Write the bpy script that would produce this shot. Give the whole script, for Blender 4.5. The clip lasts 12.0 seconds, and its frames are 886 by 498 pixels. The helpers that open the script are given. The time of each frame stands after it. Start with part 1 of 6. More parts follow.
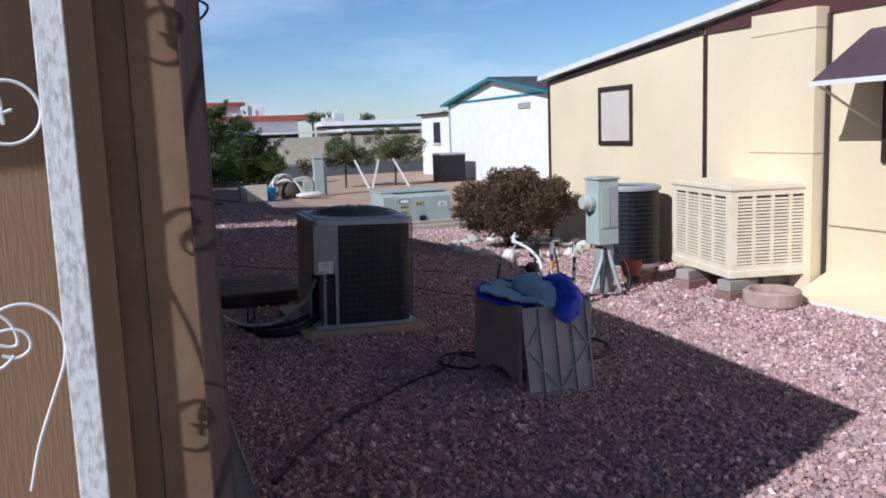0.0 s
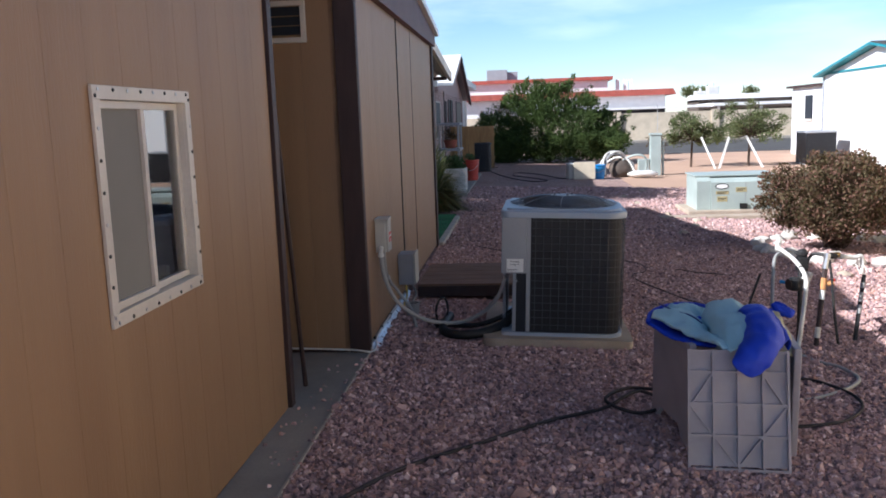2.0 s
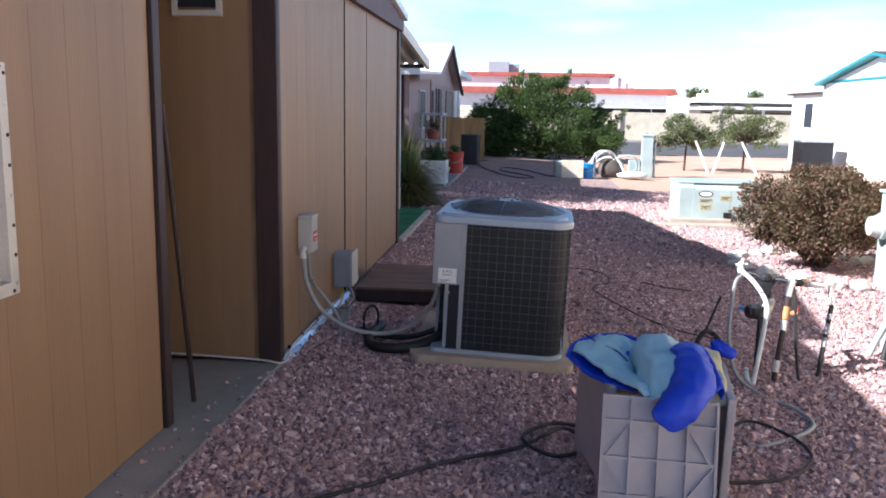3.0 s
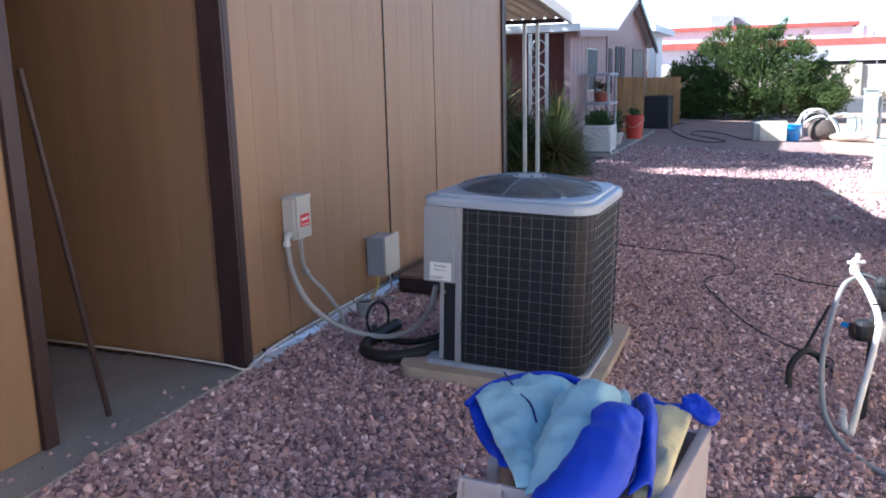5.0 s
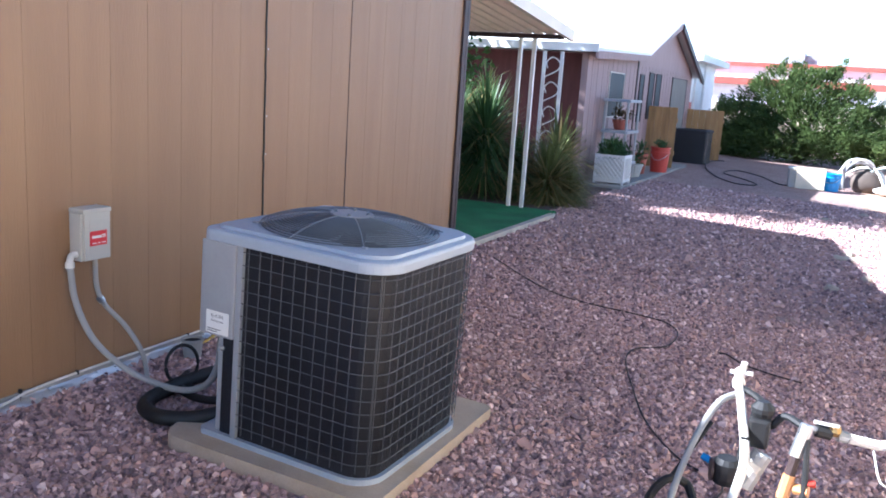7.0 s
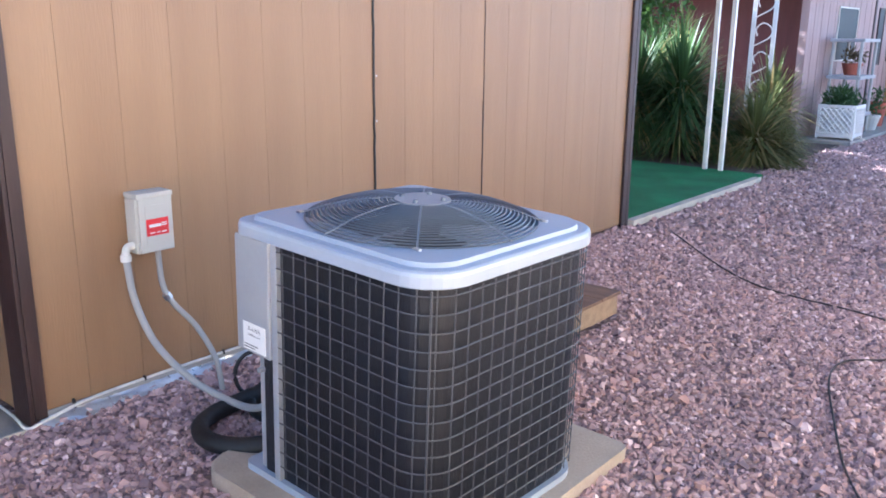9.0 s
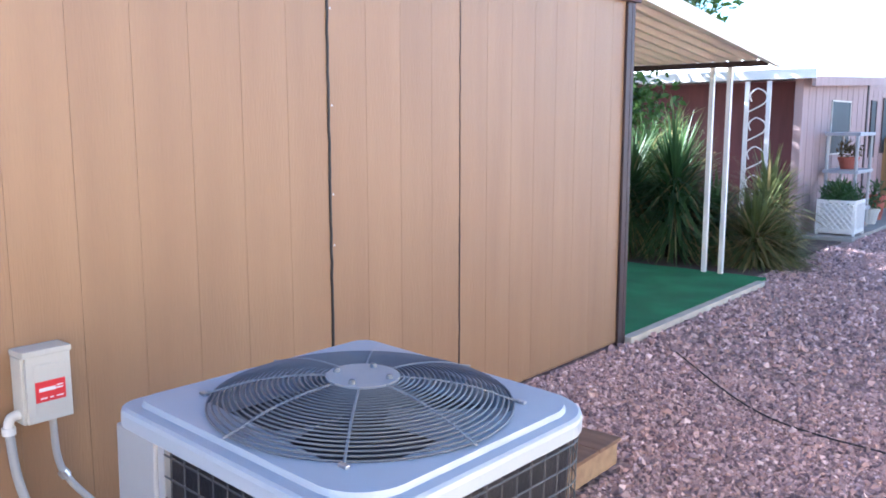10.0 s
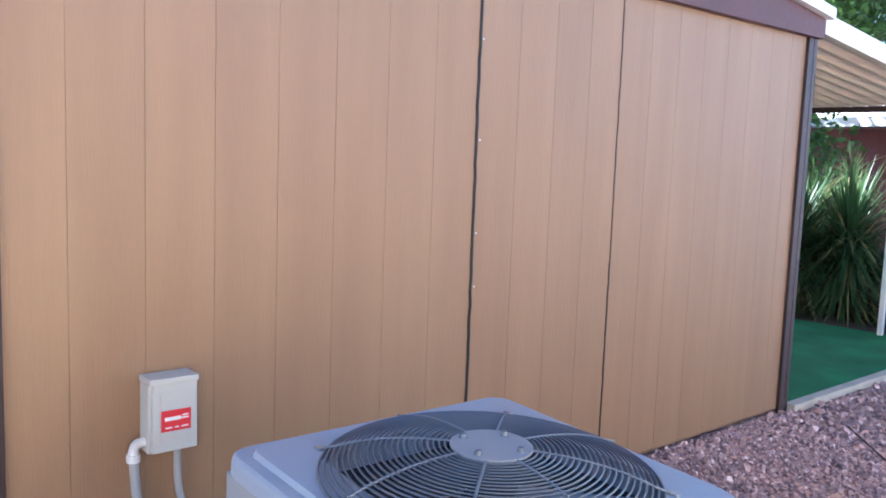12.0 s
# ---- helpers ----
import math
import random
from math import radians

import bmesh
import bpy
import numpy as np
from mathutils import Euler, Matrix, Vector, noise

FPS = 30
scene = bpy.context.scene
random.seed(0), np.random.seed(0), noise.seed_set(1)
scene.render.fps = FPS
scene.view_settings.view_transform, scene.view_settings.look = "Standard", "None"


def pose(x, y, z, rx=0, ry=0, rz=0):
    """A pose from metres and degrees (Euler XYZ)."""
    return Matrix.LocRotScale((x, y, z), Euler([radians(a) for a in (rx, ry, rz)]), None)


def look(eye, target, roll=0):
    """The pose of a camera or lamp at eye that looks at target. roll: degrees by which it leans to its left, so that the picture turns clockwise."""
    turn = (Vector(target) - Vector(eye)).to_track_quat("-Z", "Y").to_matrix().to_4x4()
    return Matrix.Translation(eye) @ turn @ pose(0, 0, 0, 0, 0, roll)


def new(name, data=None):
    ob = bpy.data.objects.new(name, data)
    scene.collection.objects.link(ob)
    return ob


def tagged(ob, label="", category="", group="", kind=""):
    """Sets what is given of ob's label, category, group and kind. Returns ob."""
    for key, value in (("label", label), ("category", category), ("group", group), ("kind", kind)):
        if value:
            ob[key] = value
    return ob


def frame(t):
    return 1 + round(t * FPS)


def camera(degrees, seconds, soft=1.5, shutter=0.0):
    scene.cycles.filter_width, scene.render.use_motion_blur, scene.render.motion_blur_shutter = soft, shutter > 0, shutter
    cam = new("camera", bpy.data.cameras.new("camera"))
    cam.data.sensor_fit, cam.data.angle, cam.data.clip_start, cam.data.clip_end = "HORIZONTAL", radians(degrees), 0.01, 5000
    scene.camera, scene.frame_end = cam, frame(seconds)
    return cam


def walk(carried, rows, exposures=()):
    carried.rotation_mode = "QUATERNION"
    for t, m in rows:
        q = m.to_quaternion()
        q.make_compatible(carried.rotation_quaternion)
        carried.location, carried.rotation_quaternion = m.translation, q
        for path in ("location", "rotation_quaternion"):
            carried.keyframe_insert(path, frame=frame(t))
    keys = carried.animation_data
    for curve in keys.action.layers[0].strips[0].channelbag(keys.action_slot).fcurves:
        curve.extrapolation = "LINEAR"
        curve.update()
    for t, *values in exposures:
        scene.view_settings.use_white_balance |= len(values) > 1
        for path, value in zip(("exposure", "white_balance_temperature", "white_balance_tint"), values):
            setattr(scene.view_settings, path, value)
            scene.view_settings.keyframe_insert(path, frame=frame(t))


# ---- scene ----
cam = camera(56.2, 12.0, soft=1.8)
PATH = [
    (0, (-0.35, -5.624, 1.43), (0.335, -3.766, 1.151), -2.1),
    (0.5, (0.101, -5.523, 1.397), (0.355, -3.559, 1.115), -2.2),
    (1, (0.39, -5.309, 1.392), (0.607, -3.34, 1.121), -1.3),
    (1.5, (0.661, -5.092, 1.397), (0.713, -3.112, 1.114), 0.9),
    (2, (0.966, -4.905, 1.407), (0.773, -2.938, 1.1), -2.0),
    (2.5, (1.126, -4.611, 1.405), (0.909, -2.646, 1.105), -0.3),
    (3, (1.328, -4.367, 1.425), (1.14, -2.404, 1.092), 1.0),
    (3.2, (1.434, -4.288, 1.405), (1.173, -2.329, 1.087), 1.3),
    (4.8, (2.196, -3.302, 1.364), (1.527, -1.46, 0.968), 1.1),
    (5, (2.278, -3.188, 1.367), (1.567, -1.364, 0.958), -1.4),
    (5.5, (2.476, -2.854, 1.35), (1.95, -0.976, 0.906), 1.0),
    (6, (2.643, -2.601, 1.381), (2.009, -0.762, 0.915), -0.9),
    (6.5, (2.81, -2.344, 1.408), (1.958, -0.576, 1.021), -1.4),
    (7, (2.883, -2.025, 1.394), (2.051, -0.248, 1.005), 3.8),
    (7.5, (3.027, -1.846, 1.388), (1.919, -0.242, 0.944), 3.4),
    (7.7, (3.04, -1.776, 1.355), (1.834, -0.238, 0.931), 0.6),
    (9.3, (2.741, -0.969, 1.35), (1.478, 0.494, 0.836), 1.3),
    (9.5, (2.702, -0.873, 1.38), (1.424, 0.587, 0.899), 2.3),
    (10, (2.516, -0.613, 1.442), (1.256, 0.912, 1.146), 0.0),
    (10.5, (2.433, -0.461, 1.473), (1.262, 1.126, 1.142), -1.7),
    (11, (2.467, -0.481, 1.493), (1.085, 0.947, 1.263), 0.8),
    (11.5, (2.417, -0.498, 1.473), (0.864, 0.745, 1.261), 1.4),
    (12, (2.379, -0.459, 1.454), (0.863, 0.827, 1.231), 2.1),
]
walk(cam, [(t, look(e, g, r)) for t, e, g, r in PATH],
     exposures=[(t, e, k, 12) for t, e, k in ((0, 0.02, 5100), (0.5, 0.19, 4950), (1.0, 0.37, 5000), (1.5, 0.61, 5200), (2.0, 0.96, 5400), (2.5, 1.22, 5350), (3.2, 1.63, 5240),
                                              (5.0, 1.98, 5060), (5.5, 2.2, 5080), (6.2, 2.27, 5050), (7.5, 2.48, 5030), (9.5, 3.14, 5030), (10.5, 3.0, 4980), (12, 2.85, 4900))])

# ---------------------------------------------------------------- light
SUN_EL, SUN_DIR = radians(33.9), Vector((0.915, 0.404, 0))      # the light travels towards +x, +y
world = bpy.data.worlds.new("sky")
scene.world = world
world.use_nodes = True
wn, wl = world.node_tree.nodes, world.node_tree.links
wn.clear()
w_out, w_bg, w_sky = wn.new("ShaderNodeOutputWorld"), wn.new("ShaderNodeBackground"), wn.new("ShaderNodeTexSky")
w_sky.sky_type, w_sky.sun_disc = "NISHITA", False
w_sky.sun_elevation, w_sky.sun_rotation = SUN_EL, math.atan2(-SUN_DIR.x, -SUN_DIR.y)
w_sky.air_density, w_sky.dust_density, w_sky.ozone_density = 1.0, 0.1, 3.0
w_map, w_noise, w_ramp, w_mix = (wn.new(k) for k in ("ShaderNodeMapping", "ShaderNodeTexNoise", "ShaderNodeValToRGB", "ShaderNodeMix"))
w_tc = wn.new("ShaderNodeTexCoord")
w_map.inputs["Scale"].default_value = (1.2, 1.2, 5.0)
w_noise.inputs["Scale"].default_value, w_noise.inputs["Detail"].default_value = 2.2, 7
w_ramp.color_ramp.elements[0].position, w_ramp.color_ramp.elements[1].position = 0.46, 0.74
w_mix.data_type = "RGBA"
w_mix.inputs[7].default_value = (9.0, 9.4, 10.0, 1)
w_scale = wn.new("ShaderNodeMath")
w_scale.operation = "MULTIPLY"
w_scale.inputs[1].default_value = 0.75
wl.new(w_tc.outputs["Generated"], w_map.inputs[0])
wl.new(w_map.outputs[0], w_noise.inputs["Vector"])
wl.new(w_noise.outputs["Fac"], w_ramp.inputs[0])
wl.new(w_ramp.outputs[0], w_scale.inputs[0])
wl.new(w_scale.outputs[0], w_mix.inputs[0])
wl.new(w_sky.outputs[0], w_mix.inputs[6])
w_sep, w_grade, w_tone = wn.new("ShaderNodeSeparateXYZ"), wn.new("ShaderNodeMapRange"), wn.new("ShaderNodeVectorMath")
w_grade.interpolation_type = "SMOOTHSTEP"
for k, v in enumerate((0.0, 0.75, 1.65, 0.5)):     # sky scaled up low down, and dimmed overhead to weaken fill in the shade
    w_grade.inputs[1 + k].default_value = v
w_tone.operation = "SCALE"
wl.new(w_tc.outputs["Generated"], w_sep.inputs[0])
wl.new(w_sep.outputs["Z"], w_grade.inputs[0])
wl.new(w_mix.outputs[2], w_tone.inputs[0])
wl.new(w_grade.outputs[0], w_tone.inputs["Scale"])
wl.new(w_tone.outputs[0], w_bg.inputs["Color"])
wl.new(w_bg.outputs[0], w_out.inputs["Surface"])
w_bg.inputs["Strength"].default_value = 0.05

sun = new("sun", bpy.data.lights.new("sun", "SUN"))
sun.data.energy, sun.data.angle, sun.data.color = 5.0, radians(0.55), (1.0, 0.90, 0.77)
to_sun = Vector((-SUN_DIR.x * math.cos(SUN_EL), -SUN_DIR.y * math.cos(SUN_EL), math.sin(SUN_EL)))
sun.matrix_world = Matrix.Translation((0, 0, 30)) @ to_sun.to_track_quat("Z", "Y").to_matrix().to_4x4()


# ---------------------------------------------------------------- materials
def mat(name, col, rough=0.7, metal=0.0, var=0.14, scale=3.0, fine=45.0, bump=0.15, stretch=(1, 1, 1), col2=None,
        spot=0.5, island=0.0, piece=0.0, cells=0.0, dist=0.004):
    """A worn surface: two scales of noise over a base colour, fine relief, and variation from piece to piece."""
    m = bpy.data.materials.new(name)
    m.use_nodes = True
    n, l = m.node_tree.nodes, m.node_tree.links
    b = n["Principled BSDF"]
    geo, mp = n.new("ShaderNodeNewGeometry"), n.new("ShaderNodeMapping")
    mp.inputs["Scale"].default_value = stretch
    l.new(geo.outputs["Position"], mp.inputs[0])
    big, small = n.new("ShaderNodeTexNoise"), n.new("ShaderNodeTexNoise")
    big.inputs["Scale"].default_value, big.inputs["Detail"].default_value = scale, 5
    small.inputs["Scale"].default_value, small.inputs["Detail"].default_value = fine, 4
    l.new(mp.outputs[0], big.inputs["Vector"])
    l.new(mp.outputs[0], small.inputs["Vector"])
    other = col2 or tuple(c * (1 - 2.2 * var) for c in col)
    ramp = n.new("ShaderNodeValToRGB")
    ramp.color_ramp.elements[0].position, ramp.color_ramp.elements[1].position = spot - 0.22, spot + 0.22
    ramp.color_ramp.elements[0].color, ramp.color_ramp.elements[1].color = (*other, 1), (*col, 1)
    l.new(big.outputs["Fac"], ramp.inputs[0])
    add = n.new("ShaderNodeMath")
    add.operation, add.inputs[1].default_value, add.inputs[2].default_value = "MULTIPLY_ADD", 1.6 * var, 1 - 0.8 * var
    l.new(small.outputs["Fac"], add.inputs[0])
    value = add.outputs[0]
    for amount, node, out in ((island, "ShaderNodeNewGeometry", "Random Per Island"), (piece, "ShaderNodeObjectInfo", "Random")):
        if amount:
            src, k = n.new(node), n.new("ShaderNodeMath")
            k.operation, k.inputs[1].default_value, k.inputs[2].default_value = "MULTIPLY_ADD", 2 * amount, 1 - amount
            l.new(src.outputs[out], k.inputs[0])
            mul = n.new("ShaderNodeMath")
            mul.operation = "MULTIPLY"
            l.new(value, mul.inputs[0])
            l.new(k.outputs[0], mul.inputs[1])
            value = mul.outputs[0]
    mix = n.new("ShaderNodeVectorMath")
    mix.operation = "SCALE"
    l.new(ramp.outputs[0], mix.inputs[0])
    l.new(value, mix.inputs["Scale"])
    l.new(mix.outputs[0], b.inputs["Base Color"])
    rr = n.new("ShaderNodeMath")
    rr.operation, rr.inputs[1].default_value, rr.inputs[2].default_value = "MULTIPLY_ADD", 0.25, rough - 0.12
    l.new(small.outputs["Fac"], rr.inputs[0])
    l.new(rr.outputs[0], b.inputs["Roughness"])
    b.inputs["Metallic"].default_value = metal
    height = small.outputs["Fac"]
    if cells:
        vor = n.new("ShaderNodeTexVoronoi")
        vor.inputs["Scale"].default_value = cells
        l.new(geo.outputs["Position"], vor.inputs["Vector"])
        height = vor.outputs["Distance"]
        tint = n.new("ShaderNodeMix")
        tint.data_type, tint.blend_type = "RGBA", "MULTIPLY"
        tint.inputs[0].default_value = 0.45
        sep = n.new("ShaderNodeRGBToBW")
        l.new(vor.outputs["Color"], sep.inputs[0])
        l.new(mix.outputs[0], tint.inputs[6])
        k2 = n.new("ShaderNodeMath")
        k2.operation, k2.inputs[1].default_value, k2.inputs[2].default_value = "MULTIPLY_ADD", 1.6, 0.3
        l.new(sep.outputs[0], k2.inputs[0])
        l.new(k2.outputs[0], tint.inputs[7])
        l.new(tint.outputs[2], b.inputs["Base Color"])
    if bump:
        bp = n.new("ShaderNodeBump")
        bp.inputs["Strength"].default_value, bp.inputs["Distance"].default_value = bump, dist
        l.new(height, bp.inputs["Height"])
        l.new(bp.outputs[0], b.inputs["Normal"])
    return m


def leafy(name, col, col2, rough=0.55):
    m = mat(name, col, rough, var=0.12, scale=2.5, fine=30, bump=0, col2=col2, island=0.45)
    b = m.node_tree.nodes["Principled BSDF"]
    b.inputs["Specular IOR Level"].default_value = 0.2
    tr, ms = m.node_tree.nodes.new("ShaderNodeBsdfTranslucent"), m.node_tree.nodes.new("ShaderNodeMixShader")
    tr.inputs[0].default_value = (*[min(1, c * 1.5) for c in col], 1)
    ms.inputs[0].default_value = 0.25
    l = m.node_tree.links
    l.new(b.outputs[0], ms.inputs[1])
    l.new(tr.outputs[0], ms.inputs[2])
    l.new(ms.outputs[0], m.node_tree.nodes["Material Output"].inputs["Surface"])
    return m


def glass(name, tint=(0.9, 0.95, 0.95), rough=0.02):
    m = bpy.data.materials.new(name)
    m.use_nodes = True
    n, l = m.node_tree.nodes, m.node_tree.links
    n.clear()
    out, g, t, ms, fr = (n.new(k) for k in ("ShaderNodeOutputMaterial", "ShaderNodeBsdfGlossy", "ShaderNodeBsdfTransparent", "ShaderNodeMixShader", "ShaderNodeFresnel"))
    g.inputs["Roughness"].default_value = rough
    t.inputs[0].default_value = (*tint, 1)
    fr.inputs["IOR"].default_value = 3.0
    l.new(fr.outputs[0], ms.inputs[0])
    l.new(t.outputs[0], ms.inputs[1])
    l.new(g.outputs[0], ms.inputs[2])
    l.new(ms.outputs[0], out.inputs[0])
    return m


SIDING = mat("brown_painted_siding", (0.280, 0.170, 0.088), 0.52, var=0.11, scale=1.3, fine=30, bump=0.4, stretch=(6, 6, 0.5), col2=(0.235, 0.137, 0.071), piece=0.025)
GROOVE = mat("groove_paint", (0.25, 0.148, 0.082), 0.8, var=0.2)
TRIM = mat("dark_brown_trim_paint", (0.045, 0.022, 0.02), 0.55, var=0.2, scale=6, stretch=(3, 3, 0.6), bump=0.3)
MAROON = mat("maroon_fascia_paint", (0.10, 0.035, 0.032), 0.6, var=0.15, bump=0.2)
WHITE_TRIM = mat("white_metal_edge", (0.78, 0.77, 0.74), 0.45, var=0.07, bump=0.08)
CONCRETE = mat("concrete", (0.36, 0.33, 0.29), 0.88, var=0.2, scale=4, fine=90, bump=0.5, col2=(0.27, 0.25, 0.22))
TAN_CONC = mat("tan_concrete", (0.47, 0.395, 0.315), 0.88, var=0.2, scale=5, fine=110, bump=0.5, col2=(0.37, 0.30, 0.225))
GROUND = mat("red_gravel_bed", (0.37, 0.265, 0.225), 0.92, var=0.28, scale=1.2, fine=38, bump=1.0, cells=34, col2=(0.30, 0.19, 0.172), dist=0.02)
STONE = mat("red_crushed_stone", (0.53, 0.385, 0.358), 0.9, var=0.2, scale=0.7, fine=60, bump=0.5, col2=(0.45, 0.325, 0.295), island=0.22)


def mixed_stones(m, tones):
    """Gives every loose stone one of several tones."""
    n, l = m.node_tree.nodes, m.node_tree.links
    b = n["Principled BSDF"]
    geo, ramp, mx = n.new("ShaderNodeNewGeometry"), n.new("ShaderNodeValToRGB"), n.new("ShaderNodeMix")
    ramp.color_ramp.interpolation = "CONSTANT"
    while len(ramp.color_ramp.elements) < len(tones):
        ramp.color_ramp.elements.new(0.5)
    for e, (p, c) in zip(ramp.color_ramp.elements, tones):
        e.position, e.color = p, (*c, 1)
    l.new(geo.outputs["Random Per Island"], ramp.inputs[0])
    mx.data_type, mx.blend_type = "RGBA", "MULTIPLY"
    mx.inputs[0].default_value = 1.0
    l.new(b.inputs["Base Color"].links[0].from_socket, mx.inputs[6])
    l.new(ramp.outputs[0], mx.inputs[7])
    l.new(mx.outputs[2], b.inputs["Base Color"])


mixed_stones(STONE, [(0.0, (0.58, 0.54, 0.60)), (0.14, (0.95, 0.9, 0.95)), (0.38, (1.0, 0.88, 0.86)), (0.52, (0.78, 0.72, 0.76)), (0.68, (1.1, 1.06, 1.08)), (0.84, (0.88, 0.76, 0.70)), (0.94, (1.35, 1.42, 1.46))])
ASPHALT = mat("asphalt", (0.085, 0.082, 0.08), 0.9, var=0.2, scale=1.5, fine=50, bump=0.5)
CREAM = mat("cream_house_paint", (0.80, 0.66, 0.43), 0.65, var=0.05, scale=1.0, fine=35, bump=0.25)
WHITE_WALL = mat("white_house_paint", (0.80, 0.80, 0.79), 0.6, var=0.05, bump=0.12)
TEAL = mat("teal_trim_paint", (0.02, 0.22, 0.27), 0.5, var=0.1)
PINK_WALL = mat("dusty_rose_siding", (0.33, 0.232, 0.222), 0.65, var=0.09, scale=2, fine=30, stretch=(5, 5, 0.6), bump=0.3)
# red siding with the porch's shade put into its colour
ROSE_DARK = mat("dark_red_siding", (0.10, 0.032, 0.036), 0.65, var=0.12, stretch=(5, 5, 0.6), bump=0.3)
WHITE_ROOF = mat("white_roof_coating", (0.82, 0.82, 0.80), 0.6, var=0.05, bump=0.15)
BLOCK = mat("tan_block", (0.62, 0.53, 0.40), 0.85, var=0.1, bump=0.3, piece=0.06)
RED_ROOF = mat("red_roof_band", (0.42, 0.10, 0.07), 0.6, var=0.15)
GREY_METAL = mat("grey_painted_steel", (0.33, 0.345, 0.37), 0.42, var=0.06, scale=5, fine=80, bump=0.06)
CAP_METAL = mat("light_grey_painted_steel", (0.37, 0.42, 0.495), 0.34, var=0.05, scale=5, fine=90, bump=0.05)
BLACK_COIL = mat("black_coil_fins", (0.009, 0.011, 0.018), 0.5, var=0.3, fine=180, stretch=(2, 2, 0.2), bump=0.4)
WIRE = mat("dark_coated_wire", (0.065, 0.07, 0.08), 0.38, var=0.1, bump=0)
RIB_WIRE = mat("grey_coated_rib", (0.21, 0.23, 0.26), 0.4, var=0.1, bump=0)
GRILLE = mat("dark_grey_coated_wire", (0.13, 0.145, 0.17), 0.38, var=0.1, bump=0)
STEEL = mat("galvanised_steel", (0.55, 0.56, 0.58), 0.32, metal=0.9, var=0.1, scale=8)
FOIL = mat("silver_foil_tape", (0.72, 0.74, 0.77), 0.3, metal=0.8, var=0.1, fine=28, bump=0.35, dist=0.006)
WORN_EDGE = mat("worn_cream_edge", (0.60, 0.53, 0.42), 0.7, var=0.16, scale=6, fine=60, bump=0.3)
CREAM_JOINT = mat("tan_joint_line", (0.46, 0.36, 0.22), 0.7)
DARK_LOUVRE = mat("dark_louvre_steel", (0.022, 0.024, 0.028), 0.5, var=0.1, bump=0)
PLASTIC_BOX = mat("grey_beige_plastic", (0.50, 0.49, 0.44), 0.5, var=0.05)
CONDUIT = mat("grey_conduit", (0.36, 0.36, 0.35), 0.5, var=0.08, fine=120, bump=0.3)
PVC = mat("white_pvc", (0.74, 0.73, 0.69), 0.45, var=0.14, scale=14, col2=(0.50, 0.48, 0.43), spot=0.4)
DUSTY_RUBBER = mat("dusty_black_rubber", (0.06, 0.048, 0.05), 0.8, var=0.3, fine=90, bump=0.3)
BLACK_RUBBER = mat("black_rubber", (0.014, 0.014, 0.015), 0.6, var=0.25, bump=0.3)
BLUE_CLOTH = mat("royal_blue_cloth", (0.015, 0.055, 0.62), 0.55, var=0.12, fine=220, bump=0.35, scale=9)
BLUE_DARK = mat("navy_blue_piping", (0.008, 0.02, 0.22), 0.6, var=0.15, fine=200, bump=0.3)
CYAN_CLOTH = mat("pale_blue_padding", (0.42, 0.63, 0.69), 0.7, var=0.08, fine=160, bump=0.35, scale=10, col2=(0.36, 0.55, 0.62))
CREAM_FOAM = mat("yellowed_foam", (0.72, 0.66, 0.40), 0.9, var=0.12, fine=80, bump=0.7)
CRATE = mat("faded_grey_plastic", (0.42, 0.38, 0.40), 0.6, var=0.1, scale=5, bump=0.15)
PAPER = mat("white_paper_label", (0.80, 0.80, 0.78), 0.6, var=0.03, bump=0)
INK = mat("black_ink", (0.02, 0.02, 0.02), 0.7, var=0.05, bump=0)
RED_INK = mat("red_sticker", (0.62, 0.03, 0.035), 0.5, var=0.05, bump=0)
YELLOW_INK = mat("faded_yellow_sticker", (0.62, 0.45, 0.10), 0.6, var=0.1, bump=0)
FADED = mat("sunbleached_sticker", (0.52, 0.45, 0.24), 0.7, var=0.18, scale=30, bump=0)
GREEN_TURF = mat("green_turf", (0.026, 0.215, 0.062), 0.95, var=0.2, fine=140, bump=1.0, dist=0.01)
WOOD = mat("weathered_wood", (0.22, 0.13, 0.085), 0.8, var=0.2, fine=40, stretch=(1, 8, 8), bump=0.5, piece=0.12)
WOOD_TAN = mat("raw_yellow_wood", (0.42, 0.25, 0.10), 0.75, var=0.15, fine=35, stretch=(6, 6, 0.8), bump=0.4, piece=0.1)
WOOD_PALE = mat("pale_cut_wood", (0.36, 0.25, 0.15), 0.75, var=0.15, fine=40, stretch=(1, 8, 8), bump=0.4)
TERRACOTTA = mat("terracotta", (0.36, 0.10, 0.06), 0.8, var=0.12)
RED_PLASTIC = mat("red_plastic", (0.50, 0.05, 0.03), 0.4, var=0.06)
CYAN_PLASTIC = mat("bright_blue_plastic", (0.03, 0.27, 0.62), 0.4, var=0.06)
BARK = mat("bark", (0.10, 0.065, 0.045), 0.9, var=0.3, fine=30, stretch=(3, 3, 0.6), bump=0.8, dist=0.01)
JUNIPER = leafy("juniper_needles", (0.082, 0.118, 0.032), (0.035, 0.06, 0.018), 0.75)
BUSH_LEAF = leafy("dry_shrub_leaves", (0.125, 0.09, 0.05), (0.075, 0.065, 0.03))
TREE_LEAF = leafy("dusty_tree_leaves", (0.14, 0.16, 0.07), (0.09, 0.11, 0.045))
YUCCA = leafy("yucca_blades", (0.07, 0.125, 0.045), (0.035, 0.07, 0.027), 0.45)
YUCCA_OLIVE = leafy("olive_yucca_blades", (0.15, 0.17, 0.06), (0.07, 0.09, 0.035), 0.45)
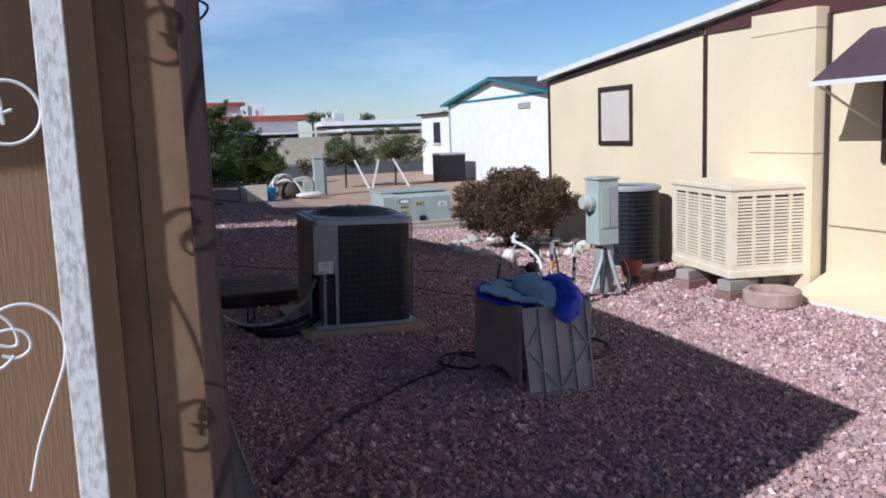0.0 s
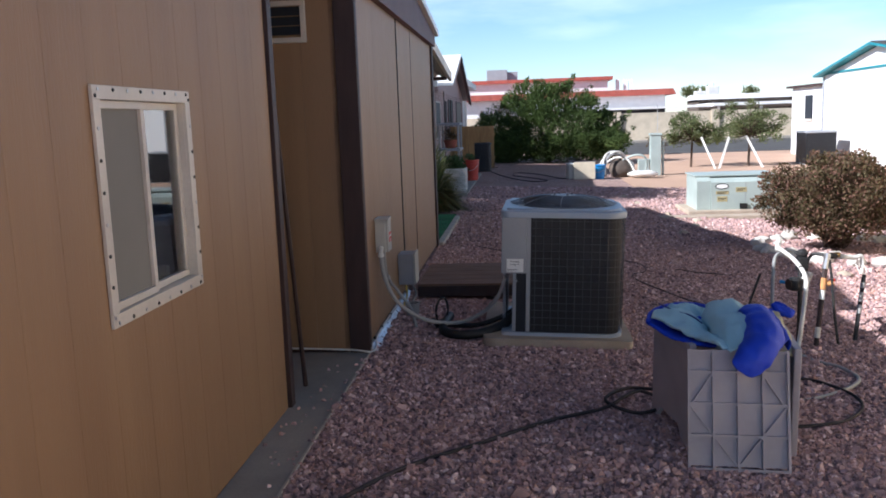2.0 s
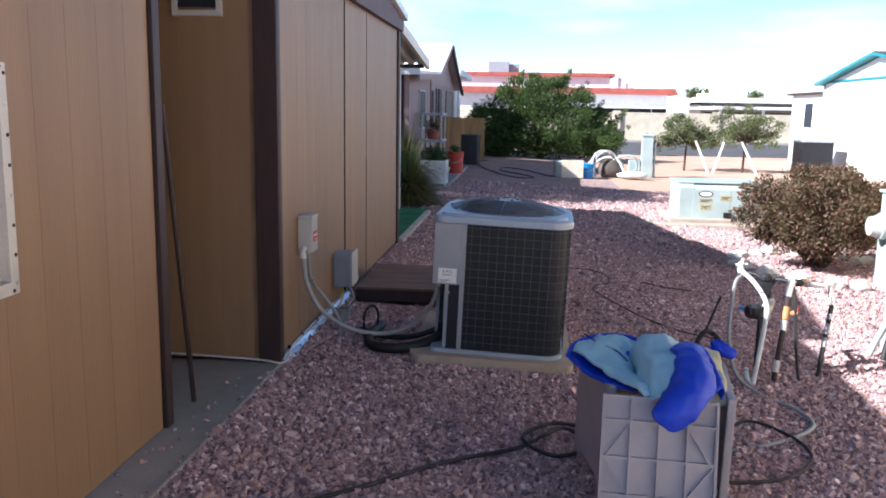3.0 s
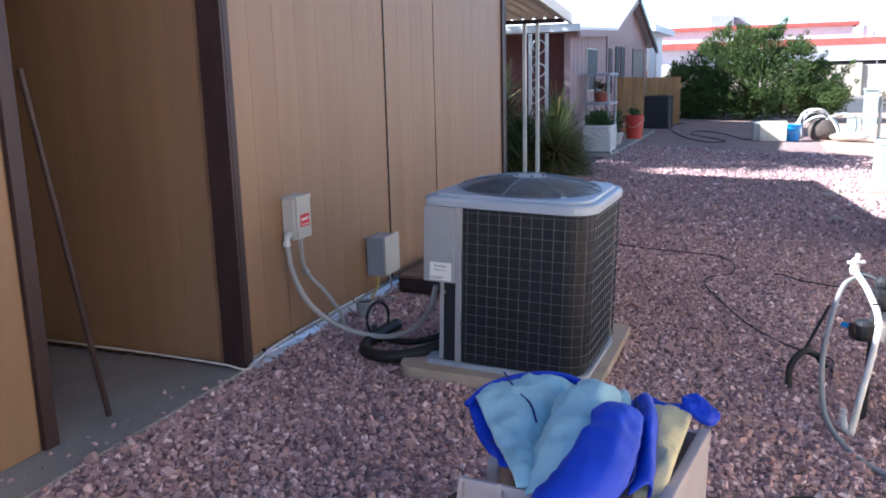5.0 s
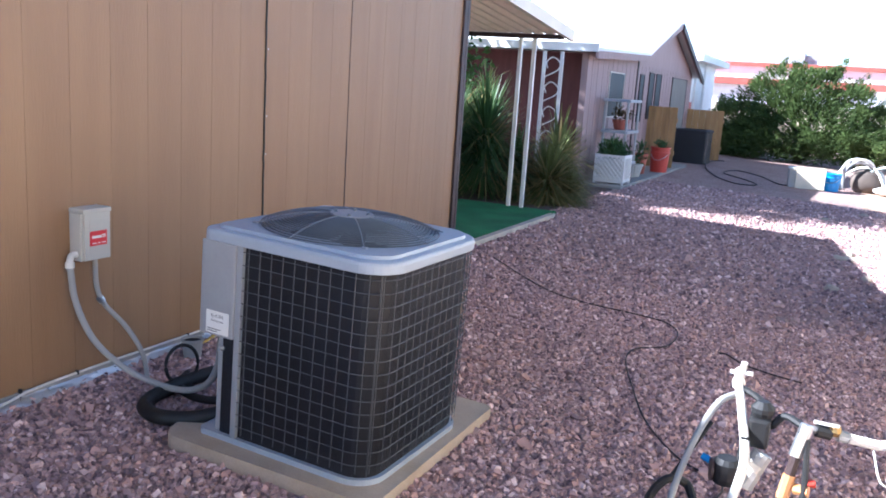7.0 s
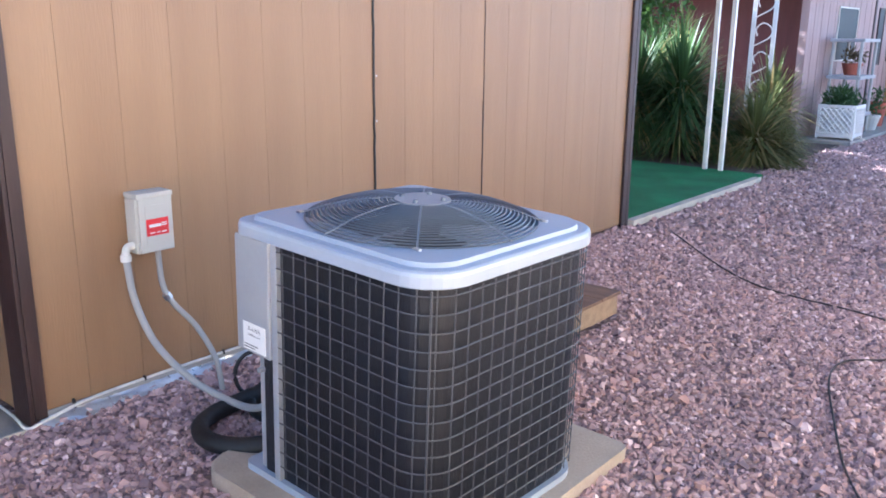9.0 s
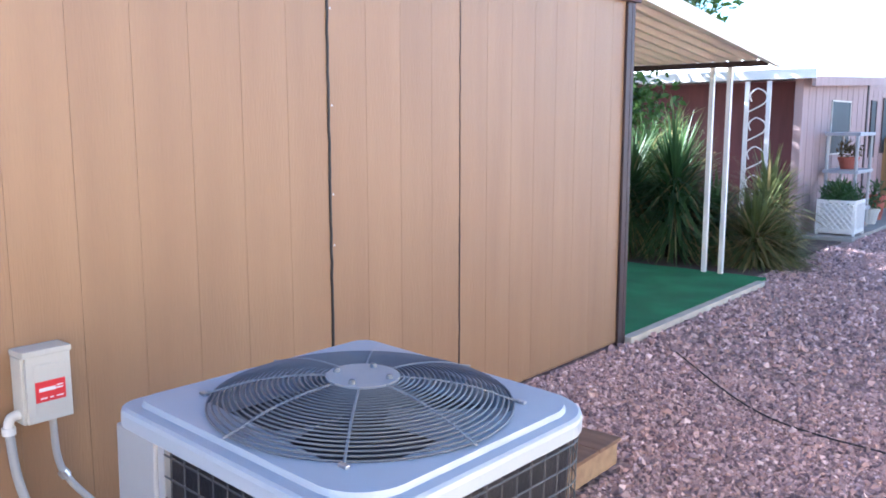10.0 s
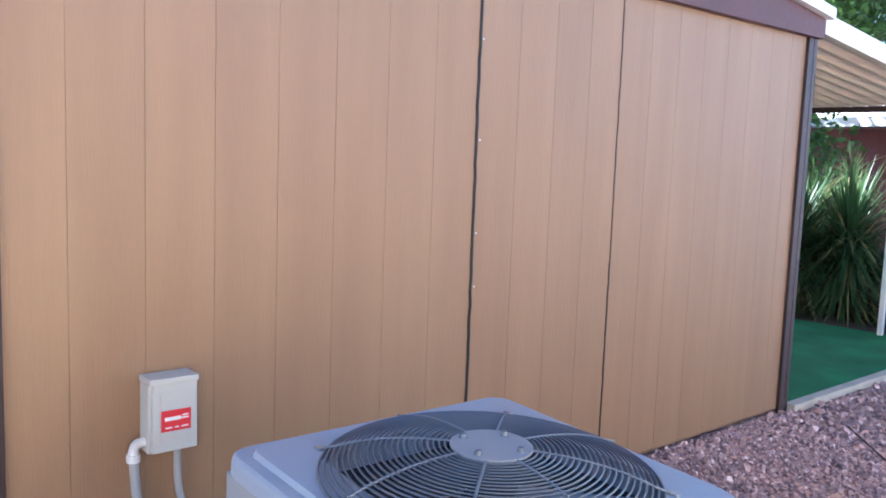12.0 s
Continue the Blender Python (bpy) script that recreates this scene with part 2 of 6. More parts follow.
YUCCA_DRY = leafy("dry_yucca_blades", (0.30, 0.24, 0.11), (0.16, 0.15, 0.06))
SCREEN = mat("grey_insect_screen", (0.20, 0.19, 0.17), 0.8, var=0.06, fine=400, bump=0.1)
# near-black colour in place of a room's darkness
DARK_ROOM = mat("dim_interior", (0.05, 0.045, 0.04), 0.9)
BLIND = mat("pale_window_blind", (0.62, 0.55, 0.47), 0.7, var=0.04)
ALUMINIUM = mat("white_window_frame", (0.62, 0.57, 0.50), 0.45, var=0.12, fine=70, bump=0.15)
GLASS = glass("window_glass")
DARK_GLASS = mat("dark_glazing", (0.016, 0.022, 0.03), 0.55, var=0.1, bump=0)
PEEL = mat("flaking_white_paint", (0.74, 0.74, 0.73), 0.55, var=0.08, scale=70, fine=200, bump=0.25, stretch=(1.3, 1.3, 0.55), col2=(0.16, 0.13, 0.09), spot=0.33)
MINT_METAL = mat("pale_green_cabinet_paint", (0.43, 0.50, 0.47), 0.45, var=0.08, bump=0.08)
COOLER_PAINT = mat("ivory_cooler_paint", (0.84, 0.74, 0.55), 0.5, var=0.07, scale=6, bump=0.1)
COOLER_DARK = mat("wet_cooler_pad", (0.20, 0.17, 0.13), 0.9, var=0.3, fine=60, bump=0.8)
PAVER = mat("red_paver", (0.30, 0.18, 0.14), 0.85, var=0.2, bump=0.4, piece=0.15)
RING_CONC = mat("pinkish_concrete", (0.46, 0.33, 0.28), 0.88, var=0.16, scale=8, bump=0.4)
# ground colour lightened and warmed to stand for sunlight
SUN_TAN = mat("sunlit_tan_dirt", (0.50, 0.335, 0.235), 0.95, var=0.2, scale=0.8, fine=22, bump=0.6, col2=(0.42, 0.275, 0.195), dist=0.01)
PALE_ROCK = mat("whitewashed_rock", (0.72, 0.68, 0.62), 0.85, var=0.12, bump=0.5, piece=0.08)
TAN_METAL = mat("tan_awning_metal", (0.80, 0.70, 0.56), 0.5, var=0.05, bump=0.08)
AWNING = mat("purple_brown_awning", (0.10, 0.055, 0.075), 0.7, var=0.12, bump=0.2)
BROWN_CLOTH = mat("brown_tarp", (0.13, 0.10, 0.08), 0.8, var=0.2, bump=0.6)
BRASS = mat("aged_brass", (0.45, 0.30, 0.12), 0.4, metal=0.8, var=0.2)
ORANGE = mat("orange_valve_plastic", (0.55, 0.27, 0.10), 0.45, var=0.08)
CAR_PAINT = mat("dusty_car_paint", (0.10, 0.13, 0.16), 0.3, var=0.08)


# ---------------------------------------------------------------- mesh helpers
def part(name, bm, material, parent=None, label="", smooth=False):
    """Links a bmesh as one mesh object under a thing or under a part."""
    me = bpy.data.meshes.new(name)
    bmesh.ops.recalc_face_normals(bm, faces=bm.faces[:])
    bm.to_mesh(me)
    bm.free()
    if smooth:
        me.polygons.foreach_set("use_smooth", [True] * len(me.polygons))
    me.materials.append(material)
    ob = new(name, me)
    ob.parent = parent
    return tagged(ob, label) if label else ob


def again(ob, m):
    """One more piece on the same mesh, under the same parent."""
    c = ob.copy()
    scene.collection.objects.link(c)
    c.matrix_basis = m
    return c


def lie(x):
    """Height of the yard: it falls gently away from the brown house."""
    return -0.035 * min(4.5, max(0.0, x))


def thing(name, label, category, at=(0, 0, 0), turn=0, group="", tilt=0):
    """A thing standing on the yard at (x, y), its height counted from the ground there."""
    ob = new(name)
    ob.empty_display_size = 0.1
    ob.matrix_basis = pose(at[0], at[1], at[2] + lie(at[0]), 0, tilt, turn)
    return tagged(ob, label, category, group)


def struct(ob, label, category=""):
    return tagged(ob, label, category or ob.name.split("_")[0], kind="structure")


def box(x0, y0, z0, x1, y1, z1, bevel=0.0, bm=None, seg=2):
    bm = bm or bmesh.new()
    vs = bmesh.ops.create_cube(bm, size=1)["verts"]
    for v in vs:
        v.co = Vector((x0 + (v.co.x + 0.5) * (x1 - x0), y0 + (v.co.y + 0.5) * (y1 - y0), z0 + (v.co.z + 0.5) * (z1 - z0)))
    if bevel:
        es = {e for v in vs for e in v.link_edges}
        bmesh.ops.bevel(bm, geom=list(es), offset=bevel, segments=seg, affect="EDGES", profile=0.6)
    return bm


def rod(p0, p1, r0, r1=None, n=10, bm=None):
    bm = bm or bmesh.new()
    p0, p1 = Vector(p0), Vector(p1)
    d = p1 - p0
    m = Matrix.Translation((p0 + p1) / 2) @ d.to_track_quat("Z", "Y").to_matrix().to_4x4()
    bmesh.ops.create_cone(bm, cap_ends=True, segments=n, radius1=r0, radius2=r0 if r1 is None else r1, depth=d.length, matrix=m)
    return bm


def spline(pts, steps=8):
    """A smooth line through points."""
    p = [Vector(q) for q in pts]
    p = [2 * p[0] - p[1]] + p + [2 * p[-1] - p[-2]]
    out = []
    for i in range(1, len(p) - 2):
        for k in range(steps):
            t = k / steps
            a, b, c, d = p[i - 1], p[i], p[i + 1], p[i + 2]
            out.append(0.5 * (2 * b + (c - a) * t + (2 * a - 5 * b + 4 * c - d) * t * t + (3 * b - a - 3 * c + d) * t ** 3))
    return out + [p[-2]]


def tube(pts, r, n=8, bm=None, closed=False, flat=1.0):
    """A hose or wire of radius r along a line of points."""
    bm = bm or bmesh.new()
    pts = [Vector(p) for p in pts]
    rings, up = [], Vector((0, 0, 1))
    for i, p in enumerate(pts):
        a, b = pts[i - 1] if i or closed else p, pts[(i + 1) % len(pts)] if i < len(pts) - 1 or closed else p
        d = (b - a).normalized()
        side = d.cross(up)
        if side.length < 0.05:
            side = d.cross(Vector((0, 1, 0)))
        side.normalize()
        top = side.cross(d)
        rings.append([bm.verts.new(p + (side * math.cos(t) + top * math.sin(t) * flat) * r) for t in (2 * math.pi * k / n for k in range(n))])
    for i in range(len(rings) - (0 if closed else 1)):
        a, b = rings[i], rings[(i + 1) % len(rings)]
        for k in range(n):
            bm.faces.new((a[k], a[(k + 1) % n], b[(k + 1) % n], b[k]))
    if not closed:
        bm.faces.new(rings[0][::-1])
        bm.faces.new(rings[-1])
    return bm


def lathe(profile, n=24, bm=None, at=(0, 0, 0)):
    """A turned form from (radius, height) pairs."""
    bm = bm or bmesh.new()
    rings = [[bm.verts.new((at[0] + r * math.cos(2 * math.pi * k / n), at[1] + r * math.sin(2 * math.pi * k / n), at[2] + z)) for k in range(n)] for r, z in profile]
    for a, b in zip(rings, rings[1:]):
        for k in range(n):
            bm.faces.new((a[k], a[(k + 1) % n], b[(k + 1) % n], b[k]))
    bm.faces.new(rings[0][::-1])
    bm.faces.new(rings[-1])
    return bm


def prism(outline, axis, a, b, bm=None):
    """A flat outline of (u, v) pairs pushed from a to b along an axis; (u, v) are the other two axes in order."""
    bm = bm or bmesh.new()
    def at(u, v, w):
        return {"x": (w, u, v), "y": (u, w, v), "z": (u, v, w)}[axis]
    lo, hi = [bm.verts.new(at(u, v, a)) for u, v in outline], [bm.verts.new(at(u, v, b)) for u, v in outline]
    bm.faces.new(lo[::-1])
    bm.faces.new(hi)
    for k in range(len(lo)):
        j = (k + 1) % len(lo)
        bm.faces.new((lo[k], lo[j], hi[j], hi[k]))
    return bm


def round_rect(x0, y0, x1, y1, radii, n=6):
    """Outline of a rectangle with its own radius at each corner: (x1,y0), (x1,y1), (x0,y1), (x0,y0)."""
    out = []
    for (cx, cy, sx, sy, a0), r in zip(((x1, y0, -1, 1, -90), (x1, y1, -1, -1, 0), (x0, y1, 1, -1, 90), (x0, y0, 1, 1, 180)), radii):
        for k in range(n + 1):
            a = radians(a0 + 90 * k / n)
            out.append((cx + sx * r + r * math.cos(a), cy + sy * r + r * math.sin(a)))
    return out


def soup(name, verts, faces, material, parent=None, label=""):
    me = bpy.data.meshes.new(name)
    me.from_pydata(verts.tolist() if hasattr(verts, "tolist") else verts, [], faces.tolist() if hasattr(faces, "tolist") else faces)
    me.materials.append(material)
    ob = new(name, me)
    ob.parent = parent
    return tagged(ob, label) if label else ob


def leaves(name, pts, size, material, parent, rng, lift=0.0, slim=0.5, label=""):
    """Small folded leaves at points; lift turns them upwards and outwards from the middle."""
    n = len(pts)
    d = rng.normal(size=(n, 3))
    mid = pts.mean(axis=0)
    d += lift * ((pts - mid) / (np.linalg.norm(pts - mid, axis=1, keepdims=True) + 1e-6) + np.array([0, 0, 0.6]))
    d /= np.linalg.norm(d, axis=1, keepdims=True)
    s = np.cross(d, rng.normal(size=(n, 3)))
    s /= np.linalg.norm(s, axis=1, keepdims=True)
    k = size * rng.uniform(0.6, 1.4, size=(n, 1))
    v = np.stack([pts - d * k * 0.5, pts + s * k * slim * 0.5, pts + d * k * 0.5, pts - s * k * slim * 0.5], axis=1).reshape(-1, 3)
    f = np.arange(4 * n).reshape(n, 4)
    return soup(name, v, f, material, parent, label)


def blob_points(n, centres, rng, shell=0.55):
    """Points filling the outer part of a cluster of (x, y, z, rx, ry, rz) clumps."""
    c = np.array(centres)
    w = c[:, 3] * c[:, 4] + c[:, 4] * c[:, 5] + c[:, 3] * c[:, 5]
    i = rng.choice(len(c), n, p=w / w.sum())
    d = rng.normal(size=(n, 3))
    d /= np.linalg.norm(d, axis=1, keepdims=True)
    r = rng.uniform(shell, 1.08, size=(n, 1))
    p = c[i, :3] + d * r * c[i, 3:6]
    return p[p[:, 2] > 0.02]


def bars(parent, spec, axis="x", material=None):
    """Printed bars (y0, z0, y1, z1) standing 1 mm proud of a surface at x."""
    for k, (x, y0, z0, y1, z1) in enumerate(spec):
        b = box(x, y0, z0, x + 0.001, y1, z1) if axis == "x" else box(y0, x - 0.001, z0, y1, x, z1)
        part("print_bar", b, material or INK, parent)


# ---------------------------------------------------------------- ground
ground = part("ground", prism([(-600, -0.6), (600, -0.6), (600, lie(9)), (4.5, lie(9)), (0, 0), (-600, 0)], "y", -600, 900), GROUND)
struct(ground, "reddish crushed gravel ground reaching to the horizon", "ground")
road = part("road", box(-200, 27.5, -0.3, 300, 40.6, lie(9) + 0.012), ASPHALT)
struct(road, "grey asphalt street behind the yards", "road")
# added sheet over the sunlit ground only; the sun's warmth is in its colour
sun_yard = part("dirt_yard", prism([(3.3, -0.4), (70, -0.4), (70, lie(9) + 0.006), (4.5, lie(9) + 0.006), (3.3, lie(3.3) + 0.006)], "y", 9.0, 27.4), SUN_TAN)
struct(sun_yard, "tan yard sheet behind the gravel, toned for sun", "ground")
slab = part("slab", box(-3.2, -8.0, -0.02, 0.008, -0.004, 0.008, 0.004), CONCRETE)
struct(slab, "narrow bare concrete slab along the brown house", "slab")
struct(part("slab_edge", box(0.0085, -7.9, -0.02, 0.021, -0.03, 0.013, 0.002), WORN_EDGE), "pale worn edging strip along the concrete slab", "trim")


# ---------------------------------------------------------------- the brown house
def boards(wall, axis, start, n, width, z0, z1, face, out, gaps=(), skip=None):
    """Grooved siding: one board after another along a wall, each a piece of its own."""
    made = {}
    for k in range(n):
        a, b = start + k * width + 0.0008, start + (k + 1) * width - 0.0008
        if k in gaps:
            a += gaps[k]
        spans = [(z0, z1)]
        if skip and a < skip[1] and b > skip[0]:
            if a < skip[0]:
                spans = [(z0, z1, a, skip[0])]
            elif b > skip[1]:
                spans = [(z0, z1, skip[1], b)]
            else:
                spans = []
            spans += [(z0, skip[2], max(a, skip[0]), min(b, skip[1])), (skip[3], z1, max(a, skip[0]), min(b, skip[1]))]
        for s in spans:
            lo, hi = (s[2], s[3]) if len(s) == 4 else (a, b)
            key = (round(hi - lo, 4), s[0], s[1])
            m = Matrix.Translation((face, lo, 0)) if axis == "y" else Matrix.Translation((lo, face, 0))
            if key in made:
                again(made[key], m)
            else:
                w = hi - lo
                bm = box(0, 0, s[0], out, w, s[1]) if axis == "y" else box(0, 0, s[0], w, out, s[1])
                made[key] = part("siding_board", bm, SIDING, wall)
                made[key].matrix_basis = m


EAVE, APEX = 2.30, 2.56
gable = [(0, 0.02), (4.27, 0.02), (4.27, EAVE), (2.1, APEX), (0, EAVE + 0.02)]
wall_main = part("wall_main", prism(gable, "x", -0.14, -0.003), GROOVE)
struct(wall_main, "brown grooved wood siding gable wall of the house", "wall")
# unseen length, added to keep low sun off the patio
house_body = part("wall_rear", prism([(0.13, 0.0), (4.268, 0.0), (4.268, EAVE), (2.1, APEX), (0.13, EAVE + 0.02)], "x", -9.0, -0.141), SIDING)
struct(house_body, "brown siding body of the long house", "wall")
wall_recess = part("wall_recess", box(-3.2, 0.008, 0.02, -0.141, 0.12, 2.32), GROOVE)
struct(wall_recess, "shaded brown siding wall of the entrance recess", "wall")
near_bm = bmesh.new()
NX = -0.22
WY0, WY1, WZ0, WZ1 = -2.65, -2.03, 0.873, 1.508
for b in ((-3.93, 0.0, WY0, 2.25), (WY1, 0.0, -0.95, 2.25), (WY0, 0.0, WY1, WZ0), (WY0, WZ1, WY1, 2.25)):
    box(NX - 0.12, b[0], b[1], NX - 0.0075, b[2], b[3], bm=near_bm)
wall_near = part("wall_near", near_bm, GROOVE)
struct(wall_near, "brown grooved wood siding wall beside the slab", "wall")
wall_porch = part("wall_porch", box(-3.2, -3.922, 0.0, NX - 0.121, -3.81, 2.25), GROOVE)
struct(wall_porch, "brown wood siding wall facing the porch", "wall")
wall_back = part("wall_back", box(-3.3, -3.81, 0.0, -3.2, 0.0, 2.25), SIDING)
struct(wall_back, "plain brown wall closing the recess", "wall")
wall_inner = part("wall_inner", box(-3.2, -1.07, 0.0, NX - 0.121, -0.95, 2.25), SIDING)
struct(wall_inner, "plain brown side wall of the entrance recess", "wall")

# roofs over the near wing and the gable
near_roof = part("roof_near", prism([(-3.4, -4.5), (-1.585, -4.45), (-0.945, -4.08), (-0.215, -3.955), (-0.10, -2.0), (-0.05, 0.0), (-3.4, 0.0)], "z", 2.26, 2.34), MAROON)
struct(near_roof, "flat dark roof edge over the near wing", "roof")
rake = [(-0.06, EAVE + 0.025), (2.1, APEX + 0.02), (4.36, EAVE + 0.01), (4.36, EAVE + 0.07), (2.1, APEX + 0.09), (-0.06, EAVE + 0.09)]
roof_main = part("roof_main", prism(rake, "x", -9.1, 0.09), WHITE_TRIM)
struct(roof_main, "low white roof of the brown house with a metal edge", "roof")
gable_board = part("fascia", prism([(-0.02, 2.2), (4.33, 2.2), (4.33, EAVE + 0.01), (2.1, APEX + 0.015), (-0.02, EAVE + 0.02)], "x", 0.003, 0.05), MAROON)
struct(gable_board, "maroon painted gable board under the roof edge", "trim")

for nm, bm in (("trim_corner", box(-0.11, -0.016, 0.009, 0.016, 0.0, 2.2, 0.003)), ("trim_corner_side", box(0.001, 0.001, 0.03, 0.018, 0.045, 2.2, 0.003)),
               ("trim_end", box(-0.1, 4.271, 0.0, 0.022, 4.31, 2.2, 0.003)), ("trim_end_side", box(0.001, 4.215, 0.0, 0.02, 4.27, 2.2, 0.003)),
               ("trim_near", box(NX - 0.005, -1.01, 0.009, NX + 0.018, -0.945, 2.25, 0.003)), ("trim_near_side", box(NX - 0.1, -0.947, 0.009, NX - 0.006, -0.93, 2.25, 0.003)),
               ("trim_porch", box(NX - 0.03, -3.95, 0.009, NX + 0.014, -3.925, 2.25, 0.003)), ("trim_porch_board", box(-0.445, -3.955, 0.009, -0.395, -3.931, 2.25, 0.003))):
    struct(part(nm, bm, TRIM if nm != "trim_porch_board" else SIDING), "dark brown painted corner board of the house", "trim")

# uneven black sealant in the main panel joint
rng = np.random.default_rng(4)
seal = [(0.0015, 1.706 + rng.normal() * 0.0012, z) for z in np.linspace(0.05, 2.2, 40)]
joint = part("trim_joint", tube(seal, 0.0068, 6), BLACK_RUBBER)
struct(joint, "black sealant bead in the siding joint", "trim")
for z0, z1, width in ((0.03, 1.0, 0.0042), (1.003, 2.19, 0.0024)):
    crack = [(0.0012, 2.558 + rng.normal() * 0.0012, z) for z in np.linspace(z0, z1, 20)]
    struct(part("trim_crack", tube(crack, width, 5), TRIM), "dark open joint between siding panels, wider below", "trim")


for z in (0.95, 1.16, 1.52, 1.9):
    nail = thing("nail", "small bright nail head in the siding joint", "nail", (0.006, 1.718, z), group="siding nails")
    part("head", rod((0, 0, 0), (0.003, 0, 0), 0.0038, n=8), STEEL, nail)


def siding_window():
    """The sliding window with its screwed frame."""
    w = thing("sliding_window", "white framed sliding window in the brown siding wall", "window", (NX, (WY0 + WY1) / 2, WZ0))
    hw, h = (WY1 - WY0) / 2, WZ1 - WZ0
    bm = bmesh.new()
    for y0, z0, y1, z1 in ((-hw - 0.03, -0.03, hw + 0.03, 0.01), (-hw - 0.03, h - 0.01, hw + 0.03, h + 0.03), (-hw - 0.03, 0.01, -hw + 0.01, h - 0.01), (hw - 0.01, 0.01, hw + 0.03, h - 0.01)):
        box(0.001, y0, z0, 0.012, y1, z1, 0.002, bm=bm)
        box(-0.05, max(y0, -hw), max(z0, 0), 0.001, min(y1, hw), min(z1, h), bm=bm)
    fr = part("window_frame", bm, ALUMINIUM, w)
    for k in range(8):
        for z in (-0.018, h + 0.018):
            part("screw", rod((0.012, -hw + k * 2 * hw / 7, z), (0.015, -hw + k * 2 * hw / 7, z), 0.006, n=6), INK if k % 2 else STEEL, fr)
        for y in (-hw - 0.018, hw + 0.018):
            part("screw", rod((0.012, y, k * h / 7), (0.015, y, k * h / 7), 0.006, n=6), INK if k % 3 else STEEL, fr)
    for nm, y0, y1, x in (("sash_left", -hw + 0.011, 0.0, -0.018), ("sash_right", -0.035, hw - 0.011, -0.036)):
        bm = bmesh.new()
        for a, b, c, d in ((y0, 0.012, y1, 0.035), (y0, h - 0.035, y1, h - 0.012), (y0, 0.035, y0 + 0.024, h - 0.035), (y1 - 0.024, 0.035, y1, h - 0.035)):
            box(x, a, b, x + 0.016, c, d, 0.002, bm=bm)
        sash = part("sash", bm, ALUMINIUM, w)
        if nm == "sash_left":
            part("insect_screen", box(x + 0.002, y0 + 0.022, 0.033, x + 0.004, y1 - 0.022, h - 0.033), SCREEN, sash, "grey insect screen")
        else:
            p = part("pane", box(x + 0.004, y0 + 0.022, 0.033, x + 0.009, y1 - 0.022, h - 0.033), GLASS, sash)
            p.visible_shadow = False
    # solid dark block; the room's lack of light is in its colour
    part("interior", box(-0.5, -hw - 0.1, -0.1, -0.13, hw + 0.1, h + 0.1), DARK_ROOM, w, "dark block standing for the unlit room")


siding_window()


def louvre_vent():
    v = thing("vent_window", "small white framed louvre window high in the recess", "window", (-0.545, 0.0, 1.885))
    bm = bmesh.new()
    for a in ((0, 0, 0.27, 0.03), (0, 0.21, 0.27, 0.24), (0, 0.03, 0.03, 0.21), (0.24, 0.03, 0.27, 0.21)):
        box(a[0], -0.02, a[1], a[2], 0.008, a[3], 0.003, bm=bm)
    part("window_frame", bm, ALUMINIUM, v)
    for z in (0.045, 0.10, 0.155):
        part("louvre", prism([(-0.012, z), (-0.008, z), (0.002, z + 0.05), (-0.002, z + 0.05)], "x", 0.03, 0.24), DARK_GLASS, v)
    # no hole here: a black sheet gives the darkness behind the louvres
    part("backing", box(0.03, 0.002, 0.03, 0.24, 0.0075, 0.21), INK, v, "black sheet standing for the unlit opening")


louvre_vent()

stick = thing("wooden_pole", "long thin brown wooden pole leaning on the trim", "pole", (-0.225, -0.66, 0.008))
part("shaft", rod((0, 0, 0.0), (0.0, -0.235, 1.42), 0.013, 0.011, 8), TRIM, stick)


def iron_column():
    """Flat-legged porch column with scrolls between its two legs."""
    c = thing("iron_column", "white wrought iron porch column with flaking paint", "column", (-0.46, -4.08, 0.008))
    for x in (0.0, -0.225):
        part("leg", box(x - 0.024, -0.010, 0, x + 0.024, 0.010, 2.2, 0.002), PEEL, c)
    def bend(pts, steps=5):
        part("scroll", tube(spline([(x - 0.1125, 0, z) for x, z in pts], steps), 0.0032, 6), WHITE_TRIM, c)

    def ring_scroll(z, side):
        """A round scroll against the leg whose inner end turns back to its middle."""
        turn = [(side * (0.036 + 0.052 * math.cos(a)), z + 0.052 * math.sin(a)) for a in np.linspace(-2.6, 3.3, 22)]
        bend(turn + [(side * -0.004, z - 0.012), (side * 0.02, z - 0.004), (side * 0.045, z + 0.004)])

    def tail_scroll(z, side):
        """An arch that springs to the leg and runs down in a long tail, over a small hook."""
        bend([(side * x, z + y) for x, y in ((-0.03, -0.02), (-0.026, 0.03), (0.0, 0.055), (0.04, 0.058), (0.074, 0.035), (0.088, -0.005), (0.084, -0.05), (0.062, -0.11), (0.032, -0.19), (0.012, -0.27))])
        bend([(side * x, z + y) for x, y in ((-0.028, 0.012), (0.01, 0.018), (0.032, 0.006), (0.034, -0.018), (0.014, -0.032), (-0.01, -0.026))])
    for k in range(3):
        ring_scroll(0.71 + 0.77 * k if k < 2 else 2.1, 1)
        tail_scroll(0.33 + 0.77 * k, 1)
        ring_scroll(0.33 + 0.77 * k, -1)
        tail_scroll(0.71 + 0.77 * k if k < 2 else 2.1, -1)


iron_column()


# ---------------------------------------------------------------- the air conditioner
PAD_Z = 0.057
pad = thing("equipment_pad", "tan concrete equipment pad on the gravel", "pad", (1.15, 0.735, 0), tilt=2)
slab_bm = prism(round_rect(-0.455, -0.53, 0.49, 0.53, (0.035, 0.03, 0.05, 0.085)), "z", -0.02, PAD_Z)
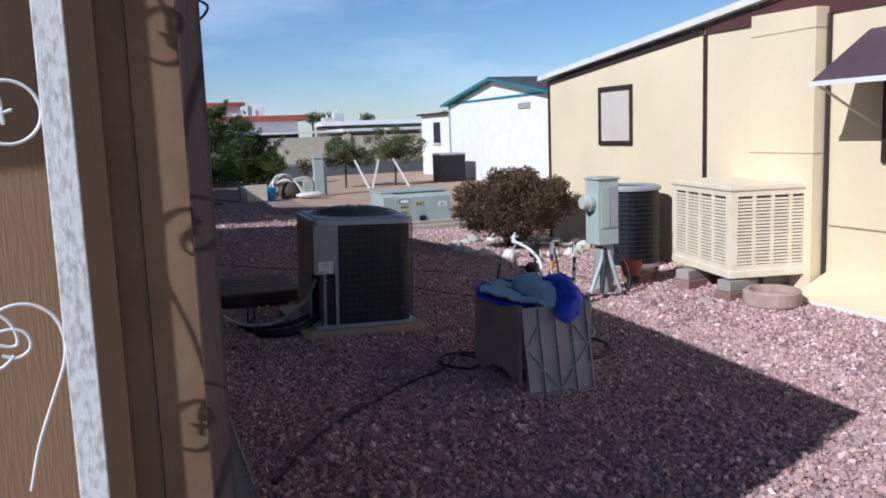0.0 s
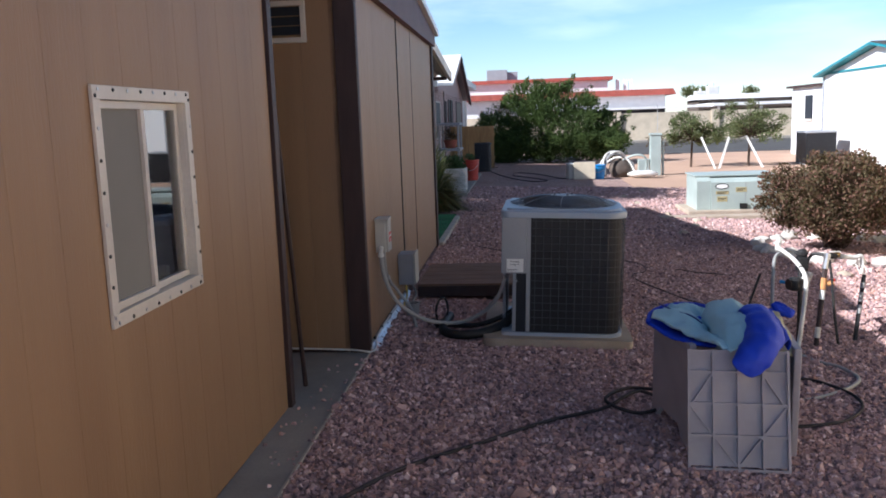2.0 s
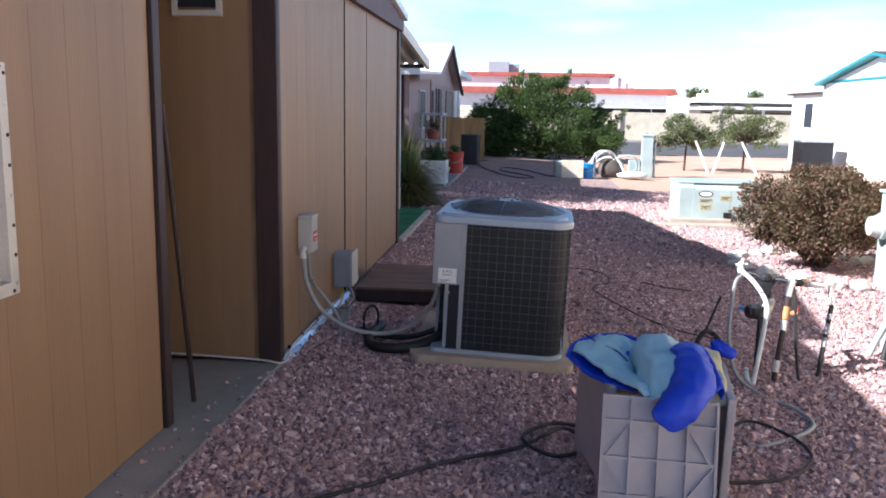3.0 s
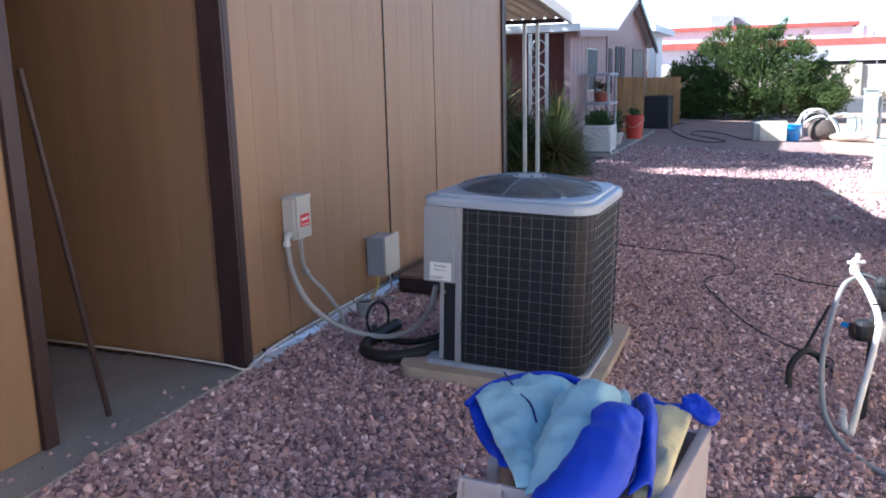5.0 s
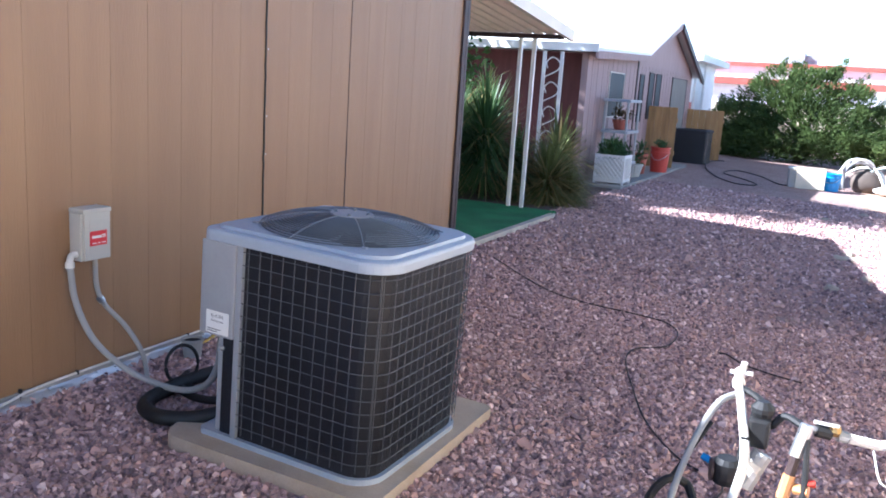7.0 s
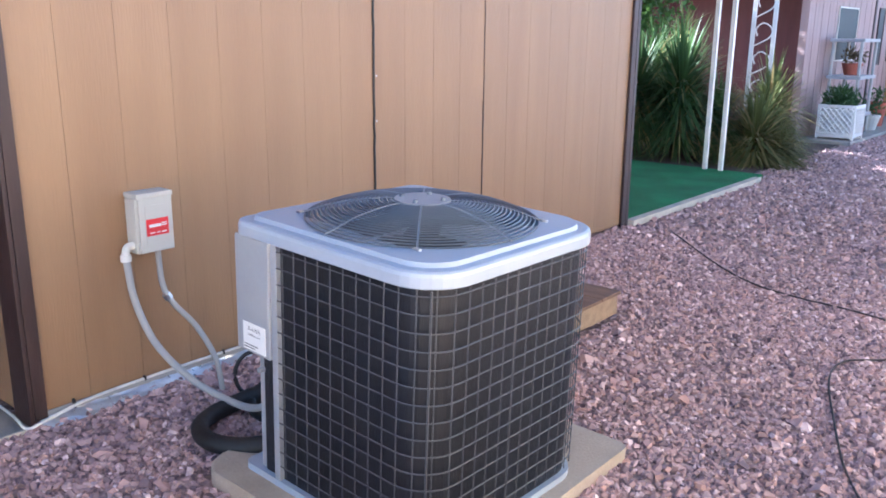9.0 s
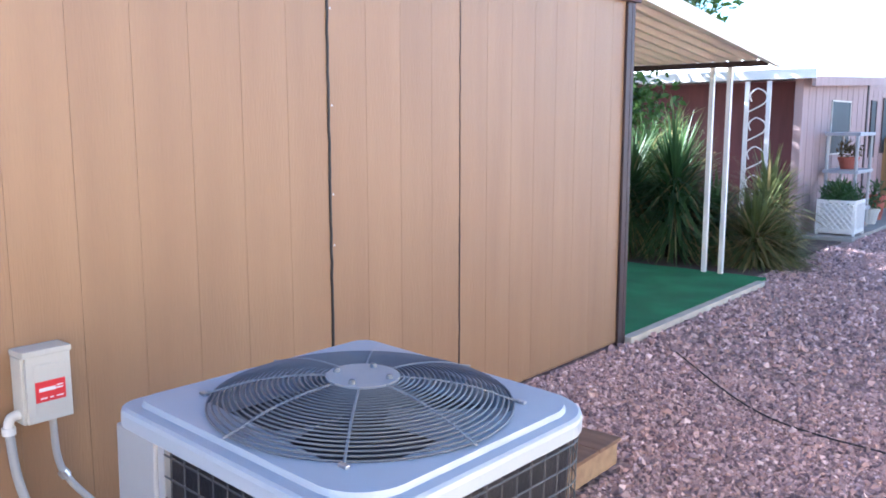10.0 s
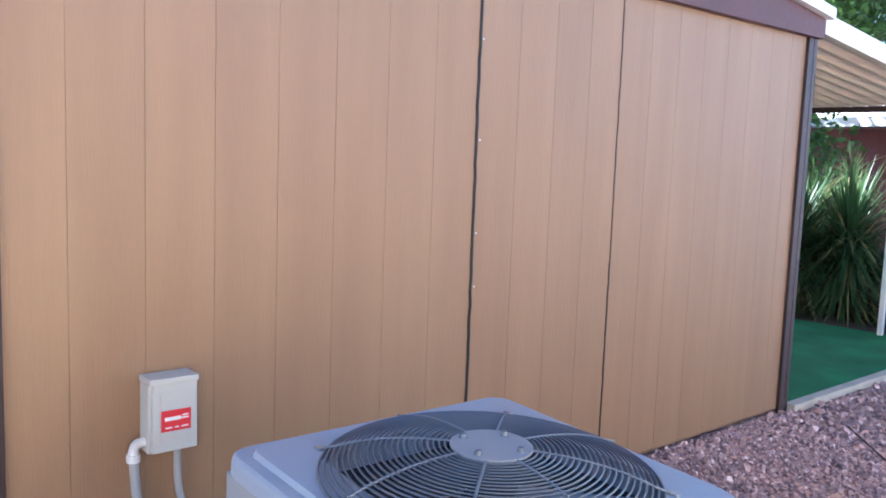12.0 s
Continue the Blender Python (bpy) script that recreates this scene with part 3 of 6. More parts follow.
bmesh.ops.bevel(slab_bm, geom=[e for e in slab_bm.edges if min(v.co.z for v in e.verts) > 0.02], offset=0.009, segments=2, affect="EDGES", profile=0.6)
part("slab", slab_bm, TAN_CONC, pad)


def writing(text, size, at, parent, turn=0):
    """Printed words standing upright and facing -y."""
    cu = bpy.data.curves.new("print", "FONT")
    cu.body, cu.size, cu.align_x = text, size, "CENTER"
    tmp = new("print", cu)
    me = bpy.data.meshes.new_from_object(tmp)
    bpy.data.objects.remove(tmp)
    me.materials.append(INK)
    ob = new("lettering", me)
    ob.parent, ob.matrix_basis = parent, pose(*at, 90, 0, turn)


def condenser(name, label, w, d, h, at, turn, panel, metal, cap_metal, wires=True, fan=True, corner=0.075):
    """A square condensing unit: coil behind a wire guard on three sides, service panel, cap and fan grille."""
    u = thing(name, label, "air conditioner", at, turn, tilt=2 if panel else 0)
    r = 0.115 if panel else corner
    rad = (r, r, 0.03, 0.03) if corner < 0.2 else (r, r, r, r)
    part("base_pan", prism(round_rect(0, 0, w, d, rad), "z", 0.0, 0.022), cap_metal, u)
    part("coil", prism(round_rect(0.085 if panel else 0.02, 0.018, w - 0.018, d - 0.018, tuple(max(0.012, q - 0.018) for q in rad)), "z", 0.022, h - 0.055), BLACK_COIL, u, "black finned condenser coil")
    if not panel:
        louvre = None
        for k in range(15):
            z = 0.075 + (h - 0.18) * k / 14
            bm = prism(round_rect(0.004, 0.004, w - 0.004, d - 0.004, rad), "z", 0, 0.010)
            if louvre is None:
                louvre = part("louvre", bm, DARK_LOUVRE, u)
                louvre.matrix_basis = Matrix.Translation((0, 0, z))
            else:
                bm.free()
                again(louvre, Matrix.Translation((0, 0, z)))
    if panel:
        part("corner_post", box(panel - 0.026, 0.002, 0.022, panel, 0.03, h - 0.055, 0.003), metal, u)
        part("service_panel", box(-0.004, -0.006, 0.405, panel - 0.027, 0.22, h - 0.0555, 0.006), metal, u, "grey upper service cover")
        part("lower_panel", box(0.068, 0.02, 0.024, panel - 0.027, 0.2, 0.404, 0.004), metal, u)
        part("side_panel", box(-0.002, 0.221, 0.022, 0.018, d - 0.02, h - 0.055), metal, u)
        part("service_valve", rod((panel - 0.09, 0.021, 0.355), (panel - 0.09, 0.0, 0.355), 0.010, 0.008, 8), GREY_METAL, u)
        lab = part("label", box(0.03, -0.0085, 0.415, 0.136, -0.0065, 0.50), PAPER, u, "white printed specification label")
        writing("R-410A", 0.019, (0.083, -0.0087, 0.476), lab)
        writing("Refrigerant", 0.0125, (0.083, -0.0087, 0.46), lab)
        bars(lab, [ (-0.0085, 0.036, 0.43, 0.10, 0.4325), (-0.0085, 0.036, 0.422, 0.085, 0.4245)], "y")
    bm = bmesh.new()
    rims = []
    for o, z in ((-0.004, h - 0.055), (0.010, h - 0.055), (0.012, h - 0.052), (0.012, h - 0.026), (0.009, h - 0.017), (0.002, h - 0.0125), (-0.034, h - 0.0115)):
        q = tuple(v + 0.01 + o for v in rad) if corner > 0.2 else (r + 0.01 + o, r + 0.01 + o, 0.045 + o, 0.045 + o)
        rims.append([bm.verts.new((x, y, z)) for x, y in round_rect(-o, -o, w + o, d + o, q, 8)])
    for a, b in zip(rims, rims[1:]):
        for k in range(len(a)):
            bm.faces.new((a[k], a[(k + 1) % len(a)], b[(k + 1) % len(a)], b[k]))
    part("cap", bm, cap_metal, u, "light grey rounded top cover")
    cx, cy, R = w / 2, d / 2, (0.44 if corner < 0.2 else 0.40) * w
    # raised deck round the fan opening
    bm = bmesh.new()
    outer = round_rect(0.022, 0.022, w - 0.022, d - 0.022, (0.11, 0.11, 0.045, 0.045) if corner < 0.2 else rad, 11)
    n = len(outer)
    def ring(z, f):
        out = []
        for k, (x, y) in enumerate(outer):
            a = math.atan2(y - cy, x - cx)
            ex, ey = cx + R * math.cos(a), cy + R * math.sin(a)
            out.append(bm.verts.new((x + (ex - x) * f, y + (ey - y) * f, z)))
        return out
    rings = [ring(h - 0.014, 0), ring(h, 0.06), ring(h + 0.002, 1.0), ring(h - 0.054, 1.0)]
    if not fan:
        part("fan_cover", rod((cx, cy, h - 0.03), (cx, cy, h - 0.02), R - 0.001, n=32), BLACK_COIL, u)
    for a, b in zip(rings, rings[1:]):
        for k in range(n):
            bm.faces.new((a[k], a[(k + 1) % n], b[(k + 1) % n], b[k]))
    part("deck", bm, cap_metal, u)
    if fan:
        part("shroud_floor", rod((cx, cy, h - 0.0545), (cx, cy, h - 0.0535), R - 0.002, n=40), BLACK_COIL, u)
        dome = lambda q: h + 0.005 + 0.05 * (1 - (q / R) ** 3)
        grille = part("fan_grille", rod((cx, cy, dome(0) - 0.002), (cx, cy, dome(0) + 0.003), 0.083, n=28), GREY_METAL, u, "domed dark wire fan grille with a plate")
        for k in range(22):
            q = 0.092 + (R - 0.092) * k / 21
            pts = [(cx + q * math.cos(2 * math.pi * j / 56), cy + q * math.sin(2 * math.pi * j / 56), dome(q)) for j in range(56)]
            part("ring", tube(pts, 0.0025, 5, closed=True), GRILLE, grille)
        for k in range(8):
            a = 2 * math.pi * (k + 0.91) / 8
            pts = [(cx + q * math.cos(a), cy + q * math.sin(a), dome(min(q, R)) + 0.0005) for q in np.linspace(0.07, R + 0.012, 10)]
            part("rib", tube(pts, 0.0030, 6), RIB_WIRE, grille)
        for k in range(4):
            a = 2 * math.pi * (k + 0.456) / 4
            bx, by = cx + R * 1.05 * math.cos(a), cy + R * 1.05 * math.sin(a)
            part("clip", box(bx - 0.012, by - 0.006, h, bx + 0.012, by + 0.006, h + 0.008, 0.002), STEEL, grille)
            bx, by = cx + 0.063 * math.cos(a - 0.29), cy + 0.063 * math.sin(a - 0.29)
            part("bolt", rod((bx, by, dome(0) + 0.003), (bx, by, dome(0) + 0.012), 0.0085, 0.006, 8), GRILLE, grille)
        part("fan_motor", rod((cx, cy, h - 0.053), (cx, cy, h + 0.03), 0.06, n=18), BLACK_COIL, u)
        for k in range(3):
            a0 = 2 * math.pi * k / 3 + 0.4
            bm = bmesh.new()
            rows = []
            for j in range(7):
                q = 0.06 + (R - 0.075) * j / 6
                sw = 0.45 + 0.25 * j / 6
                rows.append([bm.verts.new((cx + q * math.cos(a0 + s), cy + q * math.sin(a0 + s), h - 0.045 + 0.03 * (s / sw + 0.5))) for s in (-sw / 2, 0, sw / 2)])
            for a, b in zip(rows, rows[1:]):
                for c in range(2):
                    bm.faces.new((a[c], a[c + 1], b[c + 1], b[c]))
            part("fan_blade", bm, GREY_METAL, u, smooth=True)
    if wires:
        line = [(x, y) for x, y in round_rect(0, 0, w, d, (r, r, 0.03, 0.03), 8)]
        # the guard runs from the panel round the two rounded corners to the far side
        path = [((panel or 0.03) + 0.005, 0.0)] + line[:18] + [(0.05, d)]
        nz = 15
        for k in range(nz):
            z = 0.075 + (h - 0.075 - 0.075) * k / (nz - 1)
            part("guard_wire", tube([(x, y, z) for x, y in path], 0.0022, 5), WIRE, u)
        length, at_s = [0], 0
        for a, b in zip(path, path[1:]):
            length.append(length[-1] + math.dist(a, b))
        step = 0.05
        first = None
        for k in range(int(length[-1] / step)):
            s = step * (k + 0.5)
            i = max(j for j in range(len(length) - 1) if length[j] <= s)
            f = (s - length[i]) / (length[i + 1] - length[i])
            x, y = path[i][0] + f * (path[i + 1][0] - path[i][0]), path[i][1] + f * (path[i + 1][1] - path[i][1])
            if first is None:
                first = part("guard_wire", rod((0, 0, 0.045), (0, 0, h - 0.055), 0.002, n=5), WIRE, u)
                first.matrix_basis = Matrix.Translation((x, y, 0))
            else:
                again(first, Matrix.Translation((x, y, 0)))
        for x, y in ((w - 0.02, 0.02), (w, d * 0.45)):
            part("guard_post", rod((x, y, 0.045), (x, y, h - 0.055), 0.0032, n=6), WIRE, u)
    return u


condenser("air_conditioner", "grey condensing unit with black coil on a tan pad", 0.77, 0.75, 0.817, (0.812, 0.29, PAD_Z), -1.5, 0.18, GREY_METAL, CAP_METAL)

# electric disconnect on the wall with its conduits
dis = thing("disconnect_box", "grey beige electrical disconnect box on the siding", "electrical box", (0.0, 0.48, 0.56))
part("case", box(0.001, -0.072, 0.0, 0.07, 0.072, 0.205, 0.006), PLASTIC_BOX, dis)
part("lid", box(0.0705, -0.064, 0.004, 0.086, 0.07, 0.213, 0.004), PLASTIC_BOX, dis)
part("top_lip", box(0.001, -0.074, 0.206, 0.09, 0.074, 0.226, 0.005), PLASTIC_BOX, dis)
part("lid_inset", box(0.0862, -0.042, 0.03, 0.0875, 0.052, 0.18, 0.001), PLASTIC_BOX, dis)
stk = part("sticker", box(0.0877, -0.041, 0.066, 0.0885, 0.049, 0.129), RED_INK, dis, "red and white warning sticker")
bars(stk, [(0.0886, -0.03, 0.098, 0.018, 0.109), (0.0886, 0.022, 0.108, 0.041, 0.112), (0.0886, 0.008, 0.1, 0.041, 0.104), (0.0886, -0.028, 0.075, -0.008, 0.079), (0.0886, 0.0, 0.075, 0.012, 0.079), (0.0886, 0.02, 0.075, 0.041, 0.079)], material=PAPER)
cond = thing("conduit", "grey flexible electrical conduit with a white elbow", "conduit", (0, 0.085, -0.012))
part("elbow", tube(spline([(0.04, 0.335, 0.602), (0.04, 0.305, 0.602), (0.04, 0.293, 0.59), (0.04, 0.29, 0.562)], 6), 0.0145, 10), PVC, cond, "white plastic elbow", True)
part("collar", rod((0.04, 0.29, 0.572), (0.04, 0.29, 0.55), 0.0195, n=14), PVC, cond)
part("whip", tube(spline([(0.04, 0.29, 0.56), (0.06, 0.30, 0.40), (0.13, 0.33, 0.24), (0.26, 0.38, 0.125), (0.40, 0.42, 0.075), (0.54, 0.43, 0.075), (0.68, 0.40, 0.14), (0.79, 0.34, 0.26), (0.85, 0.29, 0.40)], 8), 0.0135, 10), CONDUIT, cond, smooth=True)
cond2 = thing("conduit", "thin grey conduit hanging from the disconnect box", "conduit", (0, 0.085, -0.012))
part("whip", tube(spline([(0.04, 0.42, 0.58), (0.045, 0.425, 0.44), (0.065, 0.45, 0.36), (0.12, 0.51, 0.26), (0.19, 0.54, 0.14), (0.22, 0.545, 0.012)], 8), 0.011, 9), CONDUIT, cond2, smooth=True)
part("clamp", rod((0.052, 0.432, 0.395), (0.056, 0.444, 0.375), 0.016, n=10), STEEL, cond2)

jb = thing("junction_box", "grey metal junction box tilted against the siding", "electrical box", (0.0, 1.44, 0.155), 0)
part("case", box(0.001, -0.10, 0.0, 0.12, 0.10, 0.24, 0.008), GREY_METAL, jb)
part("cover", box(0.1205, -0.105, 0.005, 0.135, 0.105, 0.25, 0.004), PLASTIC_BOX, jb, "pale grey cover")
part("wires", tube(spline([(0.05, -0.05, 0.0), (0.06, -0.09, -0.08), (0.05, -0.2, -0.14), (0.06, -0.3, -0.15)], 6), 0.008, 6), YELLOW_INK, jb, "yellow and white wires")
part("wires", tube(spline([(0.08, 0.03, 0.0), (0.12, 0.0, -0.09), (0.10, -0.1, -0.14), (0.16, -0.02, -0.15)], 6), 0.008, 6), CONDUIT, jb)

rub = thing("line_set", "black insulated refrigerant line looped on the gravel", "pipe", (0.42, 0.55, 0))
part("insulated_pipe", tube(spline([(0.02, 0.26, 0.05), (0.0, 0.10, 0.05), (0.0, -0.08, 0.042), (0.05, -0.19, 0.04), (0.17, -0.235, 0.042), (0.30, -0.19, 0.05), (0.42, -0.10, 0.085), (0.52, -0.03, 0.16)], 8), 0.031, 12), BLACK_RUBBER, rub, smooth=True)
part("second_pipe", tube(spline([(-0.10, 0.22, 0.03), (-0.03, 0.10, 0.04), (0.10, 0.0, 0.045), (0.26, -0.02, 0.06), (0.42, -0.02, 0.12), (0.52, 0.0, 0.19)], 8), 0.017, 10), BLACK_RUBBER, rub, smooth=True)
loop = [(0.035 * math.cos(a) - 0.02, 0.062 * math.cos(a) + 0.10, 0.125 + 0.088 * math.sin(a)) for a in np.linspace(0, 2 * math.pi, 26)[:-1]]
part("cord_loop", tube(loop, 0.008, 8, closed=True), BLACK_RUBBER, rub, "black cord bent into a loop", True)
part("wrap", lathe([(0.045, 0.0), (0.055, 0.025), (0.05, 0.05), (0.025, 0.062)], 12, at=(-0.02, 0.10, 0)), BLACK_RUBBER, rub)
can = thing("plastic_can", "small grey plastic can at the foot of the wall", "can", (0.15, 0.99, 0))
part("body", lathe([(0.042, 0.0), (0.05, 0.085), (0.054, 0.09), (0.054, 0.1), (0.045, 0.1), (0.038, 0.02)], 18), CONDUIT, can)
part("inside", lathe([(0.036, 0.03), (0.043, 0.088), (0.03, 0.089)], 14), BLACK_RUBBER, can)

rng = np.random.default_rng(8)
foil = thing("foil_flashing", "crumpled silver foil tape along the foot of the wall", "flashing", (0, 0, 0))
part("footing_strip", box(0.001, 0.02, -0.02, 0.009, 1.80, 0.05, 0.002), CONDUIT, foil, "pale grey footing strip")
fv, ff = [], []
for k in range(60):
    y = 0.02 + 1.75 * k / 59
    for x, z in ((0.0095, 0.032), (0.016, 0.026), (0.034, 0.014), (0.052, 0.004)):
        fv.append((x + rng.normal() * 0.002 + (0.005 * math.sin(9 * y) if x > 0.03 else 0), y, z + rng.normal() * 0.0012 + lie(x)))
    if k:
        for j in range(3):
            a = 4 * (k - 1) + j
            ff.append((a, a + 1, a + 5, a + 4))
soup("strip", fv, ff, FOIL, foil)
wire = thing("white_cable", "thin white cable along the foot of the wall", "cable", (0, 0, 0))
part("cable", tube(spline([(-1.4, -0.03, 0.05), (-0.6, -0.035, 0.045), (-0.12, -0.03, 0.03), (0.02, -0.035, 0.018), (0.045, 0.02, 0.035), (0.022, 0.20, 0.052), (0.018, 0.5, 0.058), (0.018, 0.9, 0.058), (0.02, 1.25, 0.06)], 8), 0.0055, 7), PVC, wire)
for k, y in enumerate((0.14, 0.42, 0.78, 1.1)):
    part("cable_clip", box(0.010, y - 0.004, 0.05, 0.026, y + 0.004, 0.068, 0.002), BLACK_RUBBER, wire)

step = thing("wooden_platform", "low weathered plywood platform beside the wall", "platform", (0.12, 1.55, 0))
for k in range(5):
    part("board", box(0, k * 0.19, 0.105, 0.82, k * 0.19 + 0.184, 0.122, 0.003), WOOD, step)
part("front_rail", box(0.0, 0.0, 0.02, 0.8, 0.035, 0.104), TRIM, step)
part("side_rail", box(0.775, 0.036, 0.0, 0.805, 0.94, 0.104, 0.003), WOOD_PALE, step, "pale cut wooden side rail")
part("back_rail", box(0.0, 0.905, 0.0, 0.774, 0.94, 0.104), WOOD, step)
part("side_rail", box(0.0, 0.036, 0.0, 0.04, 0.904, 0.104), WOOD, step)


# ---------------------------------------------------------------- the crate and the cloth bag
def crate():
    c = thing("plastic_crate", "faded grey ribbed plastic crate on the gravel", "crate", (1.66, -1.35, 0), -8, tilt=1.0)
    w, d, h = 0.455, 0.46, 0.465
    panel = part("front_panel", box(0.03, 0.012, 0.02, w - 0.03, 0.022, h - 0.01), CRATE, c, "panel with crossed ribs")
    panel.matrix_basis = pose(-0.028, -0.245, 0.002, -14, 0, 5) @ Matrix.Diagonal((1, 1, 1.085, 1))  # leans out at its foot
    for k in range(5):
        x = 0.03 + (w - 0.06) * k / 4
        part("rib", box(x - 0.005, -0.008, 0.0, x + 0.005, 0.012, h - 0.005), CRATE, panel)
    for z in (0.01, 0.135, 0.255, 0.375, h - 0.012):
        part("rib", box(0.0351, -0.006, z - 0.005, w - 0.0351, 0.0119, z + 0.005), CRATE, panel)
    for s in (-1, 1):
        for t in (-1, 1):
            a = (w / 2 + s * 0.19, 0.245)
            b = (w / 2, 0.02) if t < 0 else (w / 2 + s * 0.098, 0.372)
            d2, m2 = math.dist(a, b), ((a[0] + b[0]) / 2, 0.0, (a[1] + b[1]) / 2)
            rib = part("rib", box(-d2 / 2, -0.004, -0.004, d2 / 2, 0.0118, 0.004), CRATE, panel)
            rib.matrix_basis = Matrix.Translation(m2) @ Matrix.Rotation(-math.atan2(b[1] - a[1], b[0] - a[0]), 4, "Y")
    for x0, x1, nm in ((0.0, 0.03, "side_panel"), (w - 0.03, w, "side_panel")):
        bm = prism([(0.0, 0.0), (0.05, 0.0), (0.12, 0.07), (d - 0.12, 0.07), (d - 0.05, 0.0), (d, 0.0), (d, h), (0.0, h)], "x", x0 + 0.004, x1 - 0.004)
        sp = part(nm, bm, CRATE, c)
        if x0 == 0:
            sp.matrix_basis = Matrix.Rotation(radians(18), 4, "Z")  # this wall splays outwards
        part("corner_post", box(x0, -0.012, 0.0, x1, 0.022, h + 0.012, 0.006), CRATE, sp)
        part("rim", box(x0, 0.0225, h - 0.03, x1, d - 0.001, h + 0.008, 0.005), CRATE, sp)
    part("back_panel", box(-0.10, d - 0.03, 0.06, w - 0.03, d - 0.012, h), CRATE, c)
    part("floor_panel", box(0.0301, 0.0222, 0.09, w - 0.0301, d - 0.031, 0.11), CRATE, c)


crate()

bracket = thing("cable_loop", "dark loose cable loop at the roof corner", "cable", (0, 0, 0))
part("line", tube(spline([(0.05, 0.05, 2.16), (0.11, 0.10, 2.19), (0.17, 0.12, 2.24), (0.20, 0.15, 2.30), (0.16, 0.2, 2.34), (0.10, 0.2, 2.36)], 6), 0.009, 6), BLACK_RUBBER, bracket)
part("clip", rod((0.05, 0.04, 2.15), (0.12, 0.10, 2.2), 0.016, n=7), PLASTIC_BOX, bracket)


def pillow(sx, sy, sz, bend=0.0, dent=0.0, seed=1, n=36, power=0.8, crease=1.0):
    """A soft folded pad: a swollen sheet with creases, bent over its length."""
    bm = bmesh.new()
    bmesh.ops.create_uvsphere(bm, u_segments=n, v_segments=n // 2 + 6, radius=1)
    for v in bm.verts:
        x, y, z = (math.copysign(abs(c) ** power, c) for c in v.co)
        q = Vector((x * 1.2 + seed * 7.1, y * 1.2, seed * 1.7))
        fold = 1 - abs(noise.noise(q * 1.5)) * 2
        z += crease * (0.22 * noise.noise(q) + 0.30 * max(0, fold - 0.55) - 0.35 * max(0, noise.noise(q * 2.3 + Vector((3, 1, 0))) - 0.25))
        z -= dent * math.exp(-((x * 1.6) ** 2)) * (1 if z > 0 else 0)
        x += 0.13 * noise.noise((y * 1.7, seed * 2.0, 0.3)) + 0.05 * noise.noise((y * 5, seed * 3.0, x))
        y += 0.13 * noise.noise((x * 1.7, seed * 4.0, 0.7)) + 0.05 * noise.noise((x * 5, seed * 5.0, y))
        px, py, pz = x * sx, y * sy, z * sz
        pz -= bend * (py / sy) ** 2 * (1 if py < 0 else 0.5)
        v.co = (px, py, pz)
    return bm


def placed(ob, at, rx=0, ry=0, rz=0):
    ob.matrix_basis = pose(*at, rx, ry, rz)
    return ob


def sheet(lines, thick, crease=0.006, seed=1, steps=7):
    """Soft padded cloth lofted through a few lines, with creases and rounded hems."""
    across = [spline(line, steps) for line in lines]
    cols = [spline([line[k] for line in across], steps) for k in range(len(across[0]))]
    nu, nv = len(cols), len(cols[0])
    g = np.array([[tuple(q) for q in col] for col in cols])
    du, dv = np.gradient(g, axis=0), np.gradient(g, axis=1)
    nrm = np.cross(du, dv)
    nrm /= np.linalg.norm(nrm, axis=2, keepdims=True) + 1e-9
    if nrm[..., 2].mean() < 0:
        nrm = -nrm
    bm = bmesh.new()
    top, low = [], []
    for i in range(nu):
        ta, tb = [], []
        for j in range(nv):
            edge = min(i / (nu - 1), 1 - i / (nu - 1), j / (nv - 1), 1 - j / (nv - 1))
            t = thick * (0.3 + 0.7 * min(1, edge * 7) ** 0.5)
            q = Vector(g[i, j]) * 16 + Vector((seed * 3.1, 0, 0))
            ridge = 1 - abs(noise.noise(q * 0.8)) * 2.2
            w = crease * (noise.noise(q * 0.6) * 1.4 + max(0, ridge - 0.3) * 0.9 + 0.35 * noise.noise(q * 2.6))
            n = Vector(nrm[i, j])
            ta.append(bm.verts.new(Vector(g[i, j]) + n * (t + w)))
            tb.append(bm.verts.new(Vector(g[i, j]) - n * (t - w)))
        top.append(ta)
        low.append(tb)
    for i in range(nu - 1):
        for j in range(nv - 1):
            bm.faces.new((top[i][j], top[i + 1][j], top[i + 1][j + 1], top[i][j + 1]))
            bm.faces.new((low[i][j], low[i][j + 1], low[i + 1][j + 1], low[i + 1][j]))
    rim = [(i, 0) for i in range(nu)] + [(nu - 1, j) for j in range(1, nv)] + [(i, nv - 1) for i in range(nu - 2, -1, -1)] + [(0, j) for j in range(nv - 2, 0, -1)]
    for k, (i, j) in enumerate(rim):
        m, n = rim[(k + 1) % len(rim)]
        bm.faces.new((top[i][j], top[m][n], low[m][n], low[i][j]))
    return bm


bag = thing("cloth_bag", "crumpled royal blue and pale blue padded bag on the crate", "bag", (1.85, -1.27, 0.415 - lie(1.85)))
O = Vector((1.85, -1.27, 0.415))


def cloth(name, lines, thick, material, label="", crease=0.006, seed=1):
    return part(name, sheet([[Vector(q) - O for q in line] for line in lines], thick, crease, seed), material, bag, label, True)


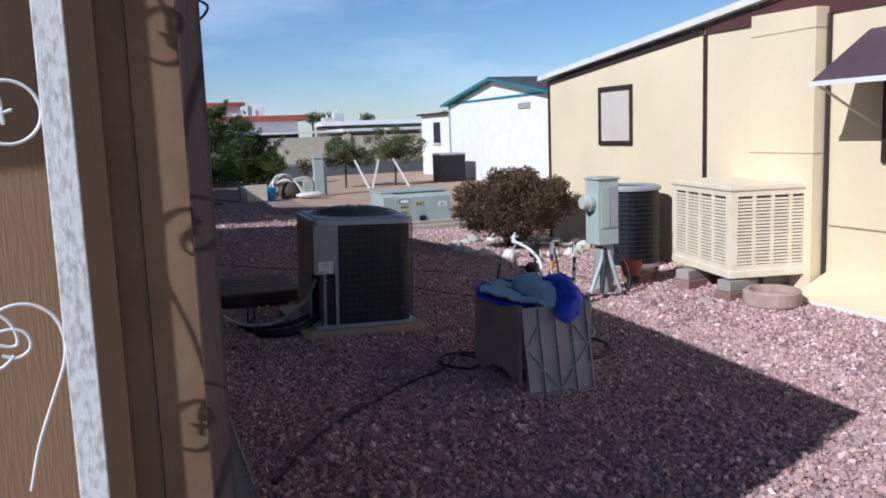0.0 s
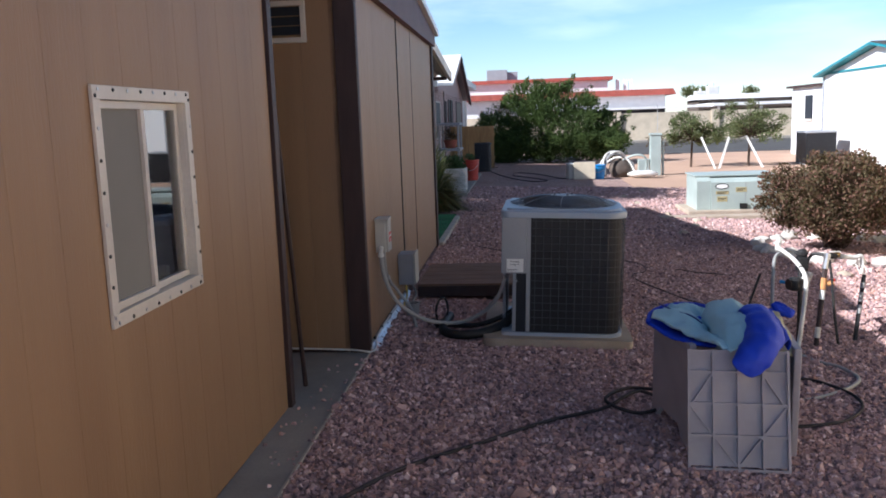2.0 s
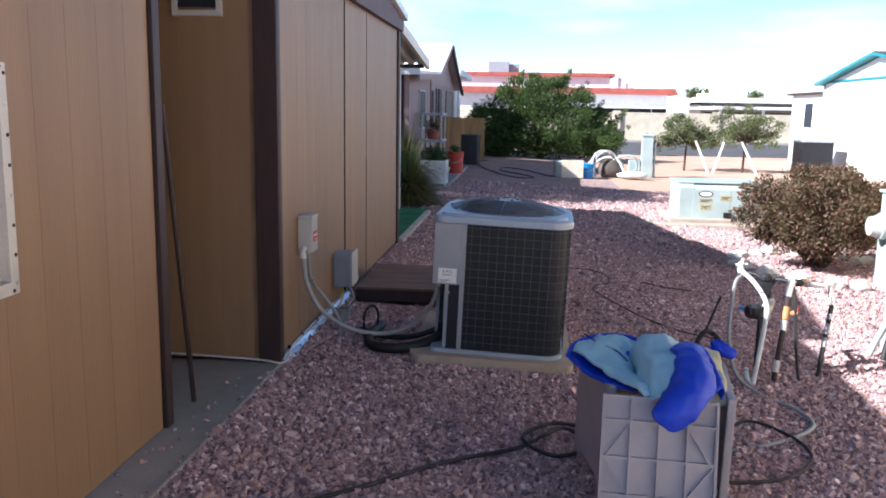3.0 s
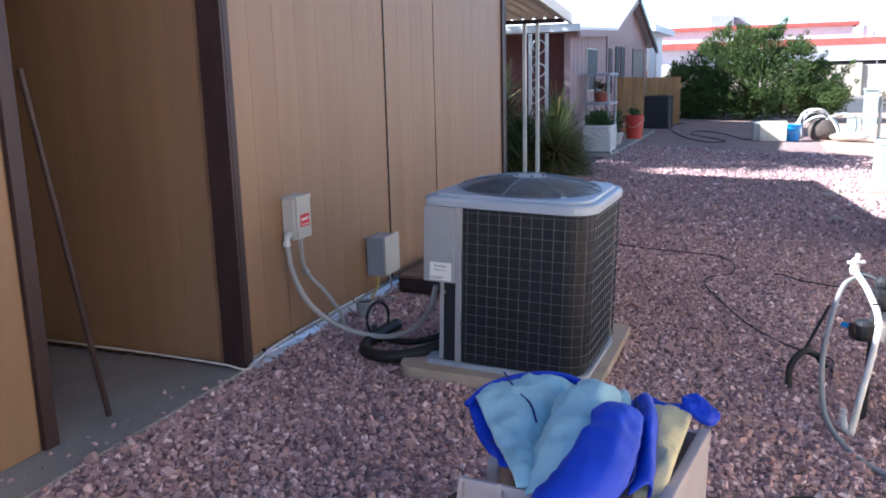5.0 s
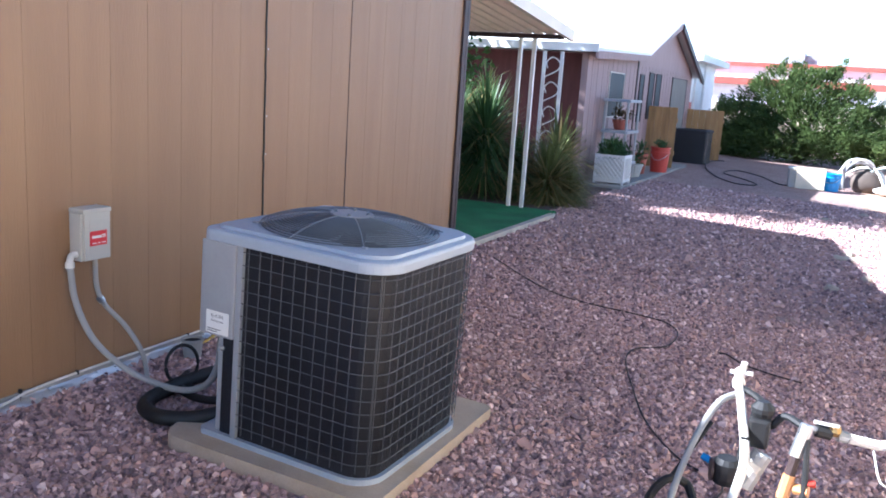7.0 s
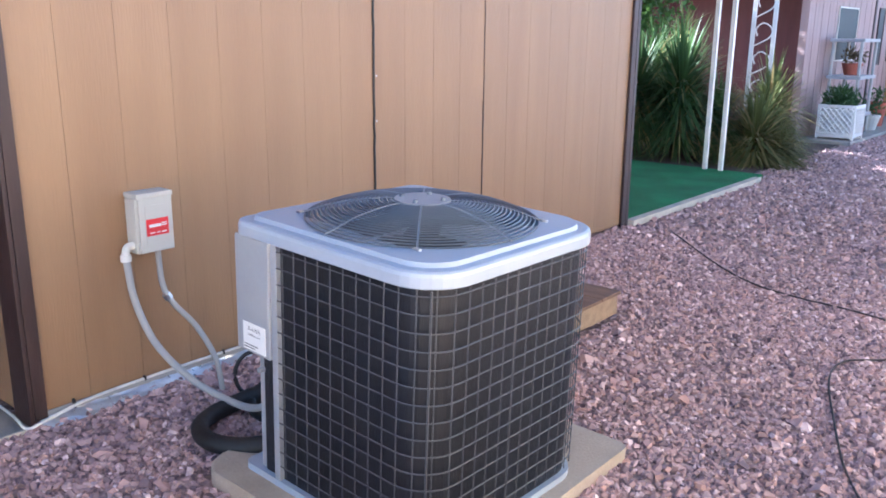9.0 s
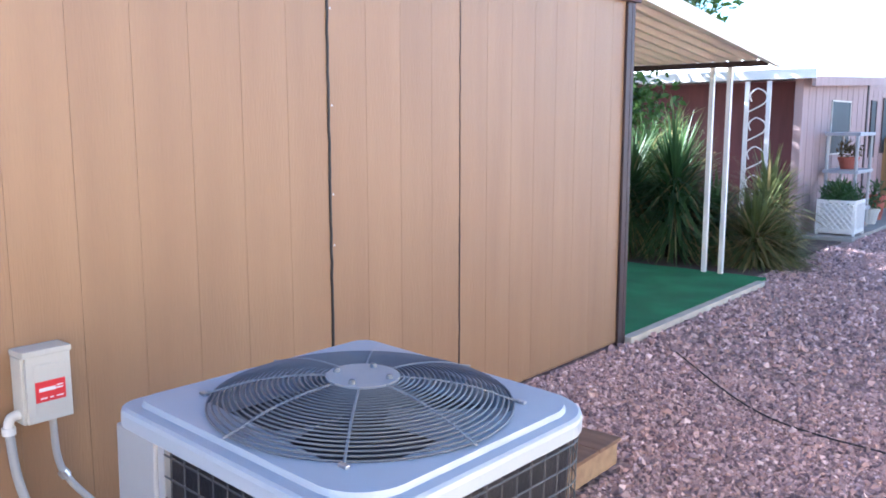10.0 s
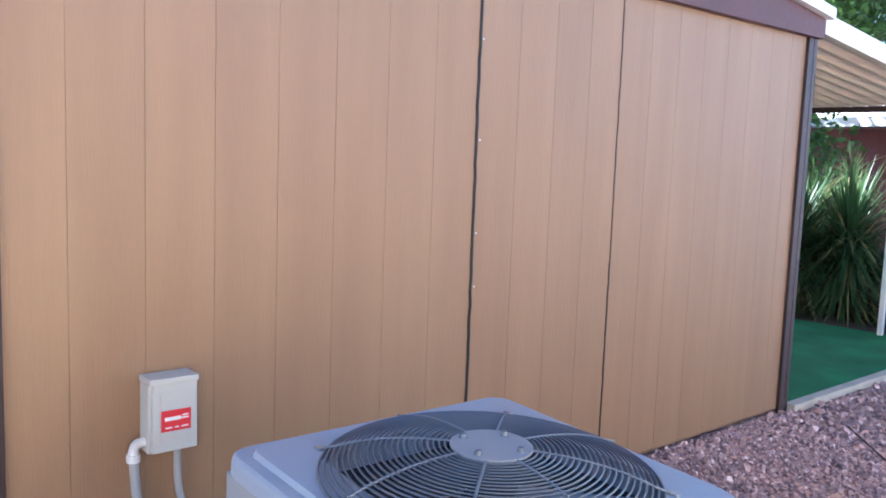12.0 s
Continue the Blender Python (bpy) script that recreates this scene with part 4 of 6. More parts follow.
cloth("outer_shell", [
    [(1.53, -1.10, 0.44), (1.56, -1.00, 0.46), (1.66, -0.91, 0.468), (1.78, -0.90, 0.47), (1.88, -0.97, 0.46)],
    [(1.60, -1.22, 0.42), (1.66, -1.15, 0.41), (1.72, -1.10, 0.41), (1.80, -1.10, 0.41), (1.88, -1.10, 0.42)],
    [(1.70, -1.36, 0.41), (1.74, -1.36, 0.40), (1.78, -1.35, 0.40), (1.82, -1.35, 0.40), (1.88, -1.35, 0.41)]], 0.012, BLUE_CLOTH, "royal blue outer cloth", 0.008, 2)
cloth("lining", [
    [(1.55, -1.09, 0.465), (1.585, -1.0, 0.483), (1.665, -0.94, 0.49), (1.76, -0.93, 0.49), (1.85, -0.98, 0.48)],
    [(1.58, -1.15, 0.47), (1.64, -1.07, 0.465), (1.71, -1.02, 0.465), (1.78, -1.02, 0.44), (1.84, -1.05, 0.42)],
    [(1.65, -1.26, 0.455), (1.70, -1.21, 0.46), (1.75, -1.19, 0.445), (1.785, -1.20, 0.395), (1.83, -1.20, 0.38)],
    [(1.72, -1.37, 0.435), (1.75, -1.35, 0.44), (1.775, -1.34, 0.42), (1.80, -1.34, 0.385), (1.84, -1.34, 0.37)],
    [(1.78, -1.48, 0.425), (1.80, -1.47, 0.425), (1.82, -1.46, 0.42), (1.84, -1.46, 0.415), (1.87, -1.45, 0.415)]], 0.013, CYAN_CLOTH, "pale blue quilted lining", 0.017, 5)
cloth("lining_fold", [
    [(1.79, -1.00, 0.45), (1.82, -0.98, 0.505), (1.86, -0.975, 0.52), (1.90, -0.98, 0.50), (1.93, -1.00, 0.45)],
    [(1.80, -1.12, 0.43), (1.81, -1.11, 0.505), (1.87, -1.10, 0.53), (1.92, -1.10, 0.515), (1.96, -1.11, 0.46)],
    [(1.80, -1.27, 0.40), (1.805, -1.26, 0.475), (1.86, -1.25, 0.515), (1.92, -1.23, 0.515), (1.97, -1.22, 0.48)],
    [(1.80, -1.39, 0.39), (1.81, -1.39, 0.45), (1.85, -1.38, 0.485), (1.91, -1.36, 0.495), (1.96, -1.34, 0.475)],
    [(1.81, -1.49, 0.415), (1.82, -1.50, 0.425), (1.85, -1.49, 0.44), (1.90, -1.47, 0.45), (1.94, -1.45, 0.45)]], 0.012, CYAN_CLOTH, "rolled pale blue fold", 0.015, 9)
cloth("flap", [
    [(1.91, -1.16, 0.50), (1.94, -1.14, 0.515), (1.98, -1.14, 0.515), (2.01, -1.16, 0.50)],
    [(1.915, -1.25, 0.525), (1.945, -1.25, 0.545), (1.99, -1.25, 0.545), (2.035, -1.25, 0.525)],
    [(1.90, -1.36, 0.505), (1.93, -1.37, 0.535), (1.99, -1.36, 0.535), (2.04, -1.35, 0.505)],
    [(1.85, -1.49, 0.455), (1.89, -1.52, 0.49), (1.97, -1.52, 0.48), (2.02, -1.48, 0.455)],
    [(1.80, -1.56, 0.40), (1.85, -1.585, 0.405), (1.91, -1.585, 0.405), (1.96, -1.56, 0.41)],
    [(1.83, -1.575, 0.36), (1.86, -1.59, 0.345), (1.88, -1.59, 0.345), (1.91, -1.575, 0.36)]], 0.007, BLUE_CLOTH, "royal blue flap hanging over the crate", 0.011, 12)
cloth("side_wall", [
    [(1.985, -0.99, 0.485), (2.010, -1.13, 0.51), (2.030, -1.27, 0.505), (2.040, -1.40, 0.455)],
    [(1.970, -0.99, 0.46), (1.990, -1.13, 0.47), (2.010, -1.27, 0.47), (2.020, -1.42, 0.435)],
    [(1.900, -0.99, 0.45), (1.900, -1.13, 0.455), (1.930, -1.27, 0.455), (1.940, -1.45, 0.43)]], 0.006, BLUE_DARK, "navy blue inner side", 0.004, 17)
cloth("side_edge", [
    [(1.965, -0.98, 0.45), (1.995, -1.12, 0.455), (2.015, -1.27, 0.45), (2.030, -1.43, 0.42)],
    [(2.000, -0.98, 0.495), (2.030, -1.12, 0.517), (2.050, -1.27, 0.507), (2.065, -1.40, 0.44)],
    [(2.015, -0.98, 0.48), (2.045, -1.12, 0.495), (2.065, -1.27, 0.485), (2.075, -1.40, 0.43)],
    [(2.015, -0.98, 0.42), (2.045, -1.12, 0.42), (2.060, -1.27, 0.42), (2.065, -1.40, 0.40)]], 0.006, BLUE_CLOTH, "", 0.004, 18)
cloth("corner_fold", [
    [(1.93, -0.98, 0.44), (2.0, -0.95, 0.455), (2.06, -0.95, 0.455), (2.12, -0.98, 0.45)],
    [(1.94, -1.02, 0.475), (2.01, -0.99, 0.485), (2.06, -0.99, 0.48), (2.12, -1.01, 0.47)],
    [(1.96, -1.06, 0.47), (2.02, -1.03, 0.475), (2.07, -1.02, 0.47), (2.11, -1.04, 0.465)]], 0.008, BLUE_CLOTH, "", 0.014, 25)
cloth("foam", [
    [(2.035, -1.02, 0.466), (2.085, -1.01, 0.474), (2.135, -1.03, 0.462)],
    [(2.03, -1.14, 0.452), (2.08, -1.14, 0.46), (2.125, -1.14, 0.448)],
    [(2.03, -1.27, 0.425), (2.075, -1.27, 0.43), (2.11, -1.27, 0.42)],
    [(2.03, -1.38, 0.378), (2.065, -1.38, 0.382), (2.095, -1.38, 0.372)]], 0.012, CREAM_FOAM, "yellowed foam insert", 0.014, 21)
placed(part("lining_tip", pillow(0.028, 0.05, 0.03, 0.0, seed=14), CYAN_CLOTH, bag, "", True), (0.10, 0.21, 0.075), 10, 0, 10)
placed(part("corner_tab", pillow(0.055, 0.032, 0.02, 0.0, seed=29, crease=2), BLUE_CLOTH, bag, "", True), (0.305, 0.245, 0.07), 20, 20, -25)
for nm, pts, r in (("piping", [(1.53, -1.11, 0.455), (1.565, -1.0, 0.475), (1.66, -0.913, 0.486), (1.775, -0.905, 0.488), (1.875, -0.972, 0.475)], 0.011),
                   ("seam", [(1.60, -0.98, 0.513), (1.66, -1.06, 0.494), (1.72, -1.13, 0.488), (1.755, -1.20, 0.47)], 0.003),
                   ("seam", [(1.822, -1.17, 0.513), (1.865, -1.165, 0.536), (1.91, -1.155, 0.532)], 0.003)):
    part(nm, tube(spline([Vector(q) - O for q in pts], 8), r, 7), BLUE_CLOTH if nm == "piping" else BLUE_DARK, bag, smooth=True)


# ---------------------------------------------------------------- garden plumbing
pl = thing("water_manifold", "garden water manifold of taped pipes and valves", "plumbing", (2.72, 0.36, 0))
pl.matrix_basis = pl.matrix_basis @ Matrix.Diagonal((1, 1, 0.955, 1))
part("riser", tube(spline([(-0.06, -0.06, 0.0), (-0.03, -0.02, 0.16), (0.01, 0.05, 0.34), (0.03, 0.12, 0.46), (0.0, 0.26, 0.55), (-0.04, 0.46, 0.60)], 8), 0.014, 9), PVC, pl, "bent white plastic pipe", True)
part("elbow", tube(spline([(-0.06, -0.06, 0.01), (-0.075, -0.04, 0.012), (-0.085, 0.0, 0.05), (-0.085, 0.005, 0.09)], 6), 0.015, 8), PVC, pl)
part("tap_top", lathe([(0.018, 0.0), (0.022, 0.02), (0.016, 0.04), (0.02, 0.06), (0.008, 0.075)], 12, at=(-0.04, 0.46, 0.58)), PVC, pl)
part("hose", tube(spline([(-0.03, 0.44, 0.57), (-0.09, 0.36, 0.54), (-0.14, 0.22, 0.42), (-0.17, 0.10, 0.24), (-0.15, -0.05, 0.06), (-0.06, -0.28, 0.014), (0.05, -0.45, 0.014), (0.06, -0.7, 0.014), (-0.2, -0.95, 0.014), (-0.55, -1.1, 0.014), (-0.85, -1.12, 0.014)], 9), 0.0115, 8), CONDUIT, pl, "grey green garden hose", True)
part("valve_box", lathe([(0.035, 0.0), (0.042, 0.02), (0.042, 0.07), (0.03, 0.085)], 14, at=(-0.02, 0.16, 0.36)), BLACK_RUBBER, pl, "black round hose timer")
part("valve_pipe", rod((0.02, 0.18, 0.52), (0.0, 0.12, 0.0), 0.014, n=8), BLACK_RUBBER, pl)
part("riser", rod((0.09, 0.06, 0.0), (0.17, 0.17, 0.52), 0.016, n=9), TRIM, pl, "dark taped riser")
part("riser_band", rod((0.098, 0.071, 0.05), (0.109, 0.086, 0.12), 0.0175, n=9), PVC, pl)
part("riser_band", rod((0.146, 0.137, 0.365), (0.158, 0.153, 0.44), 0.0185, n=9), ORANGE, pl)
part("riser_band", rod((0.136, 0.123, 0.30), (0.145, 0.136, 0.36), 0.0185, n=9), PVC, pl)
part("tee", rod((0.165, 0.165, 0.50), (0.185, 0.185, 0.60), 0.02, n=10), STEEL, pl)
part("hose", tube(spline([(0.19, 0.17, 0.56), (0.20, 0.14, 0.44), (0.205, 0.10, 0.25), (0.23, 0.07, 0.0)], 8), 0.009, 7), BLACK_RUBBER, pl)
part("cross_pipe", tube(spline([(-0.03, 0.44, 0.59), (0.04, 0.36, 0.585), (0.08, 0.27, 0.54), (0.12, 0.26, 0.585), (0.18, 0.20, 0.585)], 7), 0.012, 8), BLACK_RUBBER, pl)
part("cross_pipe", rod((0.18, 0.20, 0.585), (0.40, 0.27, 0.55), 0.012, n=8), STEEL, pl)
part("coupling", rod((0.30, 0.238, 0.566), (0.38, 0.263, 0.553), 0.016, n=9), PVC, pl)
part("brass_valve", lathe([(0.014, 0), (0.02, 0.015), (0.014, 0.035)], 10, at=(0.26, 0.225, 0.57)), BRASS, pl)
part("valve_lever", box(0.20, 0.20, 0.605, 0.27, 0.212, 0.611), PVC, pl)
part("end_elbow", tube(spline([(0.38, 0.265, 0.55), (0.43, 0.28, 0.56), (0.44, 0.28, 0.50), (0.43, 0.27, 0.44)], 6), 0.014, 8), PVC, pl)
part("loose_wire", tube(spline([(0.37, 0.25, 0.54), (0.40, 0.20, 0.46), (0.45, 0.24, 0.46), (0.44, 0.28, 0.52)], 6), 0.003, 5), PVC, pl)
part("valve_body", box(0.02, 0.22, 0.47, 0.085, 0.30, 0.57, 0.012), BLACK_RUBBER, pl, "black valve body")
part("valve_bonnet", lathe([(0.03, 0), (0.036, 0.015), (0.036, 0.03), (0.018, 0.05)], 12, at=(0.055, 0.26, 0.571)), BLACK_RUBBER, pl)
part("solenoid", rod((0.03, 0.17, 0.36), (0.075, 0.20, 0.47), 0.034, 0.03, 12), CONDUIT, pl, "grey threaded valve union")
part("union_nut", rod((0.04, 0.18, 0.42), (0.05, 0.187, 0.44), 0.04, n=8), PVC, pl)
part("timer_face", rod((-0.058, 0.15, 0.40), (-0.066, 0.148, 0.40), 0.036, n=16), TRIM, pl)
part("top_tap", rod((-0.07, 0.47, 0.63), (0.0, 0.455, 0.64), 0.008, n=7), PVC, pl)
part("top_tap", rod((-0.035, 0.462, 0.60), (-0.03, 0.46, 0.675), 0.011, n=8), PVC, pl)
part("cross_union", rod((0.21, 0.21, 0.58), (0.25, 0.222, 0.574), 0.021, n=10), BLACK_RUBBER, pl)
part("cross_union", rod((0.27, 0.23, 0.571), (0.295, 0.237, 0.567), 0.019, n=10), CONDUIT, pl)
part("orange_valve", rod((0.175, 0.15, 0.40), (0.215, 0.14, 0.405), 0.018, n=8), ORANGE, pl)
part("knob", rod((0.20, 0.17, 0.415), (0.23, 0.175, 0.42), 0.012, n=8), RED_PLASTIC, pl)
part("knob", rod((-0.06, 0.2, 0.40), (-0.10, 0.21, 0.41), 0.012, n=8), CYAN_PLASTIC, pl)
st = thing("riser_stake", "dark taped pipe stake standing in the gravel", "stake", (3.10, 0.56, 0))
part("shaft", rod((0, 0, 0), (0.08, 0.10, 0.42), 0.014, n=8), BLACK_RUBBER, st)
for a, b in ((0.42, 0.55), (0.60, 0.74), (0.80, 0.88)):
    part("tape", rod((0.08 * a, 0.10 * a, 0.42 * a), (0.08 * b, 0.10 * b, 0.42 * b), 0.0155, n=8), CONDUIT, st)
pot = thing("black_fitting", "black bent plastic irrigation fitting on the gravel", "fitting", (2.44, 0.76, 0))
part("bend", tube(spline([(0, 0, 0.0), (0.0, 0.03, 0.09), (0.05, 0.06, 0.16), (0.11, 0.1, 0.14), (0.15, 0.05, 0.10)], 6), 0.016, 8), BLACK_RUBBER, pot)
part("stem", rod((0.05, 0.06, 0.15), (0.16, 0.18, 0.36), 0.008, n=6), BLACK_RUBBER, pot)

for nm, lab, r, pts in (
        ("cable", "thin dark cable lying across the gravel", 0.0045, [(0.39, 4.3, 0.02), (0.92, 3.77, 0.02), (1.23, 3.54, 0.02), (1.5, 3.47, 0.02), (1.78, 3.46, 0.02), (2.0, 3.4, 0.02), (2.11, 3.2, 0.02), (2.1, 2.88, 0.02), (1.96, 2.7, 0.02), (1.96, 2.45, 0.02), (2.1, 2.02, 0.02), (2.25, 1.64, 0.02), (2.45, 1.34, 0.02), (2.64, 1.21, 0.02), (2.63, 0.95, 0.04)]),
        ("cable", "short end of a dark cable on the gravel", 0.0045, [(2.38, 3.05, 0.0), (2.44, 2.98, 0.02), (2.52, 2.88, 0.02), (2.62, 2.82, 0.02), (2.78, 2.77, 0.02), (2.95, 2.8, 0.005)]),
        ("garden_hose", "dark hose lying in loops by the rose house", 0.010, [(0.3, 19.4, 0.01), (0.08, 18.6, 0.01), (0.24, 16.8, 0.01), (0.72, 14.9, 0.01), (1.2, 13.95, 0.01), (1.55, 14.2, 0.01), (1.3, 14.9, 0.01), (0.75, 15.9, 0.01), (0.9, 16.9, 0.01), (1.45, 16.2, 0.01), (1.88, 15.0, 0.01), (2.2, 15.3, 0.01)]),
        ("garden_hose", "dusty black garden hose snaking over the gravel", 0.009, [(0.1, -2.3, 0.02), (0.43, -1.75, 0.02), (0.76, -1.42, 0.02), (1.07, -1.12, 0.02), (1.34, -0.95, 0.03), (1.46, -0.82, 0.05), (1.56, -0.7, 0.04), (1.66, -0.85, 0.03), (1.5, -1.0, 0.03), (1.36, -0.85, 0.04), (1.52, -0.62, 0.03), (1.8, -0.7, 0.03)]),
        ("garden_hose", "dusty black garden hose looped beside the crate", 0.008, [(2.2, -0.72, 0.02), (2.45, -0.35, 0.02), (2.62, -0.5, 0.02), (2.64, -0.75, 0.02), (2.45, -1.0, 0.02), (2.1, -1.12, 0.02)])):
    h = thing(nm, lab, "hose" if "hose" in nm else "cable", (0, 0, 0))
    part("line", tube(spline([(x, y, z + lie(x)) for x, y, z in pts], 9), r, 7), DUSTY_RUBBER, h, smooth=True)


# ---------------------------------------------------------------- patio, plants and the rose house
mat_turf = part("patio_turf", box(-8.5, 4.315, 0.0, 0.0, 7.14, 0.04), GREEN_TURF)
struct(mat_turf, "bright green artificial turf on the patio", "floor")
patio_edge = part("patio_edge", box(0.001, 4.312, -0.02, 0.07, 6.91, 0.046, 0.006), WORN_EDGE)
struct(patio_edge, "worn white wooden edge of the patio", "trim")


def patio_cover():
    c = thing("patio_cover", "tan corrugated metal patio cover with white posts", "awning", (0, 0, 0))
    bm = bmesh.new()
    y0, y1, z0, z1, pitch = 4.37, 7.25, 2.31, 2.02, 0.142
    cols = []
    # most of this run is unseen, added so the turf lies in shade
    n = 58 * 8
    for k in range(n + 1):
        x = -0.06 - k * pitch / 8
        up = 0.028 * max(-0.6, min(1, 1.9 * math.cos(2 * math.pi * k / 8)))
        cols.append([bm.verts.new((x, y, z + up + t)) for t in (0, 0.004) for y, z in ((y0, z0), (y1, z1))])
    for a, b in zip(cols, cols[1:]):
        bm.faces.new((a[0], a[1], b[1], b[0]))
        bm.faces.new((a[2], b[2], b[3], a[3]))
        bm.faces.new((a[1], a[3], b[3], b[1]))
    part("corrugated_sheet", bm, TAN_METAL, c)
    part("side_fascia", prism([(y0, z0 - 0.05), (y1 + 0.02, z1 - 0.06), (y1 + 0.02, z1 + 0.06), (y0, z0 + 0.07)], "x", -0.058, -0.015), TAN_METAL, c, "tan side fascia")
    part("front_beam", box(-8.4, 7.05, z1 - 0.055, -0.07, 7.09, z1 - 0.005), TRIM, c)
    for x in (-0.405, -0.57):
        p = part("post", box(x - 0.022, 7.05, 0.041, x + 0.022, 7.09, z1 - 0.056, 0.004), WHITE_TRIM, c, "white square metal post")


patio_cover()


def yucca(at, n, length, seed, dry=0.25, trunk=0.3, label="dark green spiky yucca beside the patio", blade=YUCCA):
    y = thing("yucca", label, "plant", at, group="yuccas by the patio")
    rng = np.random.default_rng(seed)
    part("trunk", rod((0, 0, 0), (0.02, 0.01, trunk), 0.07, 0.05, 9), BARK, y)
    for kind, material, count in (("foliage", blade, int(n * (1 - dry))), ("dry_foliage", YUCCA_DRY, int(n * dry))):
        v, f = [], []
        for k in range(count):
            a = rng.uniform(0, 2 * math.pi)
            el = rng.uniform(-0.5, 1.45) if kind == "foliage" else rng.uniform(-0.9, 0.9)
            ln = length * rng.uniform(0.65, 1.1)
            z0 = trunk * rng.uniform(0.25, 1.05)
            d = np.array([math.cos(a) * math.cos(el), math.sin(a) * math.cos(el), math.sin(el)])
            s = np.array([-math.sin(a), math.cos(a), 0]) * rng.uniform(0.009, 0.0155)
            base = len(v)
            for t, w in ((0, 0.6), (0.35, 1.0), (0.72, 0.7), (1.0, 0.05)):
                p = np.array([0, 0, z0]) + d * ln * t + np.array([0, 0, -0.28 * ln * t * t * math.cos(el)])
                p[2] = max(0.01, p[2])
                v += [tuple(p - s * w), tuple(p + s * w)]
            for j in range(3):
                f.append((base + 2 * j, base + 2 * j + 1, base + 2 * j + 3, base + 2 * j + 2))
        soup(kind, v, f, material, y)


yucca((-0.85, 8.0, 0), 700, 0.58, 8, 0.2, 0.5, "dark green yucca between the larger ones")
yucca((-1.25, 7.85, 0), 1400, 0.80, 1, 0.14, 0.85, "tall dark green yucca beside the patio")
yucca((-1.75, 7.8, 0), 1100, 0.75, 2, 0.14, 0.8, "dark green yucca behind the patio posts")
# lighter olive blades here stand for sun on the head
yucca((-1.45, 8.25, 0.0), 420, 0.46, 7, 0.04, 1.38, "tall yucca, its spiky head lightened for sun", YUCCA_OLIVE)
yucca((-0.40, 7.95, 0), 900, 0.66, 3, 0.40, 0.34, "low spiky yucca with dry blades at the gravel edge", YUCCA_OLIVE)
yucca((-0.55, 8.75, 0), 800, 0.72, 4, 0.35, 0.62, "spiky yucca with some dry blades", YUCCA_OLIVE)
yucca((-0.22, 8.2, 0), 520, 0.40, 5, 0.45, 0.16, "small drooping yucca at the gravel edge", YUCCA_OLIVE)
yucca((-1.95, 8.6, 0), 800, 0.75, 6, 0.12, 1.0, "dark green yucca in the shaded bed")
bed = part("planting_bed", box(-8.5, 7.142, 0.0, -0.15, 10.3, 0.02), mat("dark_bed_soil", (0.09, 0.055, 0.04), 0.95, bump=0.8))
struct(bed, "dark soil bed under the yuccas", "ground")


def tree(name, label, at, height, trunk_r, clumps, leaf_n, leaf, material, seed, stakes=False, group=""):
    t = thing(name, label, "tree", at, group=group)
    rng = np.random.default_rng(seed)
    low = min(c[2] for c in clumps)
    top = (0.03, 0.02, low + 0.1)
    bm = rod((0, 0, 0), top, trunk_r, trunk_r * 0.7, 9)
    for c in clumps:
        mid = (c[0] * 0.4, c[1] * 0.4, low + (c[2] - low) * 0.55)
        rod(top, mid, trunk_r * 0.55, trunk_r * 0.4, 7, bm)
        rod(mid, (c[0], c[1], c[2] + c[5] * 0.4), trunk_r * 0.4, trunk_r * 0.15, 6, bm)
    part("trunk", bm, BARK, t)
    leaves("crown", blob_points(leaf_n, clumps, rng, 0.25), leaf, material, t, rng, 0.4)
    return t


# the later, higher clumps are added out of view to shade the gravel
tree("garden_tree", "leafy green tree rising behind the patio cover", (-2.6, 8.9, 0), 4, 0.08,
     [(0, 0, 2.9, 0.8, 0.8, 0.7), (0.4, 0.1, 3.4, 0.7, 0.7, 0.6), (-0.8, -0.2, 3.2, 0.8, 0.8, 0.7), (0.3, -0.7, 2.4, 0.6, 0.6, 0.5), (0.1, 0.1, 1.7, 0.7, 0.6, 0.6), (-1.5, 0.0, 2.9, 0.8, 0.9, 0.7), (0.5, -0.9, 3.0, 0.5, 0.6, 0.5), (0.6, -0.5, 3.7, 0.6, 0.7, 0.55), (0.5, 0.5, 3.9, 0.6, 0.7, 0.55), (0.6, 1.1, 3.3, 0.6, 0.7, 0.6), (-0.3, 0.7, 4.0, 0.8, 0.7, 0.5), (-0.4, 1.5, 3.3, 0.8, 0.7, 0.6)], 17000, 0.10, leafy("green_tree_leaves", (0.07, 0.13, 0.03), (0.035, 0.07, 0.02)), 11)

# the rose-coloured house
RX = -0.72
prof = [(10.36, 0.02), (19.5, 0.02), (19.5, 2.0), (16.4, 2.95), (13.6, 2.14), (10.36, 2.02)]
rose = thing("rose_house", "dusty rose mobile home with a white roof", "house", (0, 0, 0))
rose_wall = part("wall", prism(prof, "x", RX - 0.1, RX), PINK_WALL, rose, "dusty rose grooved siding")
part("body", prism([(11.6, 0.02), (19.5, 0.02), (19.5, 2.0), (16.4, 2.95), (13.6, 2.14), (11.6, 2.06)], "x", -7.0, RX - 0.101), PINK_WALL, rose)
# front set back under the roof; its red is deepened to stand for shade
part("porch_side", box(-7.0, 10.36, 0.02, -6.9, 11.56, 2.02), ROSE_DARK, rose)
part("front_wall", box(-6.89, 11.57, 0.02, RX - 0.102, 11.598, 2.04), ROSE_DARK, rose, "dark red front, colour deepened for porch shade")
